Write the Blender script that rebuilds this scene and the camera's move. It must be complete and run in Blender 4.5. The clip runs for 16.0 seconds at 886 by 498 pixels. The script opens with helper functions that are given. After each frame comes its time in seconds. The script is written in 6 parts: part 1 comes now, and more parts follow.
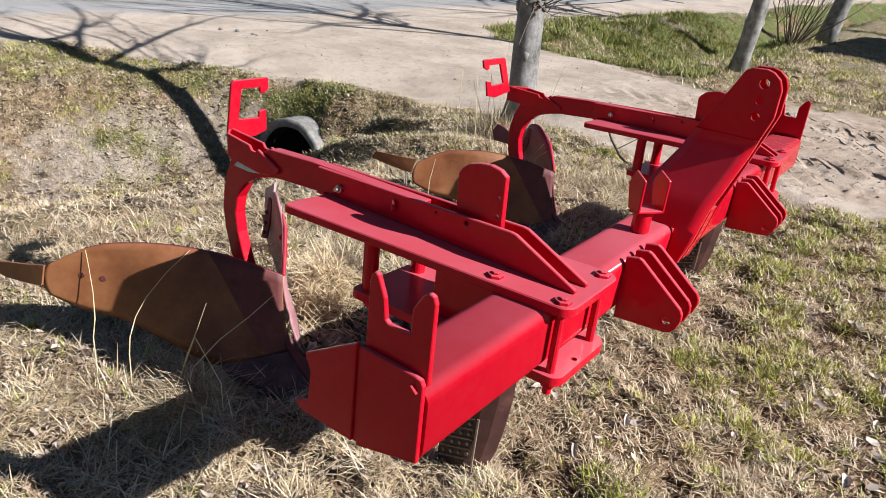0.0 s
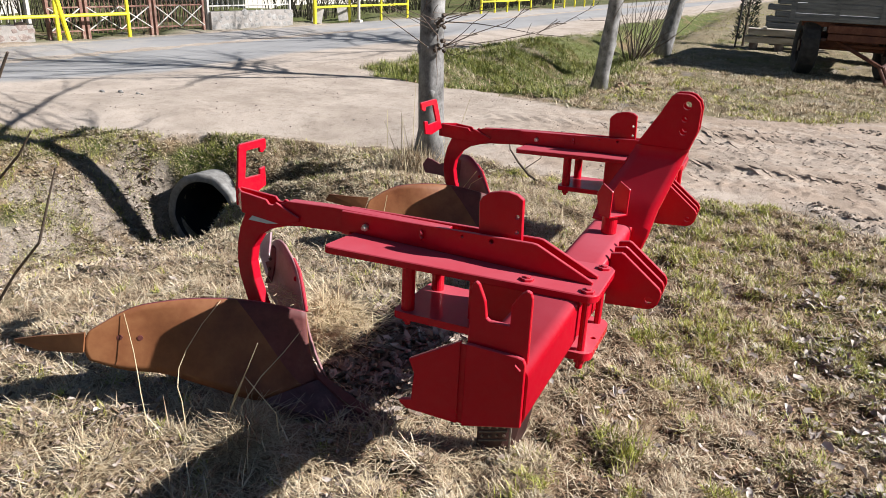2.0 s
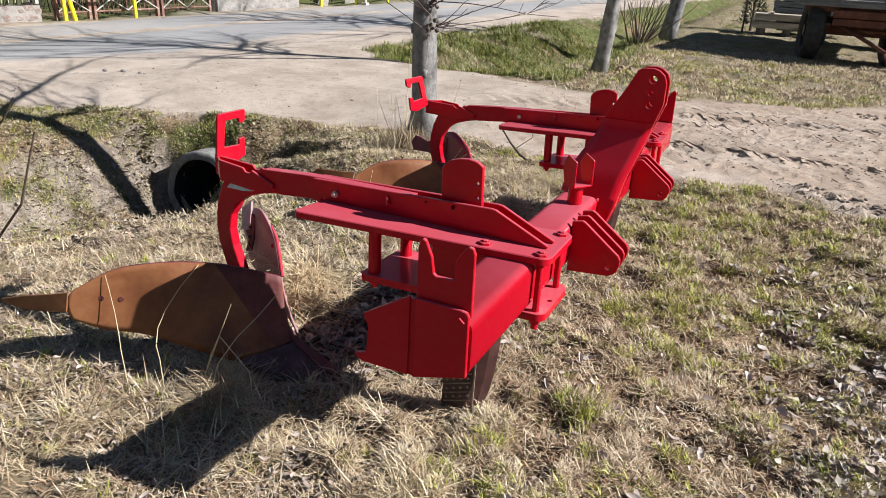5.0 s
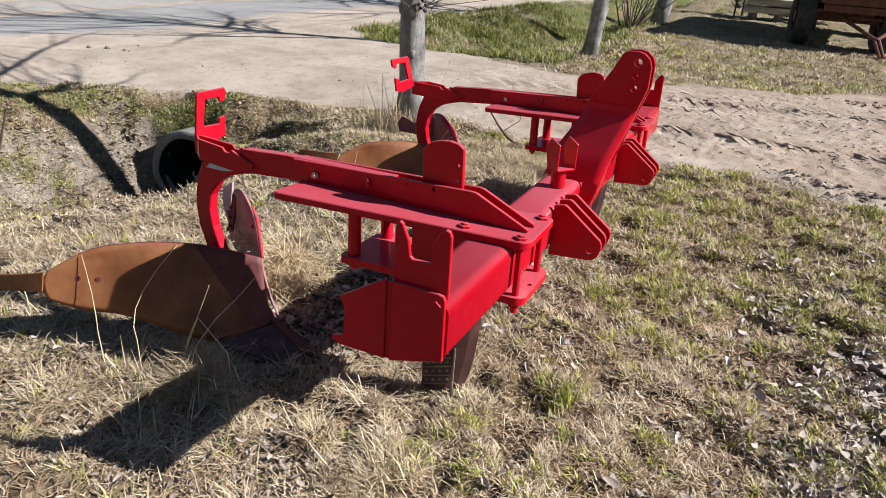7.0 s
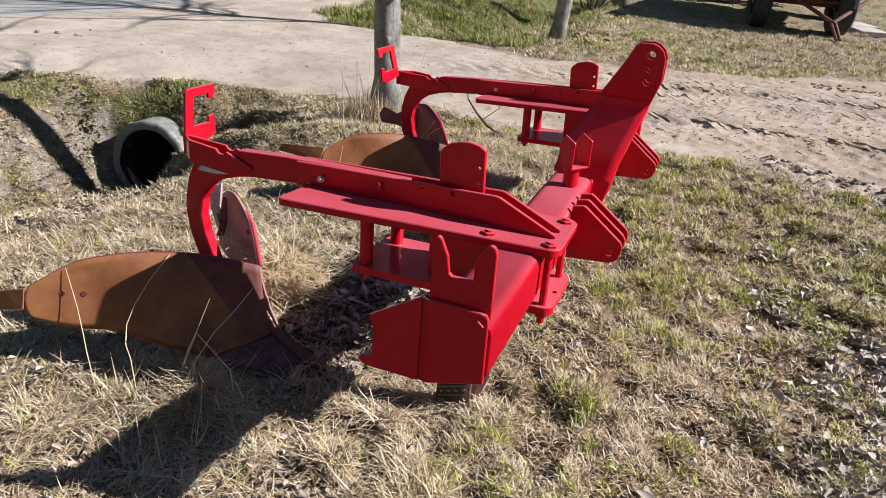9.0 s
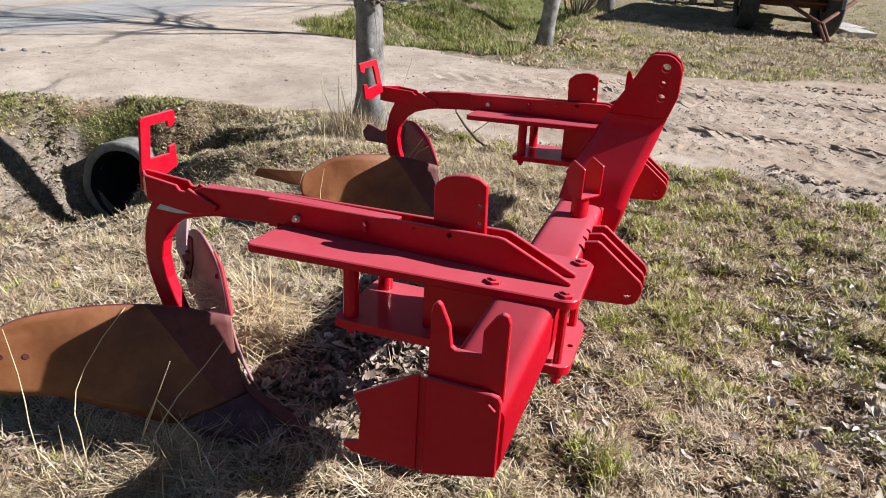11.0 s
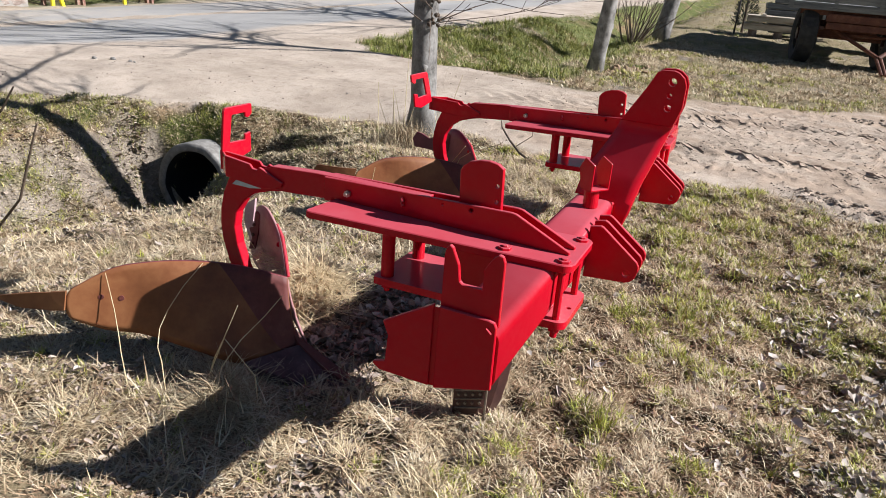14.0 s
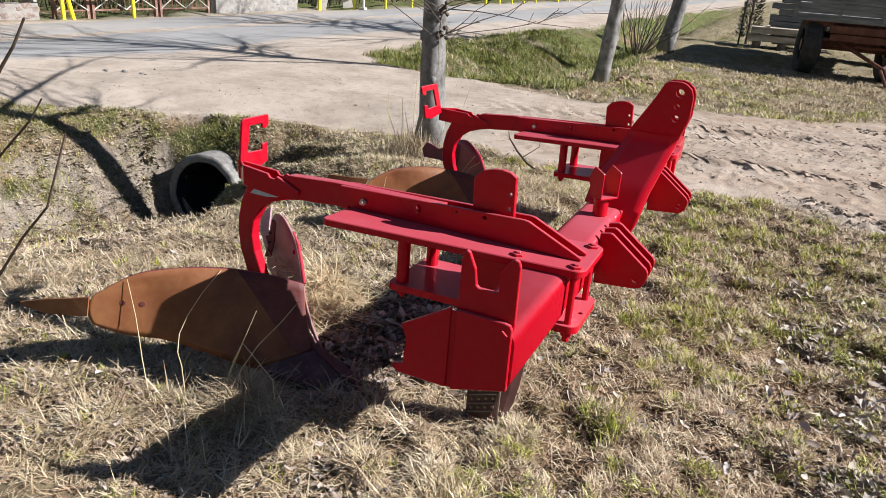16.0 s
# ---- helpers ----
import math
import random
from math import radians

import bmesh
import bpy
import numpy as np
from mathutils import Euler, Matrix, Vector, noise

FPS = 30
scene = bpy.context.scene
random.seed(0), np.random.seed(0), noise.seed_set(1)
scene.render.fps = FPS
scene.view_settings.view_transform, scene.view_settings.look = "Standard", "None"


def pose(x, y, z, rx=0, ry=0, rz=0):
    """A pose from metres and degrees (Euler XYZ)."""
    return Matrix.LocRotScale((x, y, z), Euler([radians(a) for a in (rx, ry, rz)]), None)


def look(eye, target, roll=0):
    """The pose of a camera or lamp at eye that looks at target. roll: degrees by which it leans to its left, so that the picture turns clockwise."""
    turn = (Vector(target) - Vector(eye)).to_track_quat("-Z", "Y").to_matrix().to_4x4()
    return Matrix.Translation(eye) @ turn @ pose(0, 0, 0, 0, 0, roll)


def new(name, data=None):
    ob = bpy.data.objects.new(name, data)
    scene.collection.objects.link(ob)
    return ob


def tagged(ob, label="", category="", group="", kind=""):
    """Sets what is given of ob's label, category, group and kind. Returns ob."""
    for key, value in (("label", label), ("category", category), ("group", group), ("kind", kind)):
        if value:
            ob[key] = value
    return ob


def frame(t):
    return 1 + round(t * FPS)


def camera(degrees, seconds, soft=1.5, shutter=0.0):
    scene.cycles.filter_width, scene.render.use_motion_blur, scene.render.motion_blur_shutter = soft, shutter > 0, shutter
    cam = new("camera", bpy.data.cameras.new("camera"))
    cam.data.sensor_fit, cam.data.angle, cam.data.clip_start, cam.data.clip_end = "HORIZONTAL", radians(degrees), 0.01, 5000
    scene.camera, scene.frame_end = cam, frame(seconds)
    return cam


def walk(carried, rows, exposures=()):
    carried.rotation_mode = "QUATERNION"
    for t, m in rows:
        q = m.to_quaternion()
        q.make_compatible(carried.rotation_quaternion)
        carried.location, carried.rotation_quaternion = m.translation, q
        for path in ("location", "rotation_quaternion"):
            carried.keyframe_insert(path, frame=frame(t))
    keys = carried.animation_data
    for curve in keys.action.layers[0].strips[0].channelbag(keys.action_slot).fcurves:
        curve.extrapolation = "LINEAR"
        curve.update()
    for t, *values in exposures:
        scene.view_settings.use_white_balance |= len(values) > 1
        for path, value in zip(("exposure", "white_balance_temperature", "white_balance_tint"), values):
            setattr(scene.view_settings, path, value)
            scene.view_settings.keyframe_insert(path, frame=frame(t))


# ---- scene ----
cam = camera(63.7, 16.0, soft=0.9)
PATH = [
    (0, (0.016, -0.036, 1.464), (-0.988, 1.481, 0.634), 5.6),
    (0.5, (-0.179, -0.146, 1.489), (-1.044, 1.464, 0.678), 4.6),
    (1, (-0.246, -0.337, 1.537), (-1.026, 1.333, 0.759), 3.4),
    (1.5, (-0.289, -0.515, 1.544), (-1.027, 1.188, 0.796), 2.6),
    (2, (-0.202, -0.573, 1.553), (-0.924, 1.144, 0.825), 2.3),
    (2.5, (-0.085, -0.596, 1.547), (-0.811, 1.12, 0.823), 2.2),
    (3, (-0.028, -0.61, 1.535), (-0.767, 1.099, 0.805), 2.3),
    (3.5, (-0.021, -0.603, 1.532), (-0.764, 1.1, 0.793), 2.4),
    (4, (-0.035, -0.613, 1.529), (-0.778, 1.086, 0.781), 2.5),
    (6.5, (0.002, -0.611, 1.53), (-0.714, 1.078, 0.734), 3.1),
    (7, (0.001, -0.584, 1.525), (-0.702, 1.105, 0.716), 3.5),
    (7.5, (-0.007, -0.581, 1.525), (-0.688, 1.111, 0.706), 3.7),
    (8, (-0.047, -0.579, 1.515), (-0.695, 1.121, 0.686), 3.9),
    (8.5, (-0.152, -0.544, 1.516), (-0.76, 1.167, 0.676), 4.0),
    (9, (-0.237, -0.524, 1.534), (-0.817, 1.192, 0.687), 4.0),
    (9.5, (-0.285, -0.447, 1.531), (-0.855, 1.273, 0.684), 3.6),
    (10, (-0.346, -0.25, 1.509), (-0.909, 1.476, 0.67), 3.2),
    (10.2, (-0.368, -0.201, 1.509), (-0.924, 1.529, 0.673), 3.2),
    (12.3, (-0.332, -0.378, 1.508), (-0.885, 1.359, 0.686), 2.9),
    (12.5, (-0.259, -0.405, 1.483), (-0.835, 1.323, 0.659), 3.0),
    (13, (-0.143, -0.467, 1.504), (-0.779, 1.242, 0.683), 3.3),
    (13.5, (-0.14, -0.54, 1.521), (-0.817, 1.163, 0.719), 3.7),
    (14, (-0.146, -0.584, 1.524), (-0.842, 1.122, 0.747), 4.1),
    (14.5, (-0.155, -0.601, 1.524), (-0.861, 1.11, 0.767), 4.2),
    (15, (-0.159, -0.614, 1.525), (-0.871, 1.099, 0.777), 4.1),
    (15.5, (-0.157, -0.631, 1.529), (-0.87, 1.083, 0.783), 4.0),
    (16, (-0.151, -0.652, 1.531), (-0.865, 1.059, 0.782), 3.9),
]
walk(cam, [(t, look(eye, target, roll)) for t, eye, target, roll in PATH],
     exposures=((0.0, 0.99), (4.0, 0.98), (6.5, 0.92), (8.0, 0.92), (9.0, 0.97), (10.0, 1.0), (12.5, 1.01), (14.5, 0.98), (16.0, 0.97)))

# ---- light ----
SUN_TO = Vector((1.49, 0.38, 1.0)).normalized()
world = bpy.data.worlds.new("sky")
scene.world = world
world.use_nodes = True
wt = world.node_tree
sky = wt.nodes.new("ShaderNodeTexSky")
sky.sky_type, sky.sun_disc = "NISHITA", False
sky.sun_elevation, sky.sun_rotation = math.asin(SUN_TO.z), math.atan2(SUN_TO.x, SUN_TO.y)
sky.dust_density, sky.air_density, sky.ozone_density = 0.2, 1.2, 4.0
wt.links.new(sky.outputs[0], wt.nodes["Background"].inputs[0])
wt.nodes["Background"].inputs[1].default_value = 0.027
lamp = bpy.data.lights.new("sun", "SUN")
lamp.energy, lamp.angle, lamp.color = 5.0, radians(0.53), (1.0, 0.965, 0.95)
sun = new("sun", lamp)
sun.matrix_world = look(SUN_TO * 30, (0, 0, 0))

# ---- materials ----
def nodes_of(name):
    m = bpy.data.materials.new(name)
    m.use_nodes = True
    return m, m.node_tree, m.node_tree.nodes["Principled BSDF"]


def ramp(t, fac, stops):
    n = t.nodes.new("ShaderNodeValToRGB")
    el = n.color_ramp.elements
    el[0].position, el[0].color = stops[0][0], (*stops[0][1], 1)
    el[1].position, el[1].color = stops[-1][0], (*stops[-1][1], 1)
    for p, c in stops[1:-1]:
        e = el.new(p)
        e.color = (*c, 1)
    t.links.new(fac, n.inputs[0])
    return n.outputs[0]


def tex(t, scale, detail=6.0, rough=0.6, coords="Object", stretch=(1, 1, 1)):
    co = t.nodes.new("ShaderNodeTexCoord")
    mp = t.nodes.new("ShaderNodeMapping")
    mp.inputs["Scale"].default_value = stretch
    n = t.nodes.new("ShaderNodeTexNoise")
    n.inputs["Scale"].default_value, n.inputs["Detail"].default_value, n.inputs["Roughness"].default_value = scale, detail, rough
    t.links.new(co.outputs[coords], mp.inputs[0])
    t.links.new(mp.outputs[0], n.inputs["Vector"])
    return n.outputs["Fac"]


def mix(t, fac, a, b, mode="MIX"):
    n = t.nodes.new("ShaderNodeMix")
    n.data_type, n.blend_type = "RGBA", mode
    for s, v in ((n.inputs[0], fac), (n.inputs[6], a), (n.inputs[7], b)):
        if isinstance(v, bpy.types.NodeSocket):
            t.links.new(v, s)
        elif isinstance(v, tuple):
            s.default_value = (*v, 1)
        else:
            s.default_value = v
    return n.outputs[2]


def bump(t, bsdf, height, strength, distance):
    b = t.nodes.new("ShaderNodeBump")
    b.inputs["Strength"].default_value, b.inputs["Distance"].default_value = strength, distance
    t.links.new(height, b.inputs["Height"])
    t.links.new(b.outputs[0], bsdf.inputs["Normal"])


def plain(name, stops, scale, roughness=0.8, metal=0.0, detail=6.0, bump_by=0.3, bump_dist=0.004, fine=0.0, stretch=(1, 1, 1), coat=0.0):
    """A surface whose colour runs over the stops by noise at two scales, with fine relief."""
    m, t, b = nodes_of(name)
    a = tex(t, scale, detail, 0.62, stretch=stretch)
    f = tex(t, scale * 9, 4, 0.6, stretch=stretch)
    mm = t.nodes.new("ShaderNodeMath")
    mm.operation = "MULTIPLY_ADD"
    t.links.new(f, mm.inputs[0])
    mm.inputs[1].default_value = 0.35
    t.links.new(a, mm.inputs[2])
    sub = t.nodes.new("ShaderNodeMath")
    sub.operation, sub.inputs[1].default_value = "SUBTRACT", 0.175
    t.links.new(mm.outputs[0], sub.inputs[0])
    t.links.new(ramp(t, sub.outputs[0], stops), b.inputs["Base Color"])
    b.inputs["Roughness"].default_value, b.inputs["Metallic"].default_value = roughness, metal
    b.inputs["Coat Weight"].default_value = coat
    bump(t, b, sub.outputs[0], bump_by, bump_dist)
    return m


def island(name, stops, roughness=0.8, patch=7.0, sway=1.1):
    """Colour by the piece, each blade or leaf its own, drifting from patch to patch."""
    m, t, b = nodes_of(name)
    g = t.nodes.new("ShaderNodeNewGeometry")
    own = t.nodes.new("ShaderNodeMath")
    own.operation = "MULTIPLY_ADD"
    t.links.new(g.outputs["Random Per Island"], own.inputs[0])
    own.inputs[1].default_value, own.inputs[2].default_value = 0.68, 0.16 - 0.5 * sway
    both = t.nodes.new("ShaderNodeMath")
    both.operation, both.use_clamp = "MULTIPLY_ADD", True
    t.links.new(tex(t, patch, 4, 0.65), both.inputs[0])
    both.inputs[1].default_value = sway
    t.links.new(own.outputs[0], both.inputs[2])
    t.links.new(ramp(t, both.outputs[0], stops), b.inputs["Base Color"])
    b.inputs["Specular IOR Level"].default_value = 0.35
    b.inputs["Roughness"].default_value = roughness
    return m


def red_paint():
    m, t, b = nodes_of("red_paint")
    a, f = tex(t, 2.3, 5, 0.6), tex(t, 38, 5, 0.7)
    base = mix(t, a, (0.42, 0.0010, 0.012), (0.51, 0.0020, 0.018))
    dusty = ramp(t, f, [(0.35, (0.01, 0.01, 0.01)), (0.80, (0.07, 0.07, 0.07))])
    col = mix(t, dusty, base, (0.55, 0.13, 0.13))
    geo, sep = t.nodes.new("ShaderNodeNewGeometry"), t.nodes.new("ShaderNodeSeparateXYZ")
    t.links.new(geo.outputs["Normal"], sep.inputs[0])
    # Upward faces lightened to mauve: thin dust plus the sky's sheen put into colour.
    dust_sheen = ramp(t, sep.outputs["Z"], [(0.30, (0, 0, 0)), (0.95, (0.36, 0.36, 0.36))])
    dust_sheen = mix(t, 1.0, dust_sheen, ramp(t, a, [(0.35, (0.6, 0.6, 0.6)), (0.65, (1, 1, 1))]), "MULTIPLY")
    col = mix(t, dust_sheen, col, (0.50, 0.25, 0.31))
    t.links.new(col, b.inputs["Base Color"])
    t.links.new(ramp(t, f, [(0.3, (0.14, 0.14, 0.14)), (0.8, (0.28, 0.28, 0.28))]), b.inputs["Roughness"])
    b.inputs["Specular IOR Level"].default_value = 0.20
    bump(t, b, tex(t, 160, 2, 0.5), 0.08, 0.001)
    return m


def brown_paint():
    m, t, b = nodes_of("brown_paint")
    a, f = tex(t, 5, 7, 0.66), tex(t, 60, 5, 0.7)
    base = ramp(t, a, [(0.28, (0.100, 0.033, 0.016)), (0.5, (0.185, 0.072, 0.031)), (0.68, (0.250, 0.112, 0.048))])
    spots = ramp(t, f, [(0.60, (0, 0, 0)), (0.78, (0.55, 0.55, 0.55))])
    t.links.new(mix(t, spots, base, (0.11, 0.04, 0.02)), b.inputs["Base Color"])
    t.links.new(ramp(t, a, [(0.3, (0.36, 0.36, 0.36)), (0.7, (0.6, 0.6, 0.6))]), b.inputs["Roughness"])
    b.inputs["Specular IOR Level"].default_value = 0.3
    bump(t, b, f, 0.12, 0.002)
    return m


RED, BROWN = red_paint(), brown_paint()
WINE = plain("dark_wine_paint", [(0.3, (0.068, 0.014, 0.014)), (0.55, (0.115, 0.028, 0.026)), (0.75, (0.16, 0.052, 0.044))], 7, 0.65)
SHARE = plain("worn_share_steel", [(0.3, (0.045, 0.022, 0.027)), (0.55, (0.085, 0.045, 0.052)), (0.75, (0.15, 0.090, 0.085))], 12, 0.48, 0.1)
RUST = plain("dark_rust", [(0.3, (0.028, 0.011, 0.011)), (0.55, (0.058, 0.021, 0.019)), (0.75, (0.11, 0.045, 0.035))], 14, 0.5, 0.2)
STEEL = plain("zinc_steel", [(0.3, (0.32, 0.31, 0.28)), (0.7, (0.55, 0.53, 0.48))], 60, 0.35, 0.9)
PALE = plain("pale_blue_grey", [(0.3, (0.38, 0.46, 0.55)), (0.7, (0.52, 0.60, 0.68))], 30, 0.5)
PURPLE = plain("faded_maroon_paint", [(0.3, (0.120, 0.021, 0.029)), (0.55, (0.170, 0.038, 0.048)), (0.75, (0.22, 0.065, 0.072))], 9, 0.5)
PLUM = plain("dark_plum_paint", [(0.3, (0.105, 0.014, 0.034)), (0.55, (0.150, 0.024, 0.052)), (0.75, (0.20, 0.045, 0.078))], 9, 0.5)
ROSE = plain("dusty_rose_paint", [(0.3, (0.24, 0.105, 0.115)), (0.55, (0.34, 0.175, 0.185)), (0.75, (0.42, 0.25, 0.26))], 9, 0.6)
LILAC = plain("faded_lilac_paint", [(0.3, (0.40, 0.26, 0.30)), (0.7, (0.58, 0.44, 0.49))], 12, 0.5)
CONCRETE = plain("weathered_concrete", [(0.3, (0.13, 0.125, 0.115)), (0.5, (0.215, 0.21, 0.20)), (0.72, (0.31, 0.305, 0.29))], 9, 0.9, bump_by=0.5, bump_dist=0.006)
BARK = plain("grey_bark", [(0.30, (0.060, 0.057, 0.055)), (0.44, (0.155, 0.150, 0.143)), (0.60, (0.25, 0.245, 0.238)), (0.72, (0.36, 0.355, 0.345))], 9, 0.9, stretch=(1, 1, 0.7), bump_by=0.35, bump_dist=0.007)
TWIG = plain("brown_twig", [(0.3, (0.055, 0.040, 0.031)), (0.7, (0.145, 0.108, 0.080))], 20, 0.85)
YELLOW = plain("yellow_pipe_paint", [(0.25, (0.55, 0.46, 0.02)), (0.5, (0.80, 0.70, 0.03)), (0.75, (0.86, 0.78, 0.06))], 4, 0.45)
STONE = plain("field_stone", [(0.3, (0.10, 0.07, 0.06)), (0.5, (0.22, 0.175, 0.155)), (0.72, (0.40, 0.37, 0.34))], 5, 0.9, bump_by=0.6, bump_dist=0.02)
GREY_STONE = plain("grey_wall_stone", [(0.3, (0.15, 0.145, 0.14)), (0.5, (0.24, 0.235, 0.225)), (0.72, (0.34, 0.335, 0.32))], 6, 0.9, bump_by=0.6, bump_dist=0.02)
MORTAR = plain("grey_mortar", [(0.3, (0.21, 0.195, 0.18)), (0.7, (0.31, 0.29, 0.27))], 12, 0.95)
RUSTY = plain("rusty_fence_paint", [(0.3, (0.11, 0.05, 0.04)), (0.5, (0.20, 0.10, 0.075)), (0.75, (0.34, 0.27, 0.22))], 8, 0.75)
PICKET = plain("pale_fence_paint", [(0.3, (0.30, 0.29, 0.27)), (0.6, (0.52, 0.50, 0.46)), (0.8, (0.62, 0.60, 0.56))], 7, 0.6)
GREY_WOOD = plain("grey_weathered_wood", [(0.3, (0.085, 0.095, 0.105)), (0.5, (0.165, 0.176, 0.186)), (0.75, (0.27, 0.28, 0.285))], 6, 0.85, stretch=(0.25, 1, 3), bump_by=0.6)
LUMBER = plain("old_lumber", [(0.3, (0.22, 0.18, 0.135)), (0.5, (0.42, 0.38, 0.32)), (0.75, (0.60, 0.57, 0.52))], 5, 0.85, stretch=(0.3, 3, 3))
RUST_RED = plain("rust_red_frame", [(0.3, (0.065, 0.020, 0.013)), (0.55, (0.125, 0.043, 0.025)), (0.75, (0.21, 0.095, 0.062))], 8, 0.75)
TYRE = plain("dusty_tyre_rubber", [(0.3, (0.018, 0.018, 0.02)), (0.7, (0.05, 0.048, 0.046))], 10, 0.85)
HEDGE = plain("dark_hedge", [(0.3, (0.018, 0.016, 0.010)), (0.55, (0.045, 0.042, 0.022)), (0.8, (0.09, 0.075, 0.045))], 6, 0.95)
PLASTER = plain("pale_plaster", [(0.3, (0.42, 0.39, 0.34)), (0.7, (0.55, 0.52, 0.46))], 2, 0.9)
STRAW = island("dry_straw", [(0.0, (0.11, 0.066, 0.040)), (0.22, (0.28, 0.198, 0.122)), (0.46, (0.47, 0.378, 0.252)), (0.78, (0.62, 0.525, 0.375)), (1.0, (0.74, 0.67, 0.53))], 0.6, 6.0, 1.5)
STRAW_PALE = island("bright_straw", [(0.0, (0.28, 0.20, 0.12)), (0.4, (0.55, 0.44, 0.28)), (0.8, (0.74, 0.63, 0.42)), (1.0, (0.84, 0.76, 0.58))], 0.55, 9.0, 0.4)
GREEN = island("spring_grass_blade", [(0.0, (0.105, 0.127, 0.019)), (0.4, (0.297, 0.322, 0.054)), (0.75, (0.495, 0.483, 0.113)), (1.0, (0.660, 0.598, 0.216))], 0.5, 5.0, 0.9)
LEAF = island("dead_leaf", [(0.0, (0.06, 0.042, 0.03)), (0.3, (0.16, 0.115, 0.085)), (0.65, (0.33, 0.265, 0.22)), (1.0, (0.56, 0.50, 0.45))], 0.7)
PALE_LEAF = island("bleached_dead_leaf", [(0.0, (0.16, 0.125, 0.102)), (0.5, (0.36, 0.312, 0.276)), (1.0, (0.56, 0.51, 0.462))], 0.65)
DEEP_GREEN = island("lush_grass_blade", [(0.0, (0.050, 0.072, 0.014)), (0.4, (0.14, 0.165, 0.034)), (0.75, (0.27, 0.27, 0.070)), (1.0, (0.45, 0.40, 0.17))], 0.5, 5.0, 0.9)
BANK_LEAF = island("bank_leaf_mould", [(0.0, (0.09, 0.070, 0.048)), (0.35, (0.23, 0.195, 0.125)), (0.7, (0.39, 0.345, 0.225)), (1.0, (0.58, 0.52, 0.41))], 0.75, 3.0, 0.9)

LITTER = island("plant_litter", [(0.0, (0.060, 0.035, 0.022)), (0.35, (0.25, 0.155, 0.092)), (0.7, (0.47, 0.330, 0.215)), (1.0, (0.64, 0.52, 0.39))], 0.75)


def sand_colour(t, big, mid, fine):
    """Trodden pinkish sand with grit and dusky patches."""
    sand = ramp(t, big, [(0.3, (0.320, 0.268, 0.222)), (0.5, (0.428, 0.364, 0.306)), (0.7, (0.520, 0.450, 0.386))])
    sand = mix(t, 0.6, sand, ramp(t, mid, [(0.30, (0.52, 0.49, 0.46)), (0.47, (1, 1, 1)), (0.75, (1.08, 1.07, 1.06))]), "MULTIPLY")
    return mix(t, 0.8, sand, ramp(t, fine, [(0.30, (0.62, 0.60, 0.58)), (0.48, (1, 1, 1)), (0.74, (1.12, 1.11, 1.09))]), "MULTIPLY")


def ground_material():
    """Soil, thatch, sand and green by the sheet's own zones, broken up by noise."""
    m, t, b = nodes_of("meadow_and_sand")

    def zone(name):
        a = t.nodes.new("ShaderNodeAttribute")
        a.attribute_name = name
        return a.outputs["Fac"]

    big, mid, fine = tex(t, 1.3, 6, 0.65), tex(t, 11, 7, 0.7), tex(t, 70, 6, 0.75)
    thatch = ramp(t, mid, [(0.32, (0.040, 0.028, 0.018)), (0.46, (0.15, 0.105, 0.066)), (0.60, (0.32, 0.240, 0.155)), (0.76, (0.52, 0.43, 0.30))])
    specks = ramp(t, fine, [(0.35, (0.35, 0.33, 0.30)), (0.62, (1.15, 1.12, 1.05))])
    thatch = mix(t, 0.8, thatch, specks, "MULTIPLY")
    green = ramp(t, fine, [(0.3, (0.030, 0.038, 0.014)), (0.5, (0.085, 0.10, 0.032)), (0.7, (0.18, 0.19, 0.075))])
    soil = ramp(t, mid, [(0.3, (0.13, 0.108, 0.090)), (0.5, (0.28, 0.245, 0.215)), (0.72, (0.42, 0.38, 0.34))])
    soil = mix(t, 0.8, soil, specks, "MULTIPLY")
    sand = sand_colour(t, big, mid, fine)
    sand = mix(t, zone("churn"), sand, mix(t, 1.0, sand, (0.87, 0.81, 0.76), "MULTIPLY"))
    hay = ramp(t, fine, [(0.3, (0.13, 0.11, 0.065)), (0.5, (0.26, 0.225, 0.145)), (0.7, (0.40, 0.355, 0.25))])
    hay = mix(t, 0.55, hay, ramp(t, big, [(0.35, (0.55, 0.58, 0.45)), (0.6, (1.1, 1.08, 1.05))]), "MULTIPLY")
    thatch = mix(t, zone("pale"), thatch, hay)
    col = mix(t, zone("green"), thatch, green)
    col = mix(t, zone("soil"), col, soil)
    col = mix(t, zone("sand"), col, sand)
    t.links.new(col, b.inputs["Base Color"])
    b.inputs["Roughness"].default_value = 0.95
    b.inputs["Specular IOR Level"].default_value = 0.15
    bump(t, b, fine, 0.6, 0.02)
    return m


GROUND = ground_material()


def damp_sand():
    m, t, b = nodes_of("turned_up_sand")
    fine = tex(t, 70, 6, 0.75)
    sand = sand_colour(t, tex(t, 1.3, 6, 0.65), tex(t, 11, 7, 0.7), fine)
    t.links.new(mix(t, 1.0, sand, (0.86, 0.79, 0.74), "MULTIPLY"), b.inputs["Base Color"])
    b.inputs["Roughness"].default_value = 0.95
    bump(t, b, fine, 0.6, 0.012)
    return m


SAND = damp_sand()


# ---- mesh helpers ----
def finish(ob, mats, smooth=False):
    for mm in (mats if isinstance(mats, (list, tuple)) else [mats]):
        ob.data.materials.append(mm)
    if smooth:
        for p in ob.data.polygons:
            p.use_smooth = True
    return ob


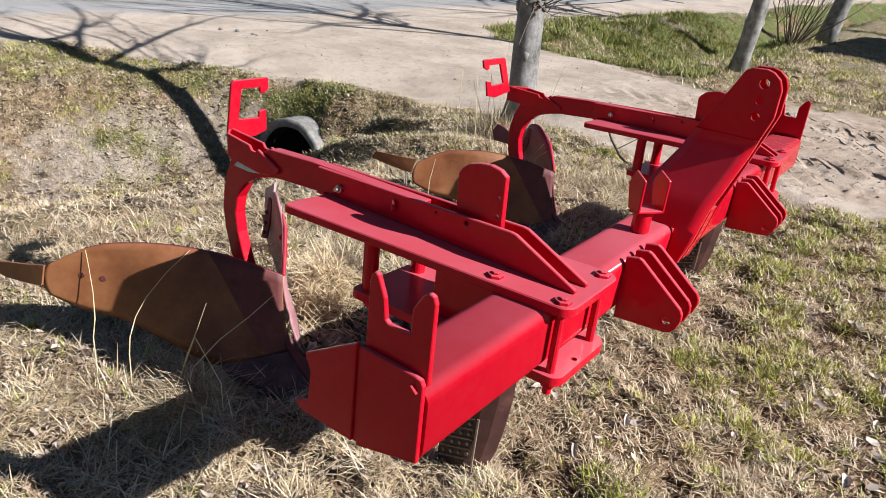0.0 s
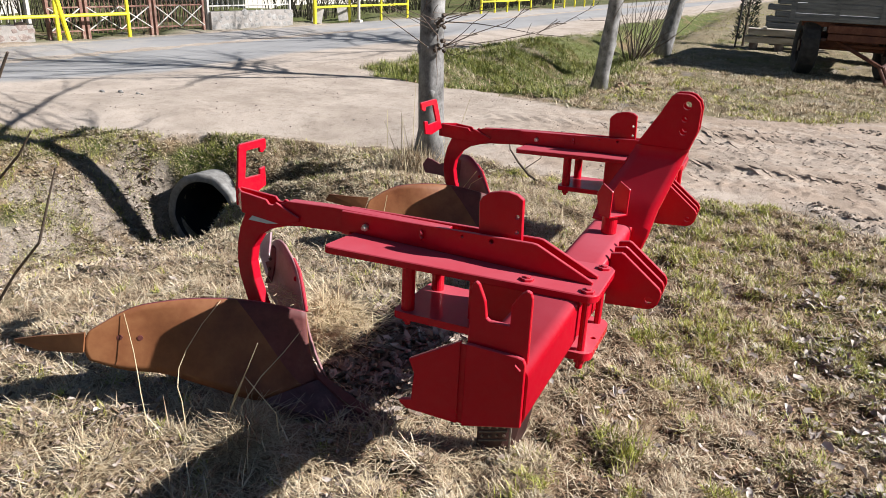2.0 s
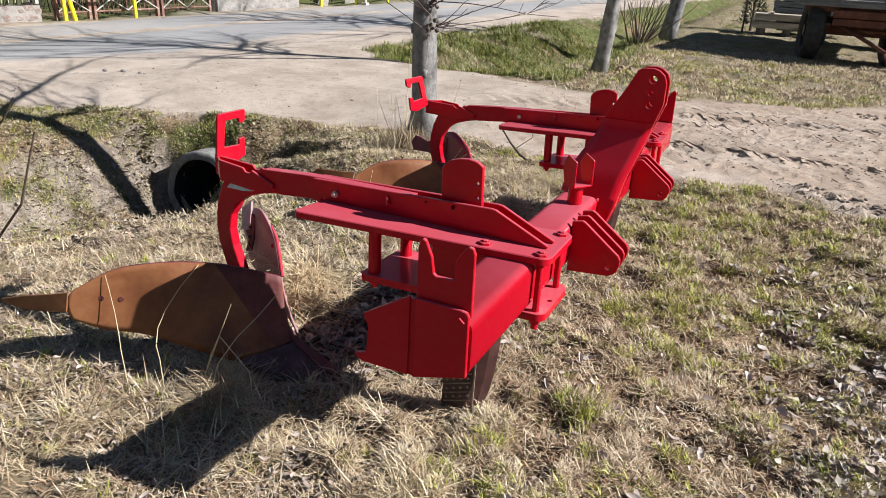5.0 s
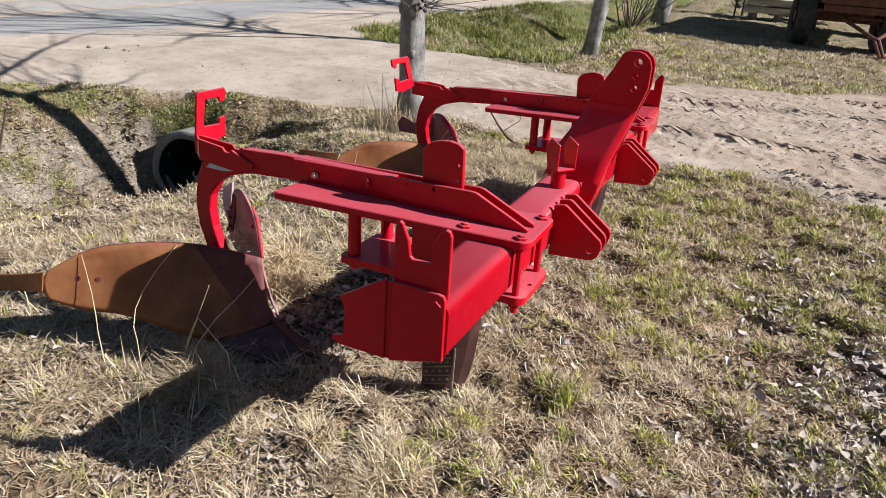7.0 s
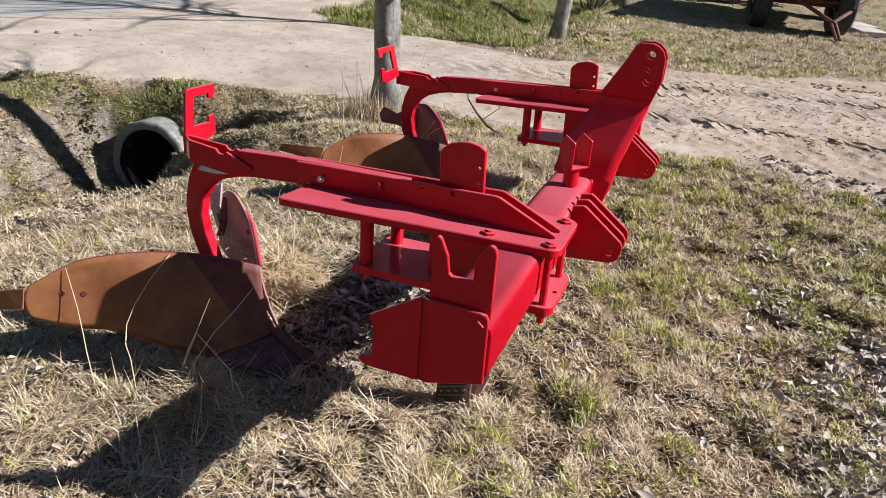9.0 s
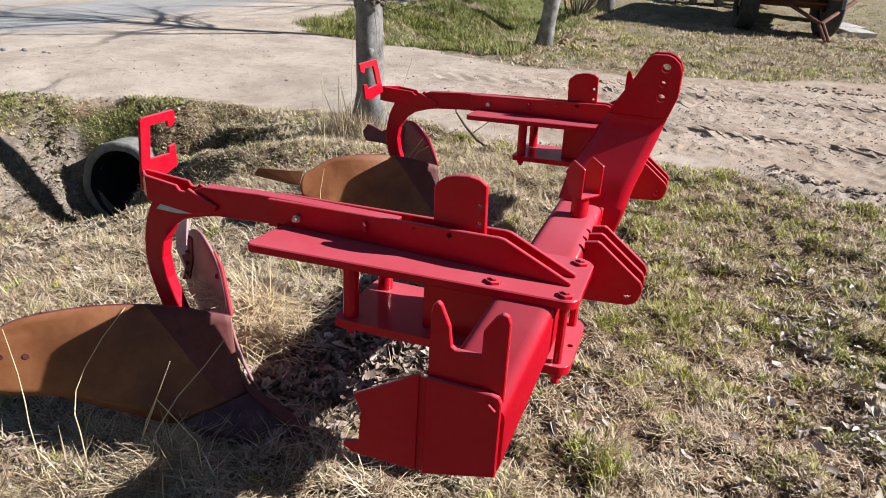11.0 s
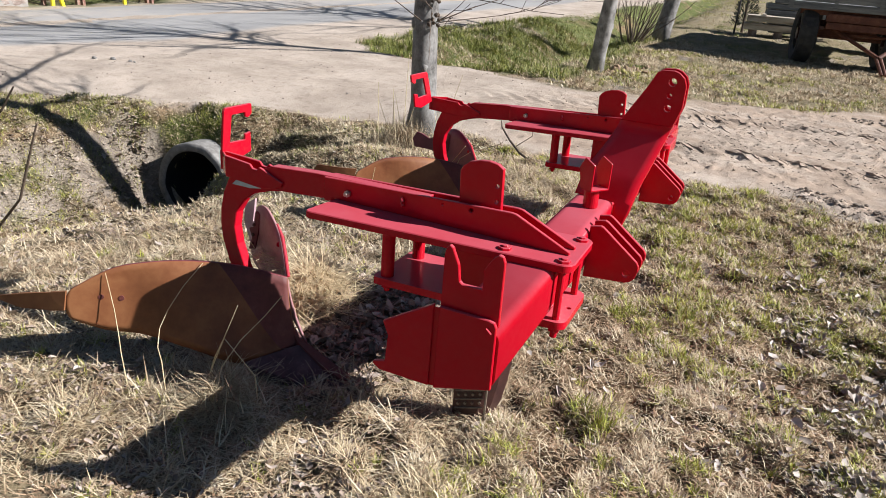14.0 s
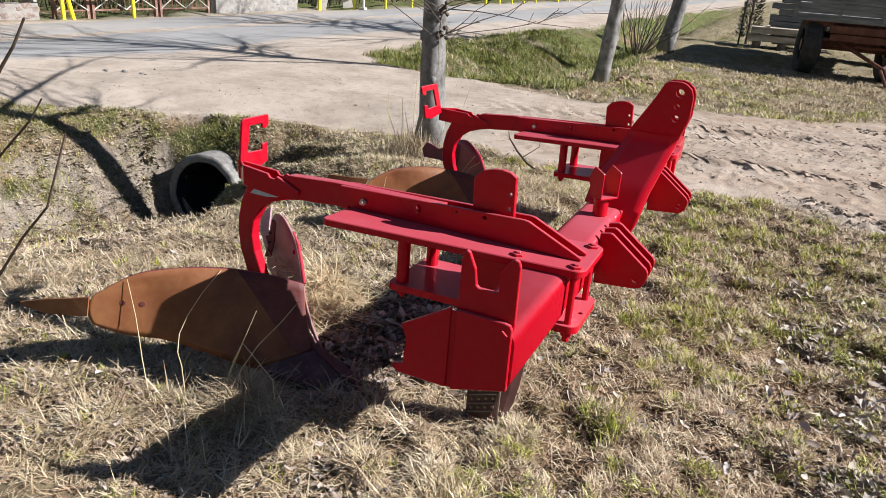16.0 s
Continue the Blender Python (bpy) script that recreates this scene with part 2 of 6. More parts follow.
def part(name, bm, material, parent=None, label="", smooth=False, m=None):
    """One bmesh as one mesh object, under a thing or a part."""
    bmesh.ops.recalc_face_normals(bm, faces=bm.faces)
    me = bpy.data.meshes.new(name)
    bm.to_mesh(me)
    bm.free()
    ob = finish(new(name, me), material, smooth)
    if parent is not None:
        ob.parent = parent
    if m is not None:
        ob.matrix_basis = m
    if label:
        tagged(ob, label)
    return ob


def share(name, me, parent, m):
    ob = new(name, me)
    ob.parent = parent
    ob.matrix_basis = m
    return ob


def thing(name, m, label, category, group="", kind=""):
    ob = new(name)
    ob.matrix_basis = m
    ob.empty_display_size = 0.2
    return tagged(ob, label, category, group, kind)


def soften(bm, by, segments=2, angle=35):
    es = [e for e in bm.edges if len(e.link_faces) == 2 and e.calc_face_angle(0) > radians(angle)]
    if es and by > 0:
        bmesh.ops.bevel(bm, geom=es, offset=by, segments=segments, profile=0.6, affect="EDGES", clamp_overlap=True)


def box_in(bm, lo, hi, m=None):
    c = [(a + b) / 2 for a, b in zip(lo, hi)]
    s = [abs(b - a) for a, b in zip(lo, hi)]
    k = Matrix.Translation(c) @ Matrix.Diagonal((*s, 1))
    return bmesh.ops.create_cube(bm, size=1, matrix=(m @ k) if m is not None else k)["verts"]


def box(lo, hi, by=0.003, m=None):
    bm = bmesh.new()
    box_in(bm, lo, hi, m)
    soften(bm, by)
    return bm


def rod_in(bm, a, b, r, r2=None, sides=12, caps=True):
    a, b = Vector(a), Vector(b)
    q = (b - a).to_track_quat("Z", "Y").to_matrix().to_4x4()
    k = Matrix.Translation((a + b) / 2) @ q
    bmesh.ops.create_cone(bm, cap_ends=caps, segments=sides, radius1=r, radius2=r if r2 is None else r2, depth=(b - a).length, matrix=k)


def rod(a, b, r, r2=None, sides=12, by=0.0):
    bm = bmesh.new()
    rod_in(bm, a, b, r, r2, sides)
    soften(bm, by, 1)
    return bm


def plate(outline, thick, frame_m, holes=(), by=0.002):
    """A flat plate with round holes, cut to an outline (a, b); frame_m maps a, b and depth to the thing's axes."""
    bm = bmesh.new()
    loops = [outline] + [[(x + r * math.cos(k * math.tau / 14), y + r * math.sin(k * math.tau / 14)) for k in range(14)] for x, y, r in holes]
    es = []
    for lp in loops:
        vs = [bm.verts.new((x, y, 0)) for x, y in lp]
        es += [bm.edges.new((vs[i], vs[(i + 1) % len(vs)])) for i in range(len(vs))]
    if len(loops) == 1:
        bm.faces.new([v for v in bm.verts])
    else:
        bmesh.ops.triangle_fill(bm, edges=es, use_beauty=True)
    ret = bmesh.ops.extrude_face_region(bm, geom=list(bm.faces))
    bmesh.ops.translate(bm, vec=(0, 0, thick), verts=[v for v in ret["geom"] if isinstance(v, bmesh.types.BMVert)])
    bmesh.ops.recalc_face_normals(bm, faces=bm.faces)
    soften(bm, by, 1, 50)
    bmesh.ops.transform(bm, matrix=frame_m, verts=bm.verts)
    return bm


def rounded(points, r, steps=4):
    """An outline with every corner rounded by about r."""
    out, n = [], len(points)
    for i in range(n):
        p, a, b = Vector(points[i]), Vector(points[i - 1]), Vector(points[(i + 1) % n])
        d1, d2 = a - p, b - p
        k = min(r, d1.length * 0.45, d2.length * 0.45)
        s, e = p + d1.normalized() * k, p + d2.normalized() * k
        for j in range(steps + 1):
            u = j / steps
            q = s * (1 - u) ** 2 + p * 2 * u * (1 - u) + e * u * u
            out.append((q.x, q.y))
    return out


def axes(ax, ay, az, at=(0, 0, 0)):
    m = Matrix.Identity(4)
    for i, a in enumerate((ax, ay, az)):
        for j in range(3):
            m[j][i] = a[j]
    for j in range(3):
        m[j][3] = at[j]
    return m


def xz(y):
    """Outline axes x, z; depth along +y from y."""
    return axes((1, 0, 0), (0, 0, 1), (0, 1, 0), (0, y, 0))


def xy(z):
    return axes((1, 0, 0), (0, 1, 0), (0, 0, 1), (0, 0, z))


def yz(x):
    return axes((0, 1, 0), (0, 0, 1), (1, 0, 0), (x, 0, 0))


def tube_in(bm, pts, radii, sides=7):
    """A tapered tube through points."""
    rings = []
    for i, p in enumerate(pts):
        p = Vector(p)
        d = (Vector(pts[min(i + 1, len(pts) - 1)]) - Vector(pts[max(i - 1, 0)])).normalized()
        u = d.cross(Vector((0.31, 0.87, 0.38))).normalized()
        v = d.cross(u)
        rings.append([bm.verts.new(p + radii[i] * (math.cos(k * math.tau / sides) * u + math.sin(k * math.tau / sides) * v)) for k in range(sides)])
    for a, b in zip(rings, rings[1:]):
        for k in range(sides):
            bm.faces.new((a[k], a[(k + 1) % sides], b[(k + 1) % sides], b[k]))
    bm.faces.new(rings[0][::-1])
    bm.faces.new(rings[-1])


GRIDS = {}


def vnoise(x, y, size, seed=0):
    """Smooth value noise, 0 to 1, over arrays."""
    if seed not in GRIDS:
        GRIDS[seed] = np.random.RandomState(seed + 77).rand(256, 256)
    g = GRIDS[seed]
    u, v = np.asarray(x) / size + 1000.3, np.asarray(y) / size + 1000.7
    i, j = np.floor(u).astype(int), np.floor(v).astype(int)
    a, b = u - i, v - j
    a, b = a * a * (3 - 2 * a), b * b * (3 - 2 * b)
    i0, i1, j0, j1 = i % 256, (i + 1) % 256, j % 256, (j + 1) % 256
    return (g[i0, j0] * (1 - a) + g[i1, j0] * a) * (1 - b) + (g[i0, j1] * (1 - a) + g[i1, j1] * a) * b


def smooth(a, b, v):
    k = np.clip((np.asarray(v, float) - a) / (b - a), 0, 1)
    return k * k * (3 - 2 * k)


# ---- the ground ----
def track_near(x):
    return np.interp(x, [-9, -8.2, -7.21, -6.19, -5.70, -5.12, -4.0, -3.22, -1.5, -0.5, 0.3, 0.75, 3, 30], [-9, 3.15, 4.19, 4.74, 4.98, 5.25, 5.55, 5.50, 5.05, 4.88, 5.0, 4.72, 4.6, 4.0])


def track_far(x):
    return np.interp(x, [-6.2, -5.5, -5.0, -4.4, -3.45, -2.5, -2.0, -0.8, -0.1, 0.6, 1.3, 3, 30], [10.05, 9.30, 9.35, 8.98, 8.88, 8.5, 8.35, 8.6, 9.0, 9.2, 9.7, 10.2, 12])


def verge_left(y):
    return np.interp(y, [9, 10.8, 14.4, 17.8, 21.3, 26, 40, 120], [-6.1, -6.4, -5.75, -5.3, -4.85, -4.8, -3.6, 4])


def road_near(y):
    return np.interp(y, [-60, 0, 4.7, 7.5, 10.6, 13, 17.8, 21.3, 26, 40, 120], [-12.5, -8.3, -7.9, -7.65, -6.8, -6.4, -5.55, -5.0, -4.95, -3.8, 3.6])


def road_far(y):
    return np.interp(y, [-60, 6.9, 20.6, 40, 120], [-16.5, -11.0, -9.8, -8.1, -1.0])


def sandy(x, y):
    """How far a place is bare sand, 0 to 1."""
    w = (vnoise(x, y, 0.45, 3) - 0.5) * 0.20 + (vnoise(x, y, 0.12, 4) - 0.5) * 0.16
    between = smooth(-0.12, 0.12, y - track_near(x) + w) * smooth(-0.22, 0.22, track_far(x) - y + w)
    by_road = smooth(-0.15, 0.25, verge_left(y) - x + w) * smooth(8.5, 9.2, y)
    west = smooth(-0.2, 0.4, -7.7 + 0.05 * y - x + w)
    beyond = smooth(-12.3, -13.4, x - 0.1 * (y - 10))
    return np.clip(np.maximum(np.maximum(between, by_road), west), 0, 1) * (1 - beyond)


def height(x, y):
    """The lie of the land."""
    x, y = np.asarray(x, float), np.asarray(y, float)
    s = sandy(x, y)
    h = (vnoise(x, y, 1.7, 11) - 0.5) * 0.05 * (1 - s) + (vnoise(x, y, 0.35, 12) - 0.5) * (0.034 - 0.024 * s) + (vnoise(x, y, 0.13, 13) - 0.5) * (0.034 - 0.024 * s)
    hum = vnoise(x, y, 0.085, 34) * 0.65 + vnoise(x, y, 0.19, 35) * 0.35
    h += (smooth(0.30, 0.70, hum) - 0.5) * 0.026 * (1 - s) * smooth(5.6, 4.6, y)
    # the ditch that leads to the culvert, and its far half beyond the track
    ce = -4.66 - 0.30 * (4.3 - y)
    c = ce - 0.32
    run = np.clip(4.2 - y, 0, 2)
    west = np.exp(-(np.abs(np.minimum(x - c, 0)) / (0.75 - 0.02 * run)) ** (2.3 - 0.1 * run))
    step = np.interp(x - ce, [0, 0.15, 0.33, 0.50, 1.0, 1.6], [1, 0.95, 0.60, 0.36, 0.15, 0])
    k = smooth(3.6, 4.2, y)
    east = np.exp(-(np.maximum(x - ce, 0) / 1.47) ** 2) * (1 - k) + step * k
    rim = track_near(x) - y
    brow = np.interp(rim, [0.0, 0.22, 0.42, 0.62, 0.85], [0, 0.12, 0.45, 0.85, 1])
    over = smooth(-5.60, -5.30, x) * smooth(-4.30, -4.60, x)
    head = np.interp(y, [4.20, 4.55, 4.70, 5.12], [1, 0.97, 0.38, 0]) * over + np.interp(y - 0.85 * (track_near(x) - 4.84), [3.9, 4.26, 4.40, 4.84], [1, 0.97, 0.30, 0]) * (1 - over)
    south = np.where(x > c, east, west) * np.where(x > c, head, head * over + brow * (1 - over))
    depth = (0.90 - 0.16 * np.clip(4.3 - y, 0, 3)) * south
    # the shallow swale that falls from the tree to the pipe
    line = 4.9 + (x + 2.645) * 0.255
    swale = np.interp(x, [-4.3, -4.0, -3.53, -3.24, -2.95, -2.7], [0.24, 0.23, 0.14, 0.095, 0.01, 0])
    swale = swale * np.where(x < -4.3, 0, np.exp(-((y - line) / np.where(y > line, 0.30, 0.80)) ** 2))
    h -= np.maximum(depth, swale)
    inner = smooth(-3.4, -5.2, x)
    low = inner + (smooth(-2.0, -4.0, x) - inner) * smooth(4.0, 4.6, y)
    h -= 0.12 * low * smooth(-7.6, -6.9, x) * smooth(1.1, 0.1, y - track_near(x))
    h -= 0.16 * np.exp(-(((x + 4.40) / 0.40) ** 2 + ((y - 3.75) / 0.42) ** 2))
    h += ((vnoise(x, y, 0.14, 33) - 0.5) * 0.09 + (vnoise(x, y, 0.06, 46) - 0.5) * 0.04) * south
    h -= 0.16 * np.exp(-(((x + 5.32) / 0.22) ** 2 + ((y - 4.40) / 0.30) ** 2))
    h -= 0.22 * np.exp(-(((x + 4.90) / 0.26) ** 2 + ((y - 4.64) / 0.16) ** 2))
    c2 = -4.0 + 0.04 * (y - 9)
    north = np.exp(-((x - c2) / 0.75) ** 2) * smooth(8.9, 9.9, y)
    h -= 0.50 * north * (1 - smooth(60, 90, y))
    h += 0.02 * np.exp(-((x + 5.9) / 0.6) ** 2) * (1 - s) * (1 - smooth(3.5, 4.5, y))
    h += 0.04 * np.exp(-((x + 4.60) / 0.50) ** 2 - ((y - 4.85) / 0.22) ** 2)
    # wheel ruts with the tread of big tyres
    inside = smooth(0.0, 0.5, y - track_near(x)) * smooth(0.0, 0.5, track_far(x) - y) * smooth(-4.2, -1.6, x)
    for cy, k, half, gap in ((6.13, -0.02, 0.16, 0.27), (7.72, 0.17, 0.15, 0.22), (7.12, 0.10, 0.10, 0.22), (5.60, -0.03, 0.08, 0.24)):
        d = y - cy - k * x - 0.05 * np.sin(x * 1.7)
        g = smooth(half + 0.05, half - 0.03, np.abs(d))
        run = np.sin((x + 0.62 * d + 0.07 * vnoise(x, y, 0.3, 28) + 0.05 * np.sin(x * 2.3 + cy)) * math.tau / gap) * 0.5 + 0.5
        worn = smooth(0.18, 0.45, vnoise(x, y, 0.4, 15)) * (0.35 if half < 0.085 or cy == 7.12 else 1.0)
        h += inside * g * worn * (-0.014 * smooth(0.80, 0.93, run) * (0.5 + 0.5 * smooth(0.35, 0.6, vnoise(x, y, 0.17, 29))) + 0.012 * smooth(0.45, 0.1, run))
        h += inside * 0.016 * np.exp(-((np.abs(d) - half - 0.09) / 0.07) ** 2) * vnoise(x, y, 0.10, 16)
    h += inside * (vnoise(x * 0.18, y, 0.16, 14) - 0.5) * 0.020
    h += inside * ((vnoise(x, y, 0.07, 17) - 0.5) * 0.014 + np.maximum(vnoise(x, y, 0.05, 19) - 0.74, 0) * 0.10)
    h += ((vnoise(x, y, 0.8, 27) - 0.5) * 0.24 + (vnoise(x, y, 0.27, 24) - 0.5) * 0.09) * smooth(9.0, 10.0, y) * smooth(-2.2, -3.0, x) * (1 - s)
    h += (vnoise(x, y, 0.30, 44) - 0.5) * 0.06 * smooth(9.0, 9.6, y) * smooth(-3.0, -2.2, x) * (1 - s)
    # churned edge of the track
    h += 0.11 * np.exp(-((y - 4.98 + 0.5 * (x - 0.7)) / 0.20) ** 2) * smooth(0.1, 0.5, x) * (vnoise(x, y, 0.13, 18) * 0.6 + vnoise(x, y, 0.05, 20) * 0.5 - 0.35)
    h -= 0.05 * np.exp(-(((x + 0.45) / 0.06) ** 2 + ((y - 1.47) / 0.05) ** 2))
    # the leaf-filled hollow and the heap of earth at the share
    h += 0.06 * np.exp(-(((x + 1.78) / 0.16) ** 2 + ((y - 1.84) / 0.20) ** 2))
    h -= 0.03 * np.exp(-(((x + 1.38) / 0.25) ** 2 + ((y - 1.85) / 0.25) ** 2))
    far = smooth(25, 60, np.hypot(x, y))
    return h * (1 - far) - 0.02 * smooth(-6.5, -8.0, x)


PIPE = (-4.90, 4.56, -0.76)


def build_ground():
    def ticks(parts):
        out = []
        for a, b, step in parts:
            out += list(np.arange(a, b - step * 0.3, step))
        return np.array(out + [parts[-1][1]])

    xs = ticks([(-400, -60, 40), (-60, -14, 3), (-14, -7, 0.25), (-7, -3.2, 0.05), (-3.2, -0.8, 0.03), (-0.8, 2.4, 0.022), (2.4, 3.6, 0.06), (3.6, 8, 0.25), (8, 40, 3), (40, 400, 40)])
    ys = ticks([(-400, -40, 40), (-40, -4, 2), (-4, -0.4, 0.2), (-0.4, 0.6, 0.045), (0.6, 3.4, 0.028), (3.4, 4.6, 0.04), (4.6, 8.9, 0.027), (8.9, 18, 0.12), (18, 45, 0.6), (45, 100, 5), (100, 900, 60)])
    X, Y = np.meshgrid(xs, ys)
    X, Y = X.ravel(), Y.ravel()
    Z = height(X, Y)
    n, k = len(xs), len(ys)
    idx = np.arange(n * k).reshape(k, n)
    quads = np.stack([idx[:-1, :-1], idx[:-1, 1:], idx[1:, 1:], idx[1:, :-1]], -1).reshape(-1, 4)
    mid = (X[quads].mean(1), Y[quads].mean(1), Z[quads].mean(1))
    in_pipe = (np.hypot(mid[0] - PIPE[0] + 0.07 * (mid[1] - PIPE[1]), mid[2] - PIPE[2] + 0.07 * (mid[1] - PIPE[1])) < 0.352) & (mid[1] > PIPE[1] + 0.03) & (mid[1] < PIPE[1] + 2.6)
    quads = quads[~in_pipe]
    me = bpy.data.meshes.new("ground")
    me.vertices.add(len(X))
    me.vertices.foreach_set("co", np.stack([X, Y, Z], -1).ravel())
    me.loops.add(quads.size)
    me.loops.foreach_set("vertex_index", quads.ravel())
    me.polygons.add(len(quads))
    me.polygons.foreach_set("loop_start", np.arange(0, quads.size, 4))
    me.polygons.foreach_set("use_smooth", np.ones(len(quads), bool))
    me.update()
    me.validate()
    rise = np.abs(height(X + 0.08, Y) - height(X - 0.08, Y)) / 0.16
    eroded = smooth(0.60, 1.0, rise) * smooth(-4.3, -4.7, X) * smooth(5.0, 4.7, Y) * smooth(-9, -8, X)
    for name, val in (("sand", sandy(X, Y)), ("green", greenness(X, Y)), ("soil", np.maximum(bare(X, Y), 0.92 * eroded)), ("pale", pale(X, Y)), ("churn", churned(X, Y))):
        me.attributes.new(name, "FLOAT", "POINT").data.foreach_set("value", val.astype(np.float32))
    tagged(finish(new("ground", me), GROUND), "dry spring meadow and sandy track", "ground", kind="structure")


def streaks(x, y):
    """Two lines of wind-blown leaves in the meadow."""
    n = smooth(0.40, 0.62, vnoise(x, y, 0.16, 72))
    a = np.exp(-((x - 0.24 - 0.05 * np.sin(3 * y)) / 0.09) ** 2) * smooth(1.9, 2.2, y) * smooth(3.6, 3.0, y)
    c = np.exp(-((x - 0.66 + 0.30 * smooth(2.2, 1.4, y)) / 0.19) ** 2) * smooth(1.1, 1.5, y) * smooth(3.4, 2.8, y)
    return (a * 0.8 + c) * n


def churned(x, y):
    """Damp turned-up sand where the wheels run."""
    n = smooth(0.25, 0.6, vnoise(x * 0.35, y, 0.3, 38) * 0.6 + vnoise(x, y, 0.12, 39) * 0.4)
    return smooth(0.0, 0.4, y - track_near(x)) * smooth(-3.0, -1.4, x) * smooth(0.1, 0.4, track_far(x) - y + 0.3) * (0.35 + 0.65 * n)


def greenness(x, y):
    """Where fresh grass comes through the dead."""
    n = vnoise(x, y, 0.55, 21) * 0.6 + vnoise(x, y, 0.17, 22) * 0.4
    east = smooth(-1.2, 0.0, x) * (1 - smooth(5, 8, y)) * 0.16
    bank = smooth(8.8, 9.6, y) * smooth(-2.2, -3.0, x) * 0.48
    rim = np.exp(-((y - track_near(x) + 0.35) / 0.3) ** 2) * smooth(-3.2, -5.0, x) * 0.22
    return smooth(0.62, 0.92, n + east + bank + rim) * (1 - 0.6 * smooth(5.0, 4.6, y) * smooth(-3.4, -2.6, x))


def pale(x, y):
    """The close dry lawn beyond the track."""
    near = 0.55 * smooth(5.0, 4.4, y) * smooth(-0.5, -1.3, x) * smooth(-4.2, -3.2, x) * smooth(0.25, 0.55, vnoise(x, y, 0.3, 26))
    return near + smooth(8.3, 9.3, y) * (0.55 + 0.45 * vnoise(x, y, 0.9, 25)) * smooth(-3.4, -2.2, x)


def bare(x, y):
    """Where earth and leaf litter show."""
    n = vnoise(x, y, 0.4, 31) * 0.6 + vnoise(x, y, 0.13, 32) * 0.4
    ditch = np.exp(-(((x + 5.30 + 0.25 * (3.4 - y)) / 0.60) ** 2 + ((y - 3.45) / 1.0) ** 2)) * 0.42
    litter = np.exp(-(((x + 1.36) / 0.34) ** 2 + ((y - 1.90) / 0.42) ** 2) ** 2) * 0.75
    patch = streaks(x, y) * 0.18
    edge = np.exp(-((y - 4.95 + 0.5 * (x - 0.7)) / 0.25) ** 2) * smooth(0.0, 0.5, x) * 0.5
    away = smooth(-4.9, -4.3, x) * smooth(-2.6, -3.4, x) * smooth(2.6, 3.4, y) * 0.35
    meadow = smooth(4.8, 4.4, y) * smooth(-3.2, -2.6, x) * 0.14
    return np.maximum(smooth(0.62, 0.88, n + ditch + litter + patch + edge - away - meadow), smooth(0.34, 0.72, ditch + (n - 0.5) * 0.9) * 0.9)


build_ground()


def road_material():
    m, t, b = nodes_of("old_dusty_asphalt")
    a = t.nodes.new("ShaderNodeAttribute")
    a.attribute_name = "dust"
    big, fine = tex(t, 0.9, 8, 0.65, stretch=(1, 0.25, 1)), tex(t, 70, 6, 0.75)
    tar = ramp(t, big, [(0.3, (0.25, 0.248, 0.247)), (0.5, (0.315, 0.312, 0.31)), (0.7, (0.38, 0.376, 0.372))])
    tar = mix(t, 0.6, tar, ramp(t, fine, [(0.3, (0.75, 0.75, 0.75)), (0.7, (1.15, 1.15, 1.15))]), "MULTIPLY")
    grit = sand_colour(t, tex(t, 1.3, 6, 0.65), tex(t, 11, 7, 0.7), fine)
    add = t.nodes.new("ShaderNodeMath")
    add.operation = "MULTIPLY_ADD"
    t.links.new(big, add.inputs[0])
    add.inputs[1].default_value = 0.9
    t.links.new(a.outputs["Fac"], add.inputs[2])
    k = ramp(t, add.outputs[0], [(0.70, (0, 0, 0)), (1.20, (1, 1, 1))])
    t.links.new(mix(t, k, tar, grit), b.inputs["Base Color"])
    b.inputs["Roughness"].default_value = 0.9
    bump(t, b, fine, 0.3, 0.006)
    return m


def strip(name, lo, hi, lift, dusty, material, label):
    """A long paved sheet between two lines."""
    ys = [-60, -30, -10] + list(np.arange(0, 46, 0.5)) + [50, 60, 80, 120]
    verts, faces, dust = [], [], []
    for i, y in enumerate(ys):
        a, b = lo(y), hi(y)
        for k in range(13):
            f = k / 12
            verts.append((a + (b - a) * f, y, lift + 0.045 * math.sin(math.pi * f) - 0.038))
            dust.append(dusty(f))
            if i and k:
                n = i * 13 + k
                faces.append((n - 14, n - 13, n, n - 1))
    me = bpy.data.meshes.new(name)
    me.from_pydata(verts, [], faces)
    me.attributes.new("dust", "FLOAT", "POINT").data.foreach_set("value", np.array(dust, np.float32))
    for p in me.polygons:
        p.use_smooth = True
    tagged(finish(new(name, me), material), label, name, kind="structure")


ROAD = road_material()
strip("road", lambda y: float(road_far(y)), lambda y: min(float(road_near(y)) + float(np.interp(y, [5.6, 7.5], [0.15, 1.5])), float(verge_left(max(y, 9))) - 0.15 if y > 8.4 else 99), 0.010,
      lambda f: float(smooth(0.42, 0.80, f)) * 1.0, ROAD, "worn grey asphalt village road with sandy edges")
strip("pavement", lambda y: float(road_far(y)) - 1.75, lambda y: float(road_far(y)) - 0.05, 0.012, lambda f: 0.30, ROAD, "pale dusty footpath beyond the road")

# ---- the plough ----
PLOUGH_M = Matrix.Translation((-0.58, 0.824, 0)) @ pose(0, 0, 0, 0, 0, -1.16) @ pose(0, 0, 0, -1.28, 0, 0)
LONG, PITCH = 3.15, 1.904
plough = thing("forest_plough", PLOUGH_M, "red double-mouldboard forest plough with two bodies parked on dry grass", "plough")


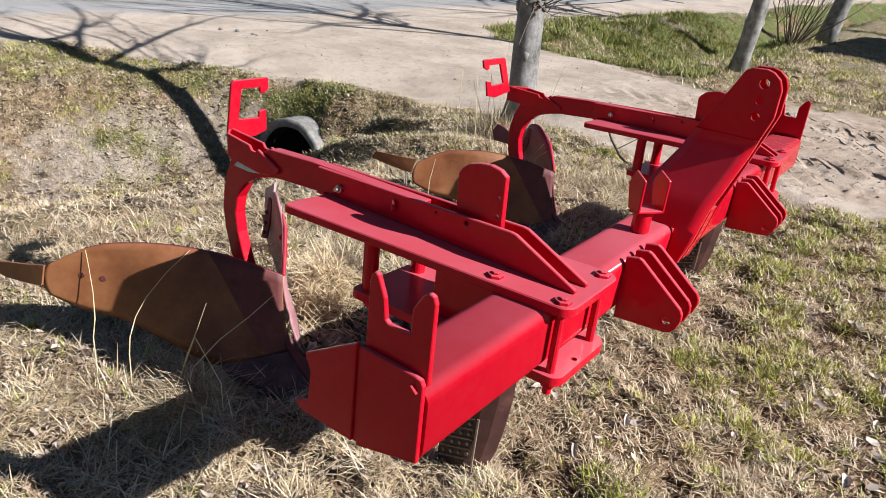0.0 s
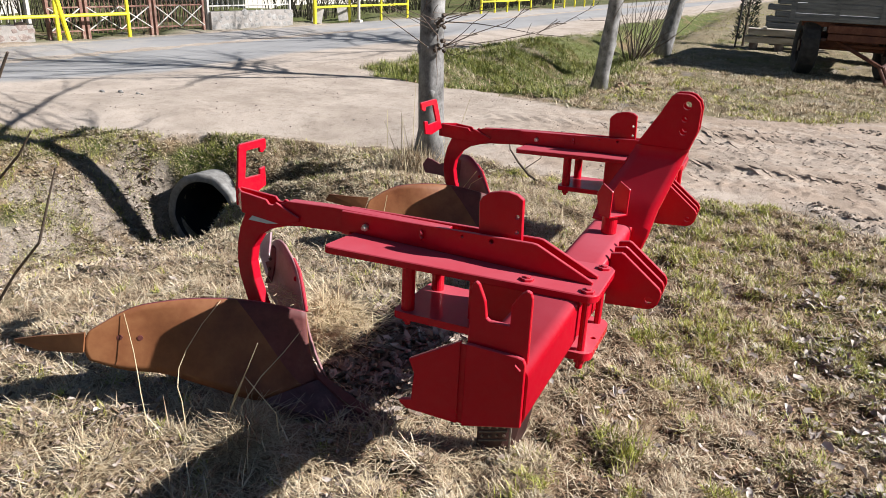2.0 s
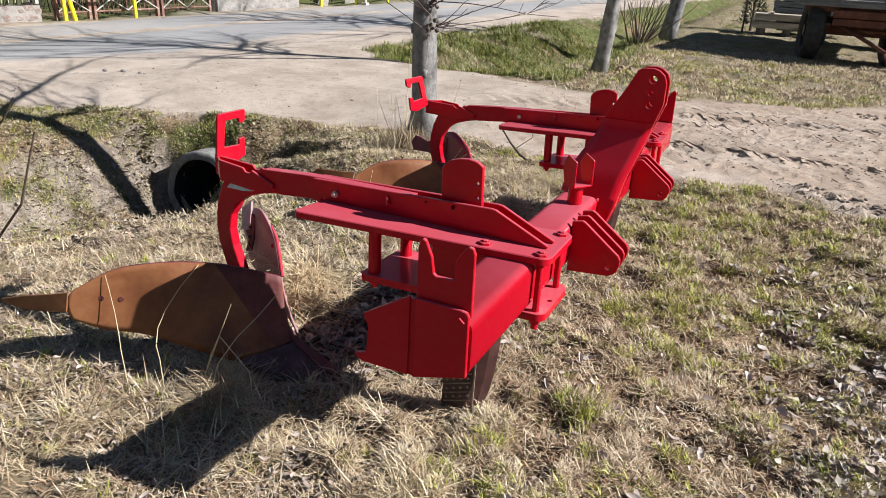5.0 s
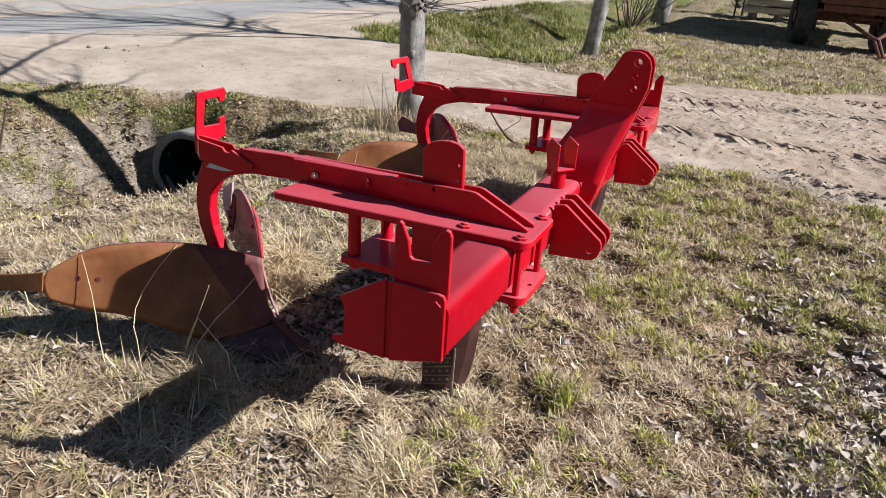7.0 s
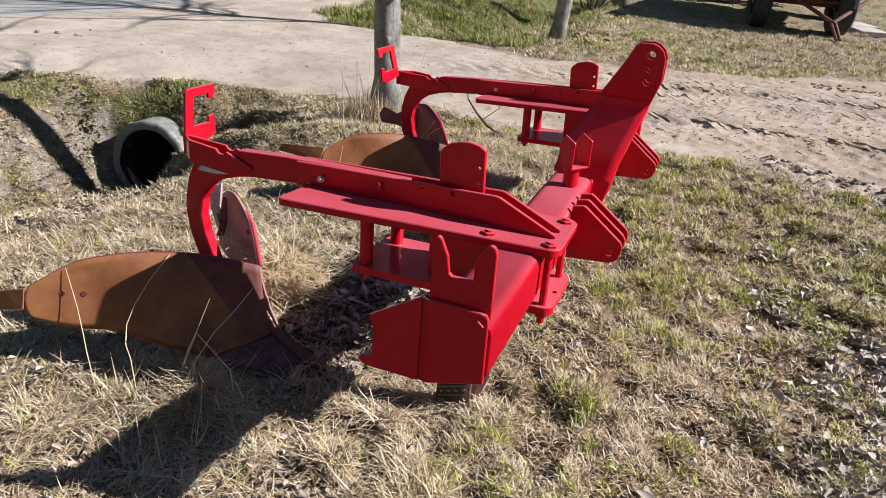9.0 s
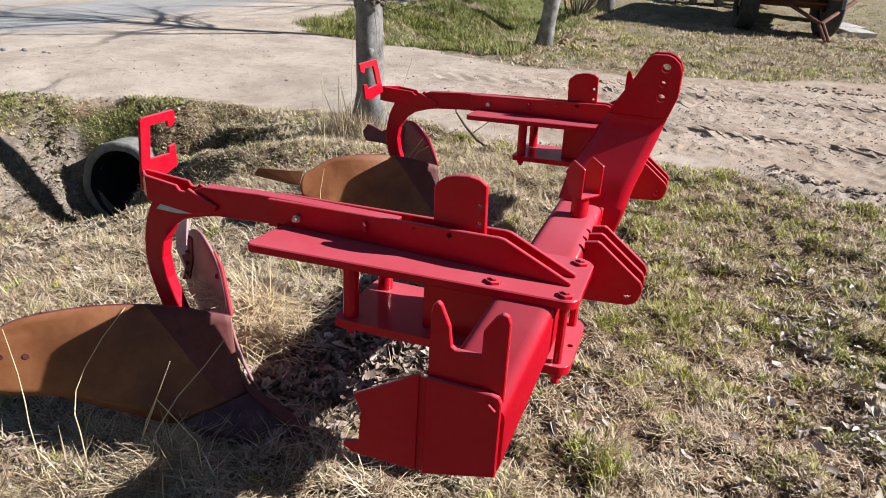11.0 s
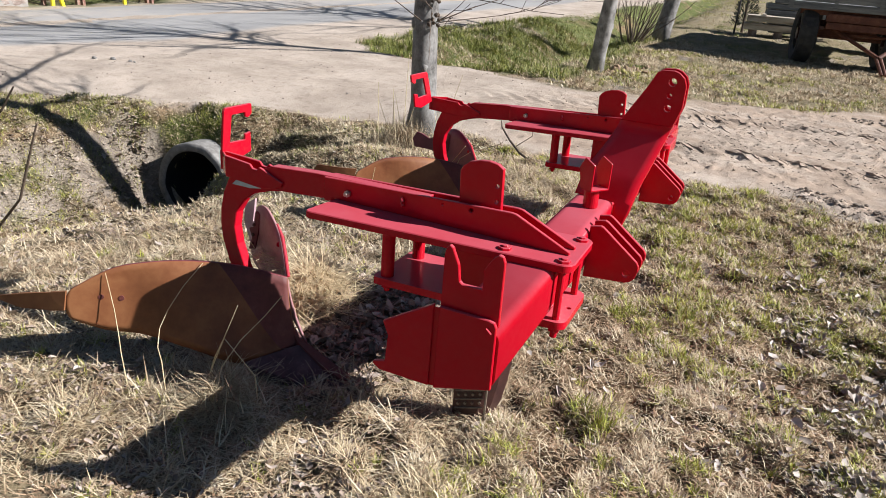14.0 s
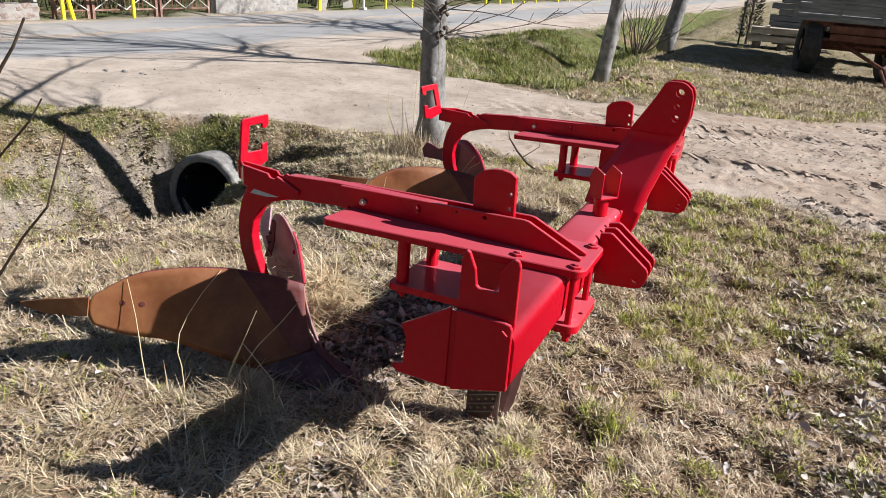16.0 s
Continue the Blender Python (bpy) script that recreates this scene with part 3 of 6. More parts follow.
def bolt_in(bm, at, axis, r, high, nut=True):
    at, axis = Vector(at), Vector(axis).normalized()
    rod_in(bm, at, at + axis * high, r, sides=6)
    if nut:
        rod_in(bm, at + axis * high, at + axis * (high + 0.012), r * 0.55, sides=8)


def hex_bolt(name, parent, at, axis, r, high, material, nut=True, label=""):
    bm = bmesh.new()
    bolt_in(bm, at, axis, r, high, nut)
    soften(bm, 0.0012, 1)
    return part(name, bm, material, parent, label)


def main_beam():
    bm = bmesh.new()
    sec = rounded([(-0.150, 0.53), (0.010, 0.53), (0.010, 0.69), (-0.150, 0.69)], 0.034, 7)
    a = [bm.verts.new((x, 0.012, z)) for x, z in sec]
    b = [bm.verts.new((x, LONG - 0.012, z)) for x, z in sec]
    for i in range(len(sec)):
        j = (i + 1) % len(sec)
        bm.faces.new((a[i], a[j], b[j], b[i]))
    bm.faces.new(a)
    bm.faces.new(b)
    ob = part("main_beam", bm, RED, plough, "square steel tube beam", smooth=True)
    for p in ob.data.polygons:
        p.use_smooth = len(p.vertices) == 4
    return ob


def end_set(y, s):
    """The end plate, its side wing and the two-pronged plate behind it; s is the way inwards."""
    f = xz(y) if s > 0 else xz(y - 0.012)
    right = [(0.004, 0.533), (0.002, 0.705), (-0.004, 0.716), (-0.018, 0.720), (-0.148, 0.722), (-0.148, 0.491)]
    ob = part("end_plate", plate(right, 0.012, f), RED, plough)
    wing = [(-0.164, 0.491), (-0.164, 0.723), (-0.170, 0.720), (-0.303, 0.638), (-0.286, 0.600), (-0.292, 0.524), (-0.326, 0.514), (-0.326, 0.505), (-0.306, 0.492)]
    f2 = xz(y + 0.003 * s) if s > 0 else xz(y - 0.015)
    part("side_wing", plate(wing, 0.012, f2), RED, ob, "lobed side wing plate")
    f4 = xz(y + 0.009 * s) if s > 0 else xz(y - 0.012)
    part("seam_strip", plate([(-0.168, 0.492), (-0.144, 0.492), (-0.144, 0.714), (-0.168, 0.714)], 0.003, f4, by=0), RED, ob, "recessed welded seam")
    prong = [(-0.150, 0.70), (-0.150, 0.858), (-0.146, 0.874), (-0.138, 0.882), (-0.130, 0.876), (-0.112, 0.836), (-0.106, 0.795), (-0.098, 0.789),
             (-0.047, 0.789), (-0.047, 0.842), (-0.026, 0.876), (-0.014, 0.885), (-0.004, 0.882), (0.002, 0.868), (0.004, 0.70)]
    f3 = xz(y + 0.0125 * s) if s > 0 else xz(y - 0.0245)
    part("pronged_plate", plate(prong, 0.012, f3), RED, plough, "upright plate with two prongs")
    bm = bmesh.new()
    rod_in(bm, (-0.022, y - 0.004 * s, 0.700), (-0.008, y - 0.004 * s, 0.688), 0.004, sides=6)
    part("weld_bead", bm, RED, ob)


def clamp(o, tilt):
    top = rounded([(-0.83, 0.405), (0.045, 0.452), (0.064, 0.475), (0.064, 0.705), (0.04, 0.73), (-0.80, 0.665)], 0.025)
    t = part("clamp_plate", plate([(x, y + o) for x, y in top], 0.025, xy(0.690), by=0.003), RED, plough, "long upper clamp plate")
    low = rounded([(-0.585, 0.44), (0.045, 0.455), (0.064, 0.475), (0.064, 0.705), (0.04, 0.73), (-0.575, 0.72)], 0.025)
    b = part("clamp_plate", plate([(x, y + o) for x, y in low], 0.025, xy(0.504), holes=[(0.045, 0.575 + o, 0.008)], by=0.003), RED, plough, "lower clamp plate")
    for x, y in ((-0.152, 0.476), (0.030, 0.480), (0.030, 0.690), (-0.152, 0.690)):
        hex_bolt("clamp_bolt", t, (x, y + o, 0.714), (0, 0, 1), 0.021, 0.009, RED, False)
        hex_bolt("clamp_nut", t, (x, y + o, 0.7225), (0, 0, 1), 0.011, 0.006, RED, False)
    for x, y in ((0.030, 0.480), (0.030, 0.690)):
        part("clamp_rod", rod((x, y + o, 0.47), (x, y + o, 0.69), 0.011), RED, b)
        hex_bolt("clamp_nut", b, (x, y + o, 0.504), (0, 0, -1), 0.018, 0.016, RED, False)
    for x, y in ((-0.545, 0.475), (-0.530, 0.672)):
        part("spacer_tube", rod((x, y + o, 0.529), (x, y + o, 0.690), 0.022, sides=20), RED, b)
        hex_bolt("clamp_nut", b, (x, y + o, 0.504), (0, 0, -1), 0.018, 0.018, RED)
    part("spacer_block", box((-0.345, 0.50 + o, 0.5295), (-0.1505, 0.68 + o, 0.6895), 0.004), RED, b, "welded spacer block beside the beam")
    for ob in (t, b):
        ob.matrix_local = tilt @ ob.matrix_local


def body(o, flip, tilt):
    U = tilt @ Matrix.Translation((0, 0.535 + o, 0)) @ pose(0, 0, 0, 0, 0, -2.3)
    cl = [(0.030, 0.7155), (0.030, 0.725), (-0.150, 0.806), (-0.165, 0.808), (-0.860, 0.785), (-0.860, 0.702), (-0.826, 0.702), (-0.826, 0.7155)]
    front = part("clevis_plate", plate(cl, 0.012, U @ xz(0.0), holes=[(-0.30, 0.786, 0.007), (-0.40, 0.784, 0.004)]), RED, plough, "long cheek of the clevis")
    part("clevis_plate", plate(cl, 0.012, U @ xz(0.056)), RED, plough, "long cheek of the clevis")
    hex_bolt("pivot_bolt", front, U @ Vector((-0.758, 0.0, 0.746)), U.to_3x3() @ Vector((0, -1, 0)), 0.013, 0.012, STEEL, label="bare zinc bolt and nut")
    bm = bmesh.new()
    for z in (0.775, 0.762):
        rod_in(bm, U @ Vector((-0.548, -0.003, z)), U @ Vector((-0.538, -0.012, z - 0.012)), 0.005, sides=8)
    part("lock_pin", bm, RED, front)
    up = [(-0.352, 0.730), (-0.360, 0.900), (-0.352, 0.915), (-0.330, 0.933), (-0.295, 0.943), (-0.265, 0.946), (-0.236, 0.941), (-0.216, 0.928), (-0.208, 0.730)]
    part("upright_tab", plate(up, 0.017, U @ xz(0.026), holes=[(-0.231, 0.872, 0.0065), (-0.229, 0.823, 0.0065)]), RED, plough, "round-topped upright tab with two holes")
    arm = [(-0.46, 0.700), (-0.46, 0.792), (-0.90, 0.786), (-1.10, 0.773), (-1.160, 0.745), (-1.165, 0.690), (-1.12, 0.686), (-1.02, 0.690), (-0.86, 0.702)]
    a = part("arm", plate(arm, 0.040, U @ xz(0.014)), RED, plough, "long flat arm that carries the shank")
    ch = [(-1.310, 0.697), (-1.310, 0.778), (-1.192, 0.766), (-1.180, 0.752), (-1.160, 0.750), (-1.148, 0.763), (-1.046, 0.722), (-1.050, 0.708), (-1.085, 0.692), (-1.15, 0.684)]
    ch2 = [(-1.385, 0.700)] + [(-1.385, 0.776)] + ch[2:]
    part("cheek_plate", plate(ch2 if flip else ch, 0.010, U @ xz(0.002)), RED, a, "notched cheek plate at the arm's end")
    part("cheek_plate", plate(ch if flip else ch2, 0.010, U @ xz(0.056)), RED, a, "notched cheek plate at the arm's end")
    lift = -0.024 if flip else 0.0
    e0, e1 = U @ Vector((-1.385 if flip else -1.310, 0.004, 0)), U @ Vector((-1.310 if flip else -1.385, 0.064, 0))
    d = (e1 - e0).normalized()
    cap = axes((d.x, d.y, 0), (0, 0, 1), (d.y, -d.x, 0), (e0.x, e0.y, lift))
    part("end_cap", plate([(0, 0.699), ((e1 - e0).length, 0.699), ((e1 - e0).length, 0.775), (0, 0.775)], 0.008, cap), RED, a)
    # the hooked catch at the arm's end
    hook = [(0.630, 0.752), (0.632, 0.775), (0.648, 0.925), (0.656, 0.936), (0.800, 0.936), (0.806, 0.930), (0.806, 0.896), (0.786, 0.882), (0.770, 0.886), (0.768, 0.905), (0.690, 0.905),
            (0.676, 0.802), (0.764, 0.798), (0.766, 0.820), (0.796, 0.825), (0.799, 0.748), (0.744, 0.733)]
    if flip:
        hook = [(0.560 + o - (y - 0.627) * 1.30 - 0.36 * (z - 0.775), z - 0.026) for y, z in hook]
    else:
        hook = [(y + o, z) for y, z in hook]
    part("hook_plate", plate(hook, 0.012, yz(-1.366)), RED, a, "bright red C-shaped catch plate")
    # shank
    outer = [(-1.300, 0.700), (-1.333, 0.630), (-1.350, 0.560), (-1.354, 0.500), (-1.345, 0.430), (-1.318, 0.350), (-1.285, 0.270), (-1.255, 0.190)]
    inner = [(-1.180, 0.190), (-1.212, 0.280), (-1.246, 0.360), (-1.272, 0.430), (-1.283, 0.500), (-1.272, 0.560), (-1.236, 0.616), (-1.180, 0.655), (-1.105, 0.678), (-1.030, 0.692)]
    part("shank", plate(outer + inner, 0.042, U @ xz(0.013), by=0.003), RED, plough, "curved goose-neck shank")
    # thin pale blue-grey patch, on the near body's arm only
    if not flip:
        part("pale_patch", plate([(-1.285, 0.671), (-1.262, 0.694), (-1.165, 0.690), (-1.150, 0.680), (-1.20, 0.671)], 0.002, U @ xz(0.0105), by=0), PALE, a, "thin patch of pale blue-grey")
    # mouldboards, one each side of the shank
    low = [(-0.955, 0.565, 0.085), (-1.050, 0.365, 0.085), (-1.230, 0.285, 0.130), (-1.400, 0.235, 0.163), (-1.510, 0.160, 0.185), (-1.585, 0.085, 0.240)]
    mid = [(-1.005, 0.575, 0.210), (-1.110, 0.440, 0.240), (-1.265, 0.322, 0.275), (-1.430, 0.242, 0.300), (-1.515, 0.160, 0.300), (-1.588, 0.072, 0.300)]
    top = [(-1.028, 0.588, 0.352), (-1.185, 0.478, 0.404), (-1.318, 0.360, 0.430), (-1.430, 0.250, 0.430), (-1.495, 0.180, 0.413), (-1.572, 0.088, 0.355)]

    def along(ctrl, u):
        k = min(int(u * 5), 4)
        f = u * 5 - k
        P = [Vector(ctrl[max(0, min(5, k + j))]) for j in (-1, 0, 1, 2)]
        return 0.5 * ((2 * P[1]) + (P[2] - P[0]) * f + (2 * P[0] - 5 * P[1] + 4 * P[2] - P[3]) * f * f + (3 * P[1] - P[0] - 3 * P[2] + P[3]) * f ** 3)

    high = [(-1.030, 0.585, 0.345), (-1.120, 0.500, 0.462), (-1.215, 0.440, 0.528), (-1.290, 0.392, 0.532), (-1.348, 0.355, 0.495), (-1.385, 0.330, 0.410)]
    for side in (1, -1):
        if side < 0:
            top = high
            mid = [(-1.005, 0.575, 0.210), (-1.100, 0.500, 0.250), (-1.250, 0.405, 0.290), (-1.330, 0.365, 0.300), (-1.375, 0.340, 0.305), (-1.405, 0.325, 0.305)]
            low = [(-0.955, 0.565, 0.085), (-1.080, 0.460, 0.085), (-1.220, 0.370, 0.120), (-1.310, 0.335, 0.150), (-1.365, 0.310, 0.180), (-1.410, 0.300, 0.220)]

        def put(p, lift=0.0):
            y = p.y if side > 0 else 2 * 0.590 - p.y
            return Vector((p.x, y + o, p.z))

        bm = bmesh.new()
        cols = []
        for i in range(31):
            col = []
            for j in range(11):
                v = j / 10
                shin = 0.07 + 0.19 * v
                u = shin * i / 8 if i <= 8 else shin + (1 - shin) * (i - 8) / 22
                L, M, T = along(low, u), along(mid, u), along(top, u)
                q = L * (1 - v) * (1 - 2 * v) + M * 4 * v * (1 - v) + T * v * (2 * v - 1)
                col.append(q)
            cols.append(col)
        back = 0.010
        fv = [[bm.verts.new(put(q)) for q in c] for c in cols]
        bv = [[bm.verts.new(put(q + Vector((-0.35, 0.9, 0.1)) * back)) for q in c] for c in cols]
        n, k = len(cols), 11
        for i in range(n - 1):
            for j in range(k - 1):
                bm.faces.new((fv[i][j], fv[i + 1][j], fv[i + 1][j + 1], fv[i][j + 1])).material_index = 2 if i < 8 else 0
                bm.faces.new((bv[i][j], bv[i][j + 1], bv[i + 1][j + 1], bv[i + 1][j])).material_index = 1
            bm.faces.new((fv[i][0], bv[i][0], bv[i + 1][0], fv[i + 1][0])).material_index = 0
            bm.faces.new((fv[i][-1], fv[i + 1][-1], bv[i + 1][-1], bv[i][-1])).material_index = 1
        for j in range(k - 1):
            for i in (0, n - 1):
                bm.faces.new((fv[i][j], fv[i][j + 1], bv[i][j + 1], bv[i][j])).material_index = 0
        mb = part("mouldboard", bm, [BROWN, PURPLE, WINE] if side > 0 else [PLUM if flip else ROSE] * 3, plough, "brown-painted curved mouldboard with rust streaks" if side > 0 else "faded purplish second mouldboard", smooth=True)
        # tail extension
        tl = [(-1.410, 0.285, 0.512), (-1.428, 0.280, 0.41), (-1.392, 0.285, 0.35), (-1.425, 0.290, 0.275), (-1.478, 0.275, 0.385), (-1.482, 0.268, 0.465)] if side < 0 else [(-1.578, 0.075, 0.352), (-1.582, 0.062, 0.282), (-1.640, 0.050, 0.272), (-1.760, 0.030, 0.258), (-1.862, 0.014, 0.272), (-1.866, 0.013, 0.282), (-1.760, 0.034, 0.312), (-1.650, 0.058, 0.335)]
        if flip:
            tl = [(-1.390, 0.300, 0.470), (-1.395, 0.300, 0.330), (-1.500, 0.285, 0.345), (-1.610, 0.280, 0.345), (-1.629, 0.278, 0.400), (-1.598, 0.278, 0.447), (-1.560, 0.280, 0.440), (-1.505, 0.285, 0.418)] if side < 0 else [
                (-1.575, 0.080, 0.372), (-1.590, 0.066, 0.300), (-1.640, 0.055, 0.300), (-1.815, 0.016, 0.328), (-1.823, 0.014, 0.336), (-1.797, 0.014, 0.372), (-1.780, 0.018, 0.372), (-1.650, 0.055, 0.370)]
        bm = bmesh.new()
        fa = [bm.verts.new(put(Vector(p))) for p in tl]
        fb = [bm.verts.new(put(Vector(p) + Vector((-0.003, 0.008, 0)))) for p in tl]
        bm.faces.new(fa)
        bm.faces.new(fb[::-1])
        for i in range(len(fa)):
            j = (i + 1) % len(fa)
            bm.faces.new((fa[i], fb[i], fb[j], fa[j]))
        part("tail_extension", bm, BROWN if side > 0 else PLUM if flip else LILAC, mb, "narrow tail piece" if side > 0 else "dark wine-red tail piece" if flip else "faded lilac tail piece")
        for x, y, z in () if flip else ((-1.468, 0.208, 0.302), (-1.512, 0.160, 0.314)):
            q = put(Vector((x, y, z)))
            part("bolt_head", rod(q + Vector((0.0006, -0.0008 * side, 0)), q + Vector((-0.01, 0.012 * side, 0)), 0.0095, sides=16), WINE, mb)
        # share wing below
        if side < 0:
            continue
        sw = [(-0.700, 0.545, 0.018), (-0.790, 0.455, 0.008), (-1.000, 0.380, 0.024), (-1.060, 0.358, 0.090), (-0.958, 0.560, 0.100), (-0.840, 0.588, 0.066)]
        bm = bmesh.new()
        fa = [bm.verts.new(put(Vector(p) + Vector((0.004, -0.006, 0.004)))) for p in sw]
        fb = [bm.verts.new(put(Vector(p) + Vector((-0.006, 0.010, -0.012)))) for p in sw]
        for f in ((0, 1, 5), (1, 2, 3, 4), (1, 4, 5)):
            bm.faces.new([fa[i] for i in f])
            bm.faces.new([fb[i] for i in f[::-1]])
        for i in range(6):
            j = (i + 1) % 6
            bm.faces.new((fa[i], fb[i], fb[j], fa[j]))
        part("share", bm, SHARE, mb, "dull purplish steel share blade")
        bm = bmesh.new()
        path = [(-1.006, 0.578, 0.150), (-0.965, 0.574, 0.098), (-0.860, 0.560, 0.058), (-0.770, 0.548, 0.034), (-0.690, 0.540, 0.012)]
        rings = []
        for i, p in enumerate(path):
            q = put(Vector(p))
            w = (0.010, 0.020, 0.030, 0.032, 0.020)[i]
            rings.append([bm.verts.new(q + Vector(d)) for d in ((-0.3 * w, -w, -0.6 * w - 0.008), (0.4 * w, -0.9 * w, 0.012), (0.9 * w, 0.5 * w, 0.010), (0.3 * w, 0.6 * w, -0.6 * w - 0.008))])
        for p, q in zip(rings, rings[1:]):
            for i in range(4):
                bm.faces.new((p[i], p[(i + 1) % 4], q[(i + 1) % 4], q[i]))
        bm.faces.new(rings[0][::-1])
        bm.faces.new(rings[-1])
        soften(bm, 0.003, 1, 40)
        part("point_bar", bm, WINE, mb, "worn bar point along the front edge")
    # stays behind the second mouldboard
    bm = bmesh.new()
    tube_in(bm, [(-1.168, 0.713 + o, 0.500), (-1.122, 0.684 + o, 0.466), (-1.074, 0.640 + o, 0.408), (-1.030, 0.597 + o, 0.352)], [0.005, 0.007, 0.007, 0.006], 8)
    st = part("stay", bm, RED, plough, "thin red stay along the mouldboard's edge")
    hex_bolt("bolt_head", st, (-1.140, 0.688 + o, 0.432), (0.5, -0.87, 0), 0.011, 0.012, RED, False)
    br = part("bracket", plate([(-1.330, 0.500), (-1.312, 0.490), (-1.318, 0.420), (-1.340, 0.330), (-1.372, 0.325), (-1.352, 0.380), (-1.366, 0.420), (-1.340, 0.430)], 0.010, xz(0.785 + o), by=0.001), PURPLE, plough, "dark red bracket between shank and mouldboard")
    for z in (0.355, 0.395, 0.44):
        hex_bolt("bolt_head", br, (-1.350 + (z - 0.355) * 0.15, 0.785 + o, z), (0, -1, 0), 0.008, 0.006, RUST, False)
    # coulter under the beam ahead of the body
    bm = bmesh.new()
    sec = [(-0.300, 0.548), (-0.182, 0.548), (-0.150, 0.575), (-0.132, 0.625), (-0.150, 0.632), (-0.172, 0.590), (-0.195, 0.566), (-0.300, 0.562)]
    rows = []
    for z, sh in ((-0.03, -0.062), (0.04, -0.038), (0.10, -0.018), (0.18, -0.004), (0.30, 0.008), (0.503, 0.010)):
        rows.append([bm.verts.new((x + (sh if x > -0.2 else 0), y + o, z)) for x, y in sec])
    for r0, r1 in zip(rows, rows[1:]):
        for i in range(len(sec)):
            j = (i + 1) % len(sec)
            bm.faces.new((r0[i], r0[j], r1[j], r1[i]))
    bm.faces.new(rows[0][::-1])
    bm.faces.new(rows[-1])
    c = part("coulter", bm, RUST, plough, "dark rusty folded coulter plate below the beam")
    bm = bmesh.new()
    for i in range(5):
        z = 0.06 + 0.035 * i
        rod_in(bm, (-0.292, 0.546 + o, z), (-0.190, 0.546 + o, z + 0.035), 0.003, sides=5)
        for k in range(4):
            rod_in(bm, (-0.28 + 0.026 * k, 0.549 + o, z + 0.022 + 0.009 * k), (-0.28 + 0.026 * k, 0.542 + o, z + 0.022 + 0.009 * k), 0.005, sides=6)
    rod_in(bm, (-0.182, 0.547 + o, 0.02), (-0.180, 0.547 + o, 0.24), 0.004, sides=5)
    part("tread_ribs", bm, plain("scuffed_steel", [(0.3, (0.12, 0.09, 0.07)), (0.7, (0.3, 0.25, 0.2))], 30, 0.55, 0.3), c, "raised ribs and studs")


def hitch(y):
    out = [(0.0095, 0.700), (0.046, 0.707), (0.056, 0.703), (0.184, 0.604), (0.192, 0.590), (0.193, 0.572), (0.185, 0.545), (0.172, 0.530), (0.155, 0.523), (0.0095, 0.512)]
    for k in range(3):
        part("hitch_plate", plate(out, 0.014, xz(y + 0.069 * k), holes=[(0.154, 0.556, 0.012)]), RED, plough, "lower-link hitch ear with a pin hole")


def mast():
    out = [(0.010, 0.692), (0.010, 0.536), (0.022, 0.535), (0.052, 0.620), (0.080, 0.738), (0.178, 1.042), (0.183, 1.060), (0.183, 1.140), (0.172, 1.168), (0.150, 1.186), (0.130, 1.192), (0.088, 1.190), (0.070, 1.180),
           (0.040, 1.118), (-0.026, 1.005), (-0.070, 0.922), (-0.125, 0.812), (-0.149, 0.760), (-0.149, 0.692)]
    holes = [(0.131, 1.150, 0.015), (0.128, 1.098, 0.010), (0.130, 1.052, 0.013)]
    part("mast_plate", plate(out, 0.014, xz(1.462), holes=holes), RED, plough, "tall top-link mast plate")
    fold = 0.985
    upper = [(0.1597, fold)] + out[5:14] + [(-0.0365, fold)]
    bm = plate(upper, 0.014, xz(1.385), holes=holes)
    # the foot leans towards the body in a soft bend and straightens again at the beam
    rows, y, z, v = [], 1.385, fold, 0.0
    while v < 0.4501:
        at = radians(np.interp(v, [0.0, 0.05, 0.20, 0.25, 0.33, 0.45], [0, 26.5, 26.5, 20, 18, 10]))
        lo = np.interp(v, [0, 0.072, 0.17, 0.222, 0.318, 0.323, 0.45], [-0.0365, -0.060, -0.108, -0.131, -0.146, 0.0125, 0.0125])
        hi = np.interp(v, [0, 0.243, 0.352, 0.43, 0.45], [0.1597, 0.095, 0.076, 0.052, 0.0135])
        back = (0.014 * math.cos(at), -0.014 * math.sin(at))
        row = []
        for dy, dz in ((0, 0), back):
            row.append([bm.verts.new((lo + (hi - lo) * i / 6, y + dy, z + dz)) for i in range(7)])
        rows.append(row)
        y, z, v = y - 0.009 * math.sin(at), z - 0.009 * math.cos(at), v + 0.009
    for p, q in zip(rows, rows[1:]):
        for i in range(6):
            bm.faces.new((p[0][i], p[0][i + 1], q[0][i + 1], q[0][i])).smooth = True
            bm.faces.new((p[1][i + 1], p[1][i], q[1][i], q[1][i + 1])).smooth = True
        for i in (0, 6):
            bm.faces.new((p[0][i], p[1][i], q[1][i], q[0][i]))
    bm.faces.new([rows[-1][0][i] for i in range(7)] + [rows[-1][1][i] for i in range(6, -1, -1)])
    part("mast_plate", bm, RED, plough, "tall top-link mast plate with a folded foot")
    bm = bmesh.new()
    for a, b in (((0.022, 0.540), (0.050, 0.620)), ((0.050, 0.620), (0.076, 0.735))):
        v = [bm.verts.new((x, y, z)) for y in (1.400, 1.461) for x, z in ((a[0] - 0.012, a[1]), a, b, (b[0] - 0.012, b[1]))]
        for f in ((0, 1, 2, 3), (7, 6, 5, 4), (0, 4, 5, 1), (1, 5, 6, 2), (2, 6, 7, 3), (3, 7, 4, 0)):
            bm.faces.new([v[i] for i in f])
    part("mast_web", bm, RED, plough, "web between the mast plates")


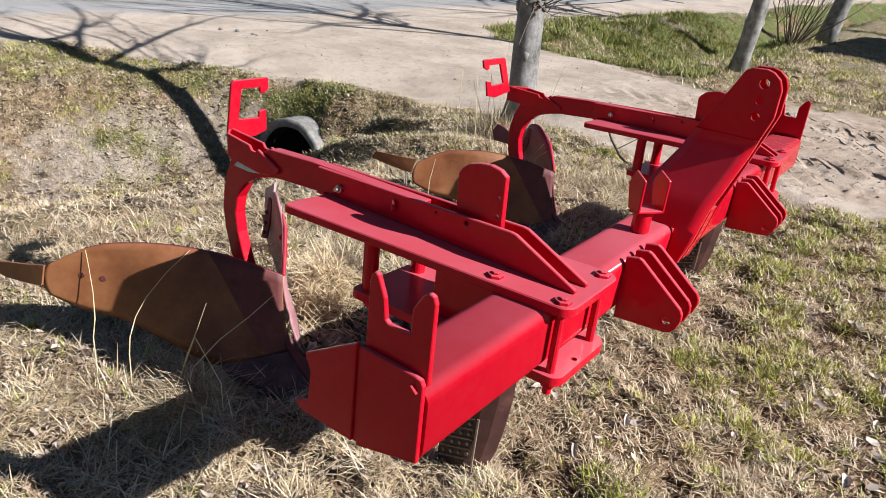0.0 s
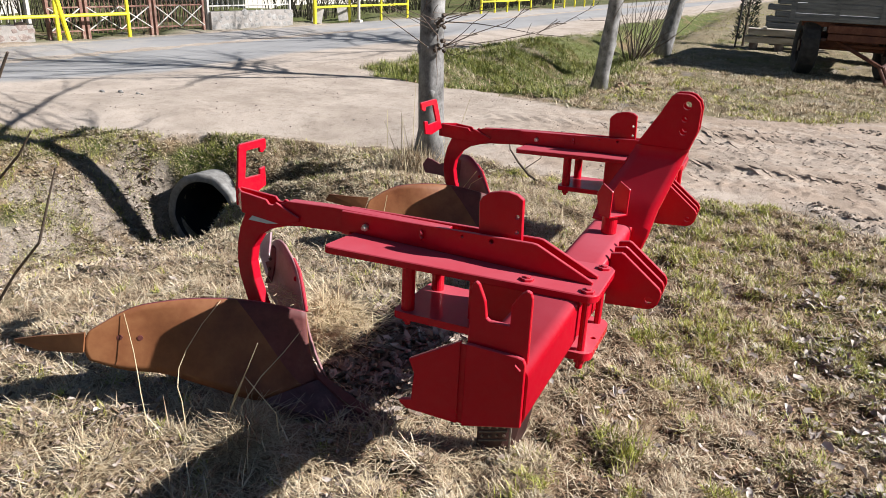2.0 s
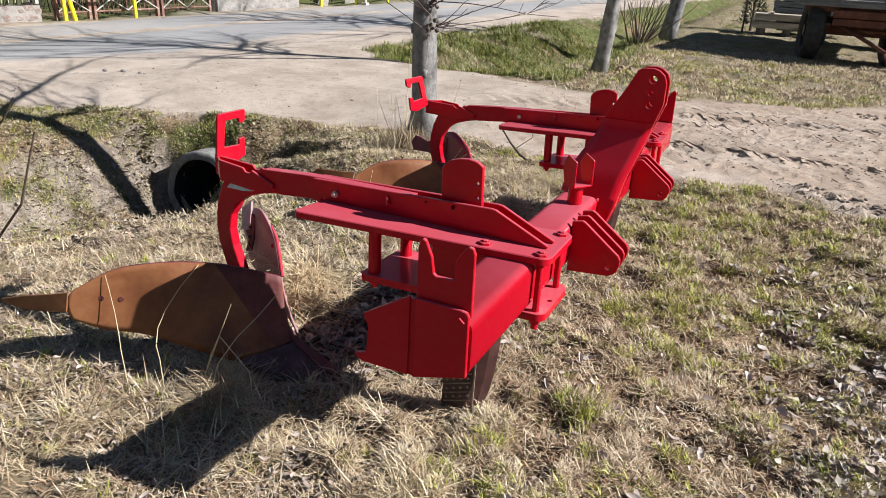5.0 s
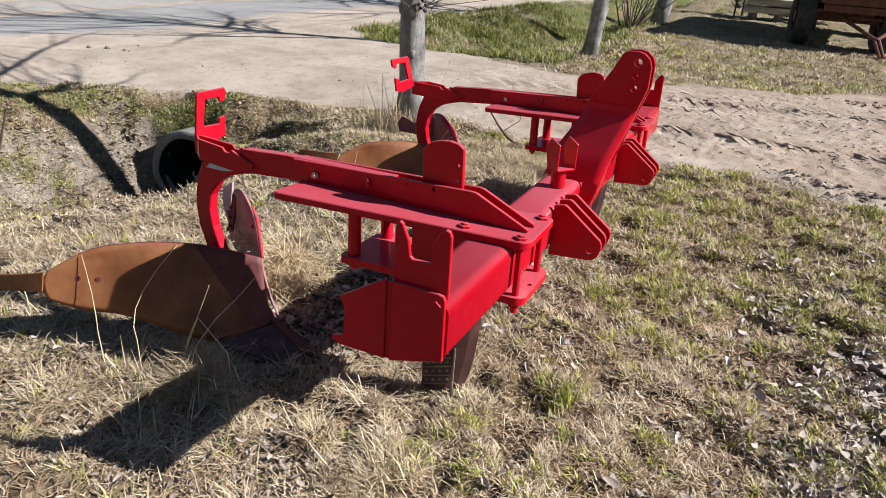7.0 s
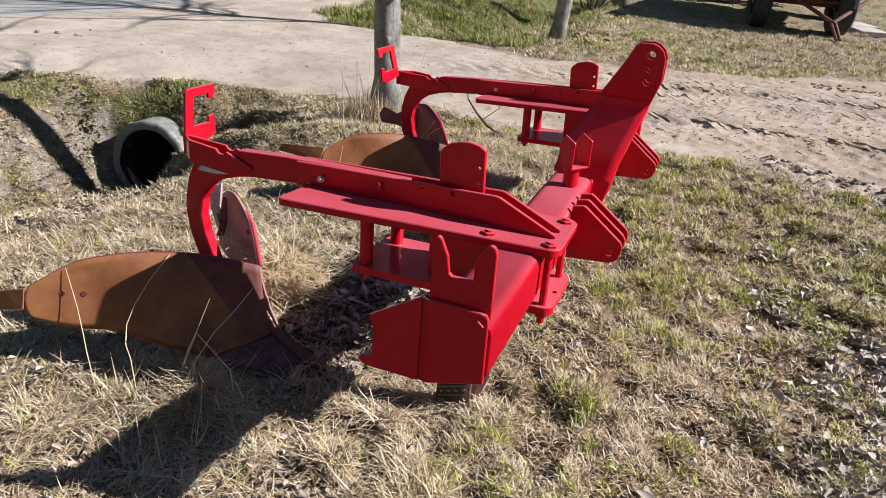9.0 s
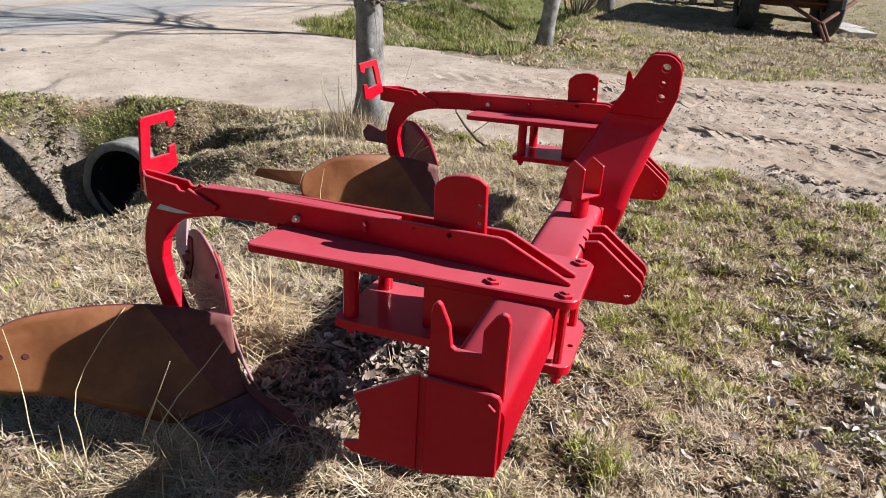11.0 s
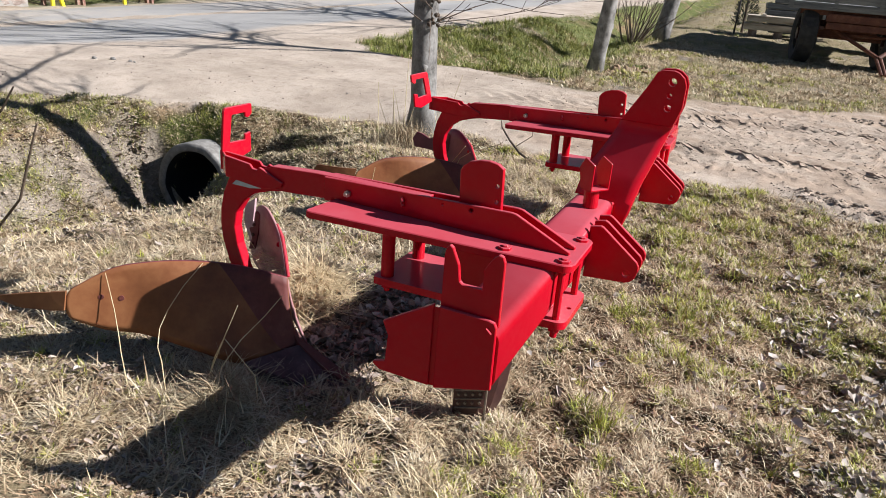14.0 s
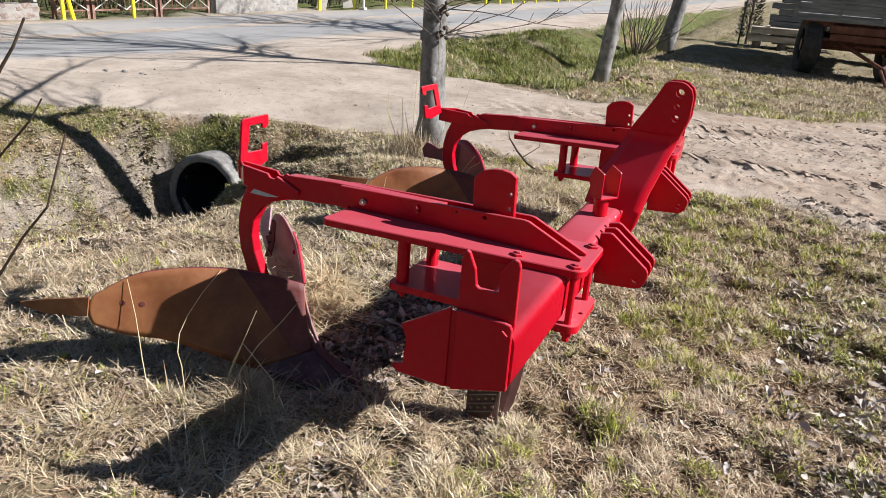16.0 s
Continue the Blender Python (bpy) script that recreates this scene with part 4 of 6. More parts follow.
def socket():
    """The short post with its open bracket on the beam."""
    p = part("post", rod((-0.052, 1.135, 0.6905), (-0.052, 1.135, 0.764), 0.028, sides=24, by=0.003), RED, plough, "short round post on the beam")
    ax = Vector((0.051, 0.073, 0)).normalized()
    back = Vector((-ax.y, ax.x, 0))
    side = [(0.0, 0.765), (0.0, 0.866), (0.052, 0.884), (0.078, 0.840), (0.056, 0.765)]
    for s in (0.0, 0.083):
        at = Vector((-0.044, 1.066, 0)) + ax * s
        part("socket_plate", plate(side, 0.008, axes(back, (0, 0, 1), ax, at)), RED, p, "five-sided bracket cheek")
    at = Vector((-0.044, 1.066, 0.7645))
    part("socket_floor", plate([(0, 0), (0.091, 0), (0.091, 0.056), (0, 0.056)], 0.008, axes(ax, back, (0, 0, 1), at)), RED, p)


main_beam()
end_set(0.0, 1)
end_set(LONG, -1)
for o, flip in ((0.0, False), (PITCH, True)):
    # the rear body hangs a little lower at its tail
    tilt = Matrix.Translation((0, 0, 0.6)) @ pose(0, 0, 0, 0, -1.2 if flip else 0.0, 0) @ Matrix.Translation((0, 0, -0.6))
    clamp(o, tilt)
    body(o, flip, tilt)
hitch(0.892)
hitch(1.950)
mast()
socket()

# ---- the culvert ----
# Near-black concrete: the deep shade inside the pipe put into its colour.
PIPE_SHADE = plain("shade_dark_concrete", [(0.3, (0.008, 0.008, 0.009)), (0.7, (0.022, 0.021, 0.02))], 9, 0.9)


def culvert():
    ob = thing("culvert_pipe", Matrix.Translation(PIPE) @ pose(0, 0, 0, -4, 0, 4), "grey concrete culvert pipe end in the ditch bank", "pipe")
    bm = bmesh.new()
    prof = [(0.332, 2.6), (0.332, 0.0), (0.346, -0.010), (0.404, -0.010), (0.416, 0.005), (0.416, 2.6)]
    rings = []
    for k in range(48):
        a = k * math.tau / 48
        j = 0.006 * math.sin(a * 5 + 1) + 0.004 * math.sin(a * 11)
        rings.append([bm.verts.new((r * math.cos(a), y + (j if y < 1 else 0), r * math.sin(a))) for r, y in prof])
    for k in range(48):
        p, q = rings[k], rings[(k + 1) % 48]
        for i in range(len(prof) - 1):
            bm.faces.new((p[i], q[i], q[i + 1], p[i + 1]))
    bm.faces.new([r[0] for r in rings])
    # inner wall and end cap get the colour darkened for shade
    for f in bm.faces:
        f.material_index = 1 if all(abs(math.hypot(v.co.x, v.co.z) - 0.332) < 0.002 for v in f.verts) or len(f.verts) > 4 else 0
    part("pipe_shell", bm, [CONCRETE, PIPE_SHADE], ob, "thick chipped concrete ring", smooth=True)


culvert()


# ---- trees ----
def branch(bm, start, way, length, radius, depth, rnd, droop=0.0):
    steps = max(4, int(length / 0.22))
    pts, radii, p, d = [], [], Vector(start), Vector(way).normalized()
    for i in range(steps + 1):
        f = i / steps
        pts.append(p.copy())
        radii.append(max(radius * (1 - 0.8 * f), 0.0022))
        d = (d + Vector((rnd.uniform(-1, 1), rnd.uniform(-1, 1), rnd.uniform(-0.7, 0.9) - droop)) * 0.16).normalized()
        p = p + d * (length / steps)
    tube_in(bm, pts, radii, 6 if radius > 0.02 else 4)
    if depth <= 0:
        return
    for i in range(2, steps + 1):
        if rnd.random() < 0.62:
            u = Vector((rnd.uniform(-1, 1), rnd.uniform(-1, 1), rnd.uniform(-0.2, 0.9))).normalized()
            k = (pts[i] - pts[i - 1]).normalized()
            branch(bm, pts[i], k * 0.7 + u * 0.75, length * rnd.uniform(0.3, 0.6) * (1.15 - 0.5 * i / steps), radii[i] * 0.62, depth - 1, rnd, droop)


def tree(name, base, lean, tall, r, seed, label, low_twigs=0, first=2.2, root=None, knots=()):
    rnd = random.Random(seed)
    z = float(height(base[0], base[1])) - 0.05
    ob = thing(name, Matrix.Translation((base[0], base[1], z)), label, "tree", "roadside trees")
    bm = bmesh.new()
    pts, radii = [], []
    n = 26
    for i in range(n + 1):
        f = i / n
        h = tall * f
        pts.append((lean[0] * h + 0.05 * math.sin(h * 1.1 + seed), lean[1] * h + 0.05 * math.cos(h * 0.9 + seed) - 0.05 * math.cos(seed), h))
        flare = 1 + 0.20 * math.exp(-h / 0.14)
        radii.append(r * flare * (1 - 0.86 * f) * (1 + 0.05 * math.sin(h * 9 + seed)))
    tube_in(bm, pts, radii, 16)
    for _ in range(9):
        i = rnd.randrange(2, 9)
        a = rnd.uniform(0, math.tau)
        c = Vector(pts[i]) + Vector((math.cos(a), math.sin(a), rnd.uniform(-0.1, 0.1))) * radii[i] * 0.8
        bmesh.ops.create_icosphere(bm, subdivisions=1, radius=rnd.uniform(0.02, 0.045), matrix=Matrix.Translation(c) @ Matrix.Diagonal((1, 1, 1.6, 1)))
    if root is not None:
        d = Vector((math.cos(root), math.sin(root), 0))
        tube_in(bm, [d * 0.02 + Vector((0, 0, 0.62)), d * 0.055 + Vector((0, 0, 0.36)), d * 0.105 + Vector((0, 0, 0.20)), d * 0.18 + Vector((0, 0, 0.10)), d * 0.27 + Vector((0, 0, 0.01))], [r * 0.75, r * 0.62, r * 0.45, r * 0.32, r * 0.2], 12)
    part("trunk", bm, BARK, ob, "grey lichen-marked bark", smooth=True)
    for k, a in knots:
        bm = bmesh.new()
        c = Vector((lean[0] * k + math.cos(a) * r * 0.82, lean[1] * k + math.sin(a) * r * 0.82, k))
        for _ in range(9):
            q = c + Vector((rnd.uniform(-0.035, 0.035), rnd.uniform(-0.035, 0.035), rnd.uniform(-0.05, 0.05)))
            bmesh.ops.create_icosphere(bm, subdivisions=1, radius=rnd.uniform(0.010, 0.022), matrix=Matrix.Translation(q))
        part("knot", bm, TWIG, ob, "dark burl where twigs sprout")
    bm = bmesh.new()
    for i in range(n + 1):
        if pts[i][2] < first:
            continue
        for _ in range(2):
            a = rnd.uniform(0, math.tau)
            ln = (tall - pts[i][2]) * rnd.uniform(0.35, 0.6) + 0.5
            branch(bm, pts[i], (math.cos(a), math.sin(a), rnd.uniform(0.35, 1.0)), ln, radii[i] * 0.45, 2, rnd)
    for _ in range(low_twigs):
        a = rnd.uniform(0, math.tau)
        k = rnd.choice((1.06, 1.09, 1.11, 1.15, 1.42))
        if knots:
            k, a = rnd.choice(knots)
            a += rnd.uniform(-1.5, 1.5)
            k += rnd.uniform(-0.04, 0.04)
        o = Vector((lean[0] * k, lean[1] * k, k)) + Vector((math.cos(a), math.sin(a), 0)) * r * 0.7
        branch(bm, o, (math.cos(a), math.sin(a), rnd.uniform(-0.1, 0.5)), rnd.uniform(0.35, 1.1), 0.0050, 2, rnd)
    part("crown", bm, TWIG, ob, "bare leafless branches")
    return ob


tree("tree", (-2.645, 4.90), (0.005, 0.0), 9.0, 0.112, 3, "slim grey roadside tree, bare, with twigs sprouting low", 14, root=3.35, knots=((1.07, -0.8), (1.26, -0.75)))
tree("tree", (-2.37, 10.08), (0.14, -0.035), 9.5, 0.112, 8, "grey leaning roadside tree, bare of leaves", 4)
tree("tree", (-2.15, 15.7), (0.10, 0.02), 9.5, 0.17, 12, "grey roadside tree with sprouts at its foot", 4)


def shrub(base, count, tall, seed, label, spread=0.45):
    rnd = random.Random(seed)
    ob = thing("shrub", Matrix.Translation((base[0], base[1], float(height(*base)) - 0.02)), label, "shrub")
    bm = bmesh.new()
    for _ in range(count):
        a = rnd.uniform(0, math.tau)
        w = rnd.uniform(0.1, spread)
        o = (math.cos(a) * rnd.uniform(0, 0.22), math.sin(a) * rnd.uniform(0, 0.22), 0)
        branch(bm, o, (math.cos(a) * w, math.sin(a) * w, 1), tall * rnd.uniform(0.5, 1.1), 0.014, 1, rnd)
    part("crown", bm, TWIG, ob, "thin bare brown stems")


shrub((-2.55, 14.6), 28, 1.5, 5, "bare shrub of many thin stems beside a tree", 1.0)


# ---- far side of the road ----
def fence_x(y):
    return float(np.interp(y, [0, 8.6, 11.3, 16, 19, 28, 39, 60], [-13.9, -12.95, -12.65, -11.95, -11.80, -10.6, -9.4, -7.2]))


def yellow_rail(ys, label):
    pts = [Vector((fence_x(y) - 0.06, y, 0)) for y in ys]
    ob = thing("pipe_railing", Matrix.Translation(pts[0]), label, "railing", "yellow railings")
    for i, p in enumerate(pts):
        part("post", rod(p - pts[0] - Vector((0, 0, 0.1)), p - pts[0] + Vector((0, 0, 1.1)), 0.04 if i else 0.055, sides=12, by=0.006), YELLOW, ob)
    if ys[0] < 5:
        part("brace", rod(pts[3] - pts[0] + Vector((0.05, 0.20, -0.1)), pts[3] - pts[0] + Vector((0.05, -0.06, 1.15)), 0.042, sides=12, by=0.006), YELLOW, ob, "second post leaning against the first")
    for z in (0.44, 0.95):
        for p, q in zip(pts, pts[1:]):
            part("rail", rod(p - pts[0] + Vector((0.0, 0.03, z)), q - pts[0] + Vector((0.0, -0.03, z)), 0.032), YELLOW, ob)


yellow_rail([4.9, 6.5, 8.1, 9.75, 11.35], "bright yellow painted pipe railing beside the road")
yellow_rail([17.35, 19.1, 20.7, 22.2], "bright yellow painted pipe railing beside the road")
yellow_rail([27.4, 28.6, 29.8, 31.0, 32.3], "bright yellow painted pipe railing beside the road")
yellow_rail([35.0, 36.5, 38.0, 39.5, 41.0], "bright yellow painted pipe railing beside the road")


def plinth(y0, y1, high, material, label, seed, x_off=-0.35):
    """A low garden wall of field stones set in mortar."""
    rnd = random.Random(seed)
    ob = thing("stone_wall", Matrix.Translation((fence_x(y0) + x_off, y0, 0)), label, "wall")
    run = Vector((fence_x(y1) - fence_x(y0), y1 - y0, 0))
    m = pose(0, 0, 0, 0, 0, math.degrees(math.atan2(run.y, run.x)))
    part("mortar_core", box((0, -0.12, -0.15), (run.length, 0.12, high - 0.02), 0.01, m), MORTAR, ob)
    x = 0.1
    while x < run.length - 0.05:
        z = 0.06
        while z < high - 0.02:
            r = rnd.uniform(0.07, 0.14)
            bm = bmesh.new()
            bmesh.ops.create_icosphere(bm, subdivisions=1, radius=1, matrix=Matrix.Identity(4))
            for v in bm.verts:
                v.co = v.co * rnd.uniform(0.82, 1.12)
            bmesh.ops.transform(bm, verts=bm.verts, matrix=m @ Matrix.Translation((x + rnd.uniform(-0.04, 0.04), -0.105, z)) @ Matrix.Diagonal((r * 1.15, 0.03, r * 0.85, 1)))
            part("stone", bm, material, ob)
            z += r * 1.65
        x += rnd.uniform(0.17, 0.25)
    return ob


def bar_fence(y0, y1, z0, z1, step, material, label, name="iron_fence", cross=False, x_off=-0.35):
    a, b = Vector((fence_x(y0) + x_off, y0, 0)), Vector((fence_x(y1) + x_off, y1, 0))
    ob = thing(name, Matrix.Translation(a), label, "gate" if cross else "fence")
    run = b - a
    for z in (z0 + 0.08, (z0 + z1) / 2, z1 - 0.1) if not cross else (z0 + 0.06, z0 + 0.52, z1 - 0.08):
        part("rail", rod((0, 0, z), run + Vector((0, 0, z)), 0.018, sides=6), material, ob)
    n = max(2, int(run.length / step))
    bar = rod((0, 0, 0), (0, 0, z1 - z0), 0.009, sides=5)
    first = part("bar", bar, material, ob, m=Matrix.Translation((0, 0, z0)))
    for i in range(1, n + 1):
        share("bar", first.data, ob, Matrix.Translation(run * (i / n) + Vector((0.0, 0, z0))))
    for f in (0, 1):
        part("post", box((-0.035, -0.035, -0.15), (0.035, 0.035, z1 + 0.1), 0.006, Matrix.Translation(run * f)), material, ob)
    if cross:
        k = max(1, round(run.length / 0.75))
        for i in range(k):
            p, q = run * (i / k), run * ((i + 1) / k)
            part("brace", rod(p + Vector((0.02, 0, z0 + 0.06)), q + Vector((0.02, 0, z0 + 0.52)), 0.014, sides=6), PICKET, ob)
            part("brace", rod(q + Vector((0.03, 0, z0 + 0.06)), p + Vector((0.03, 0, z0 + 0.52)), 0.014, sides=6), PICKET, ob)


plinth(3.0, 9.4, 0.30, STONE, "low wall of mixed field stones in pale mortar", 4)
bar_fence(3.0, 9.4, 0.33, 1.5, 0.13, PICKET, "pale metal picket fence on a stone wall")
bar_fence(9.78, 10.50, 0.05, 1.6, 0.11, RUSTY, "rusty metal garden gate with crossed braces", "iron_gate", True)
bar_fence(10.62, 12.15, 0.05, 1.6, 0.11, RUSTY, "rusty metal garden gate with crossed braces", "iron_gate", True)
bar_fence(12.27, 13.60, 0.05, 1.6, 0.11, RUSTY, "rusty metal garden gate with crossed braces", "iron_gate", True)
plinth(13.75, 16.6, 0.42, GREY_STONE, "low wall of grey stones set in cement", 9)
bar_fence(13.75, 16.6, 0.45, 1.5, 0.16, PICKET, "pale metal fence on a grey stone wall")


for x, y, a, w in ((-12.11, 17.68, 12, 0.14), (-12.12, 19.19, -8, 0.15)):
    ob = thing("white_board", Matrix.Translation((x, y, 0.0)) @ pose(0, 0, 0, 0, a, 40), "small white board leaning by the railing", "board", "white boards")
    part("panel", box((-w, -0.02, 0.0), (w, 0.02, 0.42), 0.006), PICKET, ob)
ob = thing("white_post", Matrix.Translation((-11.57, 19.17, 0)), "slim white post beside the road", "post")
part("pole", rod((0, 0, -0.1), (0, 0, 1.3), 0.045, sides=14, by=0.005), PLASTER, ob)
part("foot", box((-0.09, -0.09, -0.05), (0.09, 0.09, 0.06), 0.01), PLASTER, ob)


def hedge(x0, x1, y0, y1, tall, seed, label):
    rnd = random.Random(seed)
    ob = thing("hedge", Matrix.Translation((x0, y0, 0)), label, "hedge")
    bm = bmesh.new()
    n = int((y1 - y0) * 26)
    for _ in range(n):
        o = Vector((rnd.uniform(0, x1 - x0), rnd.uniform(0, y1 - y0), -0.05))
        branch(bm, o, (rnd.uniform(-0.4, 0.4), rnd.uniform(-0.4, 0.4), 1), tall * rnd.uniform(0.6, 1.1), 0.02, 1, rnd)
    part("crown", bm, HEDGE, ob, "dense dark leafless stems")


hedge(-15.4, -14.4, 3, 17, 1.5, 2, "dark leafless garden hedge behind the fence")
hedge(-14.2, -13.2, 18, 30, 1.5, 6, "dark leafless hedge behind the railing")
hedge(-12.6, -11.6, 30, 44, 1.6, 7, "dark leafless hedge behind the railing")


def house(at, size, seed, label):
    ob = thing("house", Matrix.Translation(at), label, "house")
    w, d, h = size
    part("wall", box((0, 0, -0.2), (-w, d, h), 0.02), PLASTER, ob)
    bm = bmesh.new()
    v = [bm.verts.new(p) for p in ((0.4, -0.4, h), (0.4, d + 0.4, h), (-w - 0.4, d + 0.4, h), (-w - 0.4, -0.4, h), (-w / 2, -0.4, h + w * 0.35), (-w / 2, d + 0.4, h + w * 0.35))]
    for f in ((0, 1, 5, 4), (2, 3, 4, 5), (0, 4, 3), (1, 2, 5), (3, 2, 1, 0)):
        bm.faces.new([v[i] for i in f])
    part("roof", bm, RUSTY, ob)
    for k in range(3):
        y = d * (k + 0.5) / 3
        wn = part("window", box((-0.03, y - 0.5, 1.2), (0.03, y + 0.5, 2.5), 0.01), PICKET, ob)
        part("pane", box((0.031, y - 0.42, 1.28), (0.036, y + 0.42, 2.42), 0), TYRE, wn)


house((-19.5, 4.0, 0), (8, 10, 3.2), 1, "plain plastered village house behind the hedge")
house((-18.0, 22.0, 0), (8, 11, 3.2), 2, "plain plastered village house behind the hedge")


# ---- the trailer and the timber ----
def wheel(parent, at, turn, r=0.50, w=0.26):
    m = Matrix.Translation(at) @ pose(0, 0, 0, 0, 0, turn)
    bm = bmesh.new()
    prof = [(r * 0.58, -w * 0.36), (r * 0.70, -w * 0.47), (r * 0.90, -w * 0.50), (r * 0.98, -w * 0.40), (r, -w * 0.2), (r, w * 0.2), (r * 0.98, w * 0.40), (r * 0.90, w * 0.50), (r * 0.70, w * 0.47), (r * 0.58, w * 0.36)]
    rings = []
    for k in range(40):
        a = k * math.tau / 40
        g = 0.985 if k % 2 else 1.0
        rings.append([bm.verts.new((x, q * (g if q > r * 0.95 else 1) * math.cos(a), q * (g if q > r * 0.95 else 1) * math.sin(a))) for q, x in prof])
    for k in range(40):
        p, q = rings[k], rings[(k + 1) % 40]
        for i in range(len(prof)):
            j = (i + 1) % len(prof)
            bm.faces.new((p[i], q[i], q[j], p[j]))
    bmesh.ops.transform(bm, matrix=m, verts=bm.verts)
    ty = part("wheel", bm, TYRE, parent, "worn black trailer tyre")
    bm = bmesh.new()
    rod_in(bm, (-w * 0.2, 0, 0), (w * 0.2, 0, 0), r * 0.58, sides=32)
    rod_in(bm, (-w * 0.42, 0, 0), (w * 0.42, 0, 0), r * 0.2, sides=16)
    for k in range(6):
        a = k * math.tau / 6
        rod_in(bm, (-w * 0.25, math.cos(a) * r * 0.33, math.sin(a) * r * 0.33), (w * 0.25, math.cos(a) * r * 0.33, math.sin(a) * r * 0.33), 0.015, sides=6)
    bmesh.ops.transform(bm, matrix=m, verts=bm.verts)
    part("rim", bm, RUST, ty, "dark rusty steel rim")


def trailer():
    ob = thing("farm_trailer", Matrix.Translation((0.43, 14.75, 0)) @ pose(0, 0, 0, 0, 0, -5), "old grey-boarded farm trailer on a rusty red chassis", "trailer")
    for y, turn in ((0.0, 12), (3.1, 0)):
        wheel(ob, (0.08, y, 0.50), turn, 0.52, 0.30)
        wheel(ob, (1.46, y + 0.1, 0.50), turn, 0.52, 0.30)
        part("axle", rod((0.15, y + 0.05, 0.50), (1.40, y + 0.05, 0.50), 0.05), RUST_RED, ob)
        part("axle_beam", box((0.30, y - 0.06, 0.52), (1.25, y + 0.14, 0.76), 0.01), RUST_RED, ob)
        part("leaf_spring", box((0.32, y - 0.40, 0.62), (0.40, y + 0.46, 0.68), 0.01), RUST, ob)
        part("leaf_spring", box((1.14, y - 0.40, 0.62), (1.22, y + 0.46, 0.68), 0.01), RUST, ob)
    for x in (0.45, 1.15):
        part("chassis_rail", box((x - 0.04, -0.35, 0.77), (x + 0.04, 4.2, 0.93), 0.006), RUST_RED, ob)
    for k in range(6):
        part("cross_member", box((-0.05, -0.30 + k * 0.8, 0.86), (1.75, -0.24 + k * 0.8, 0.945), 0.004), RUST_RED, ob)
    part("front_plank", box((0.42, -0.42, 0.64), (1.6, -0.37, 0.755), 0.01), RUST_RED, ob, "rusty brown plank under the body")
    part("front_plank", box((0.40, -0.44, 0.77), (1.62, -0.39, 0.90), 0.01), RUST_RED, ob, "rusty brown plank under the body")
    part("turntable", rod((0.78, 0.05, 0.69), (0.78, 0.05, 0.77), 0.42, sides=28, by=0.01), RUST_RED, ob)
    part("floor", box((-0.26, -0.45, 0.95), (1.95, 4.3, 1.07), 0.008), GREY_WOOD, ob, "grey sill and plank floor")
    for k in range(3):
        z = 1.078 + 0.18 * k
        for lo, hi in (((-0.26, -0.45, z), (1.95, -0.41, z + 0.172)), ((-0.26, -0.40, z), (-0.22, 4.25, z + 0.172)), ((1.91, -0.40, z), (1.95, 4.25, z + 0.172)), ((-0.26, 4.26, z), (1.95, 4.30, z + 0.172))):
            part("side_board", box(lo, hi, 0.006), GREY_WOOD, ob, "weathered grey plank")
    for x in (-0.21, 0.50, 1.20, 1.90):
        part("stake", box((x - 0.035, -0.475, 0.96), (x + 0.035, -0.452, 1.64), 0.003), GREY_WOOD, ob)
    # drawbar let down to the ground
    for x, y in ((0.52, -0.10), (1.85, 0.0)):
        part("drawbar_arm", rod((x, y, 0.64), (1.35, -0.735, 0.27), 0.034, sides=8), RUST_RED, ob)
    part("drawbar_brace", rod((0.72, -0.22, 0.56), (1.72, -0.18, 0.56), 0.028, sides=8), RUST_RED, ob)
    for dx in (-0.035, 0.035):
        part("drawbar_tongue", rod((1.35 + dx, -0.72, 0.27), (1.49 + dx * 0.8, -1.0, 0.02), 0.028, sides=8), RUST_RED, ob)


trailer()


def timber_stack():
    rnd = random.Random(14)
    for k in range(2):
        ob = thing("timber_baulk", Matrix.Translation((0.30 + 0.05 * k, 19.55, 0.24 + 0.19 * k)) @ pose(0, 0, 0, 0, 0, 2), "pale sawn baulk at the foot of a stack", "timber", "timber stack")
        part("beam", box((-0.98, -0.22, -0.075), (1.2, 0.22, 0.075), 0.012), LUMBER, ob)
        for x in (-0.6, 0.6):
            part("sticker", box((x - 0.04, -0.20, 0.0755), (x + 0.04, 0.20, 0.113), 0.004), LUMBER, ob)
    for k in range(9):
        z = 0.15 + 0.142 * k
        m = Matrix.Translation((0.42 + rnd.uniform(-0.10, 0.10), 20.25 + rnd.uniform(-0.06, 0.06), z)) @ pose(0, 0, 0, 0, 0, 3 + rnd.uniform(-3, 3))
        ob = thing("timber_baulk", m, "weathered sawn timber baulk in a stack", "timber", "timber stack")
        part("beam", box((-0.55 + rnd.uniform(-0.12, 0.12), -0.25, -0.062), (1.0, 0.25, 0.062), 0.014), GREY_WOOD, ob)
        for x in (-0.55, 0.1, 0.7):
            part("sticker", box((x - 0.035, -0.22, 0.0625), (x + 0.035, 0.22, 0.079), 0.003), LUMBER, ob)
    for x in (-0.45, 0.15, 0.85):
        ob = thing("bearer_block", Matrix.Translation((x, 19.55, 0.06)), "rough bearer block under the timber", "block", "timber bearers")
        part("block", box((-0.10, -0.2, -0.09), (0.10, 0.2, 0.104), 0.02), STONE, ob)
        ob = thing("bearer_block", Matrix.Translation((x, 20.25, 0.02)), "rough bearer block under the timber", "block", "timber bearers")
        part("block", box((-0.10, -0.2, -0.06), (0.10, 0.2, 0.075), 0.02), STONE, ob)


timber_stack()


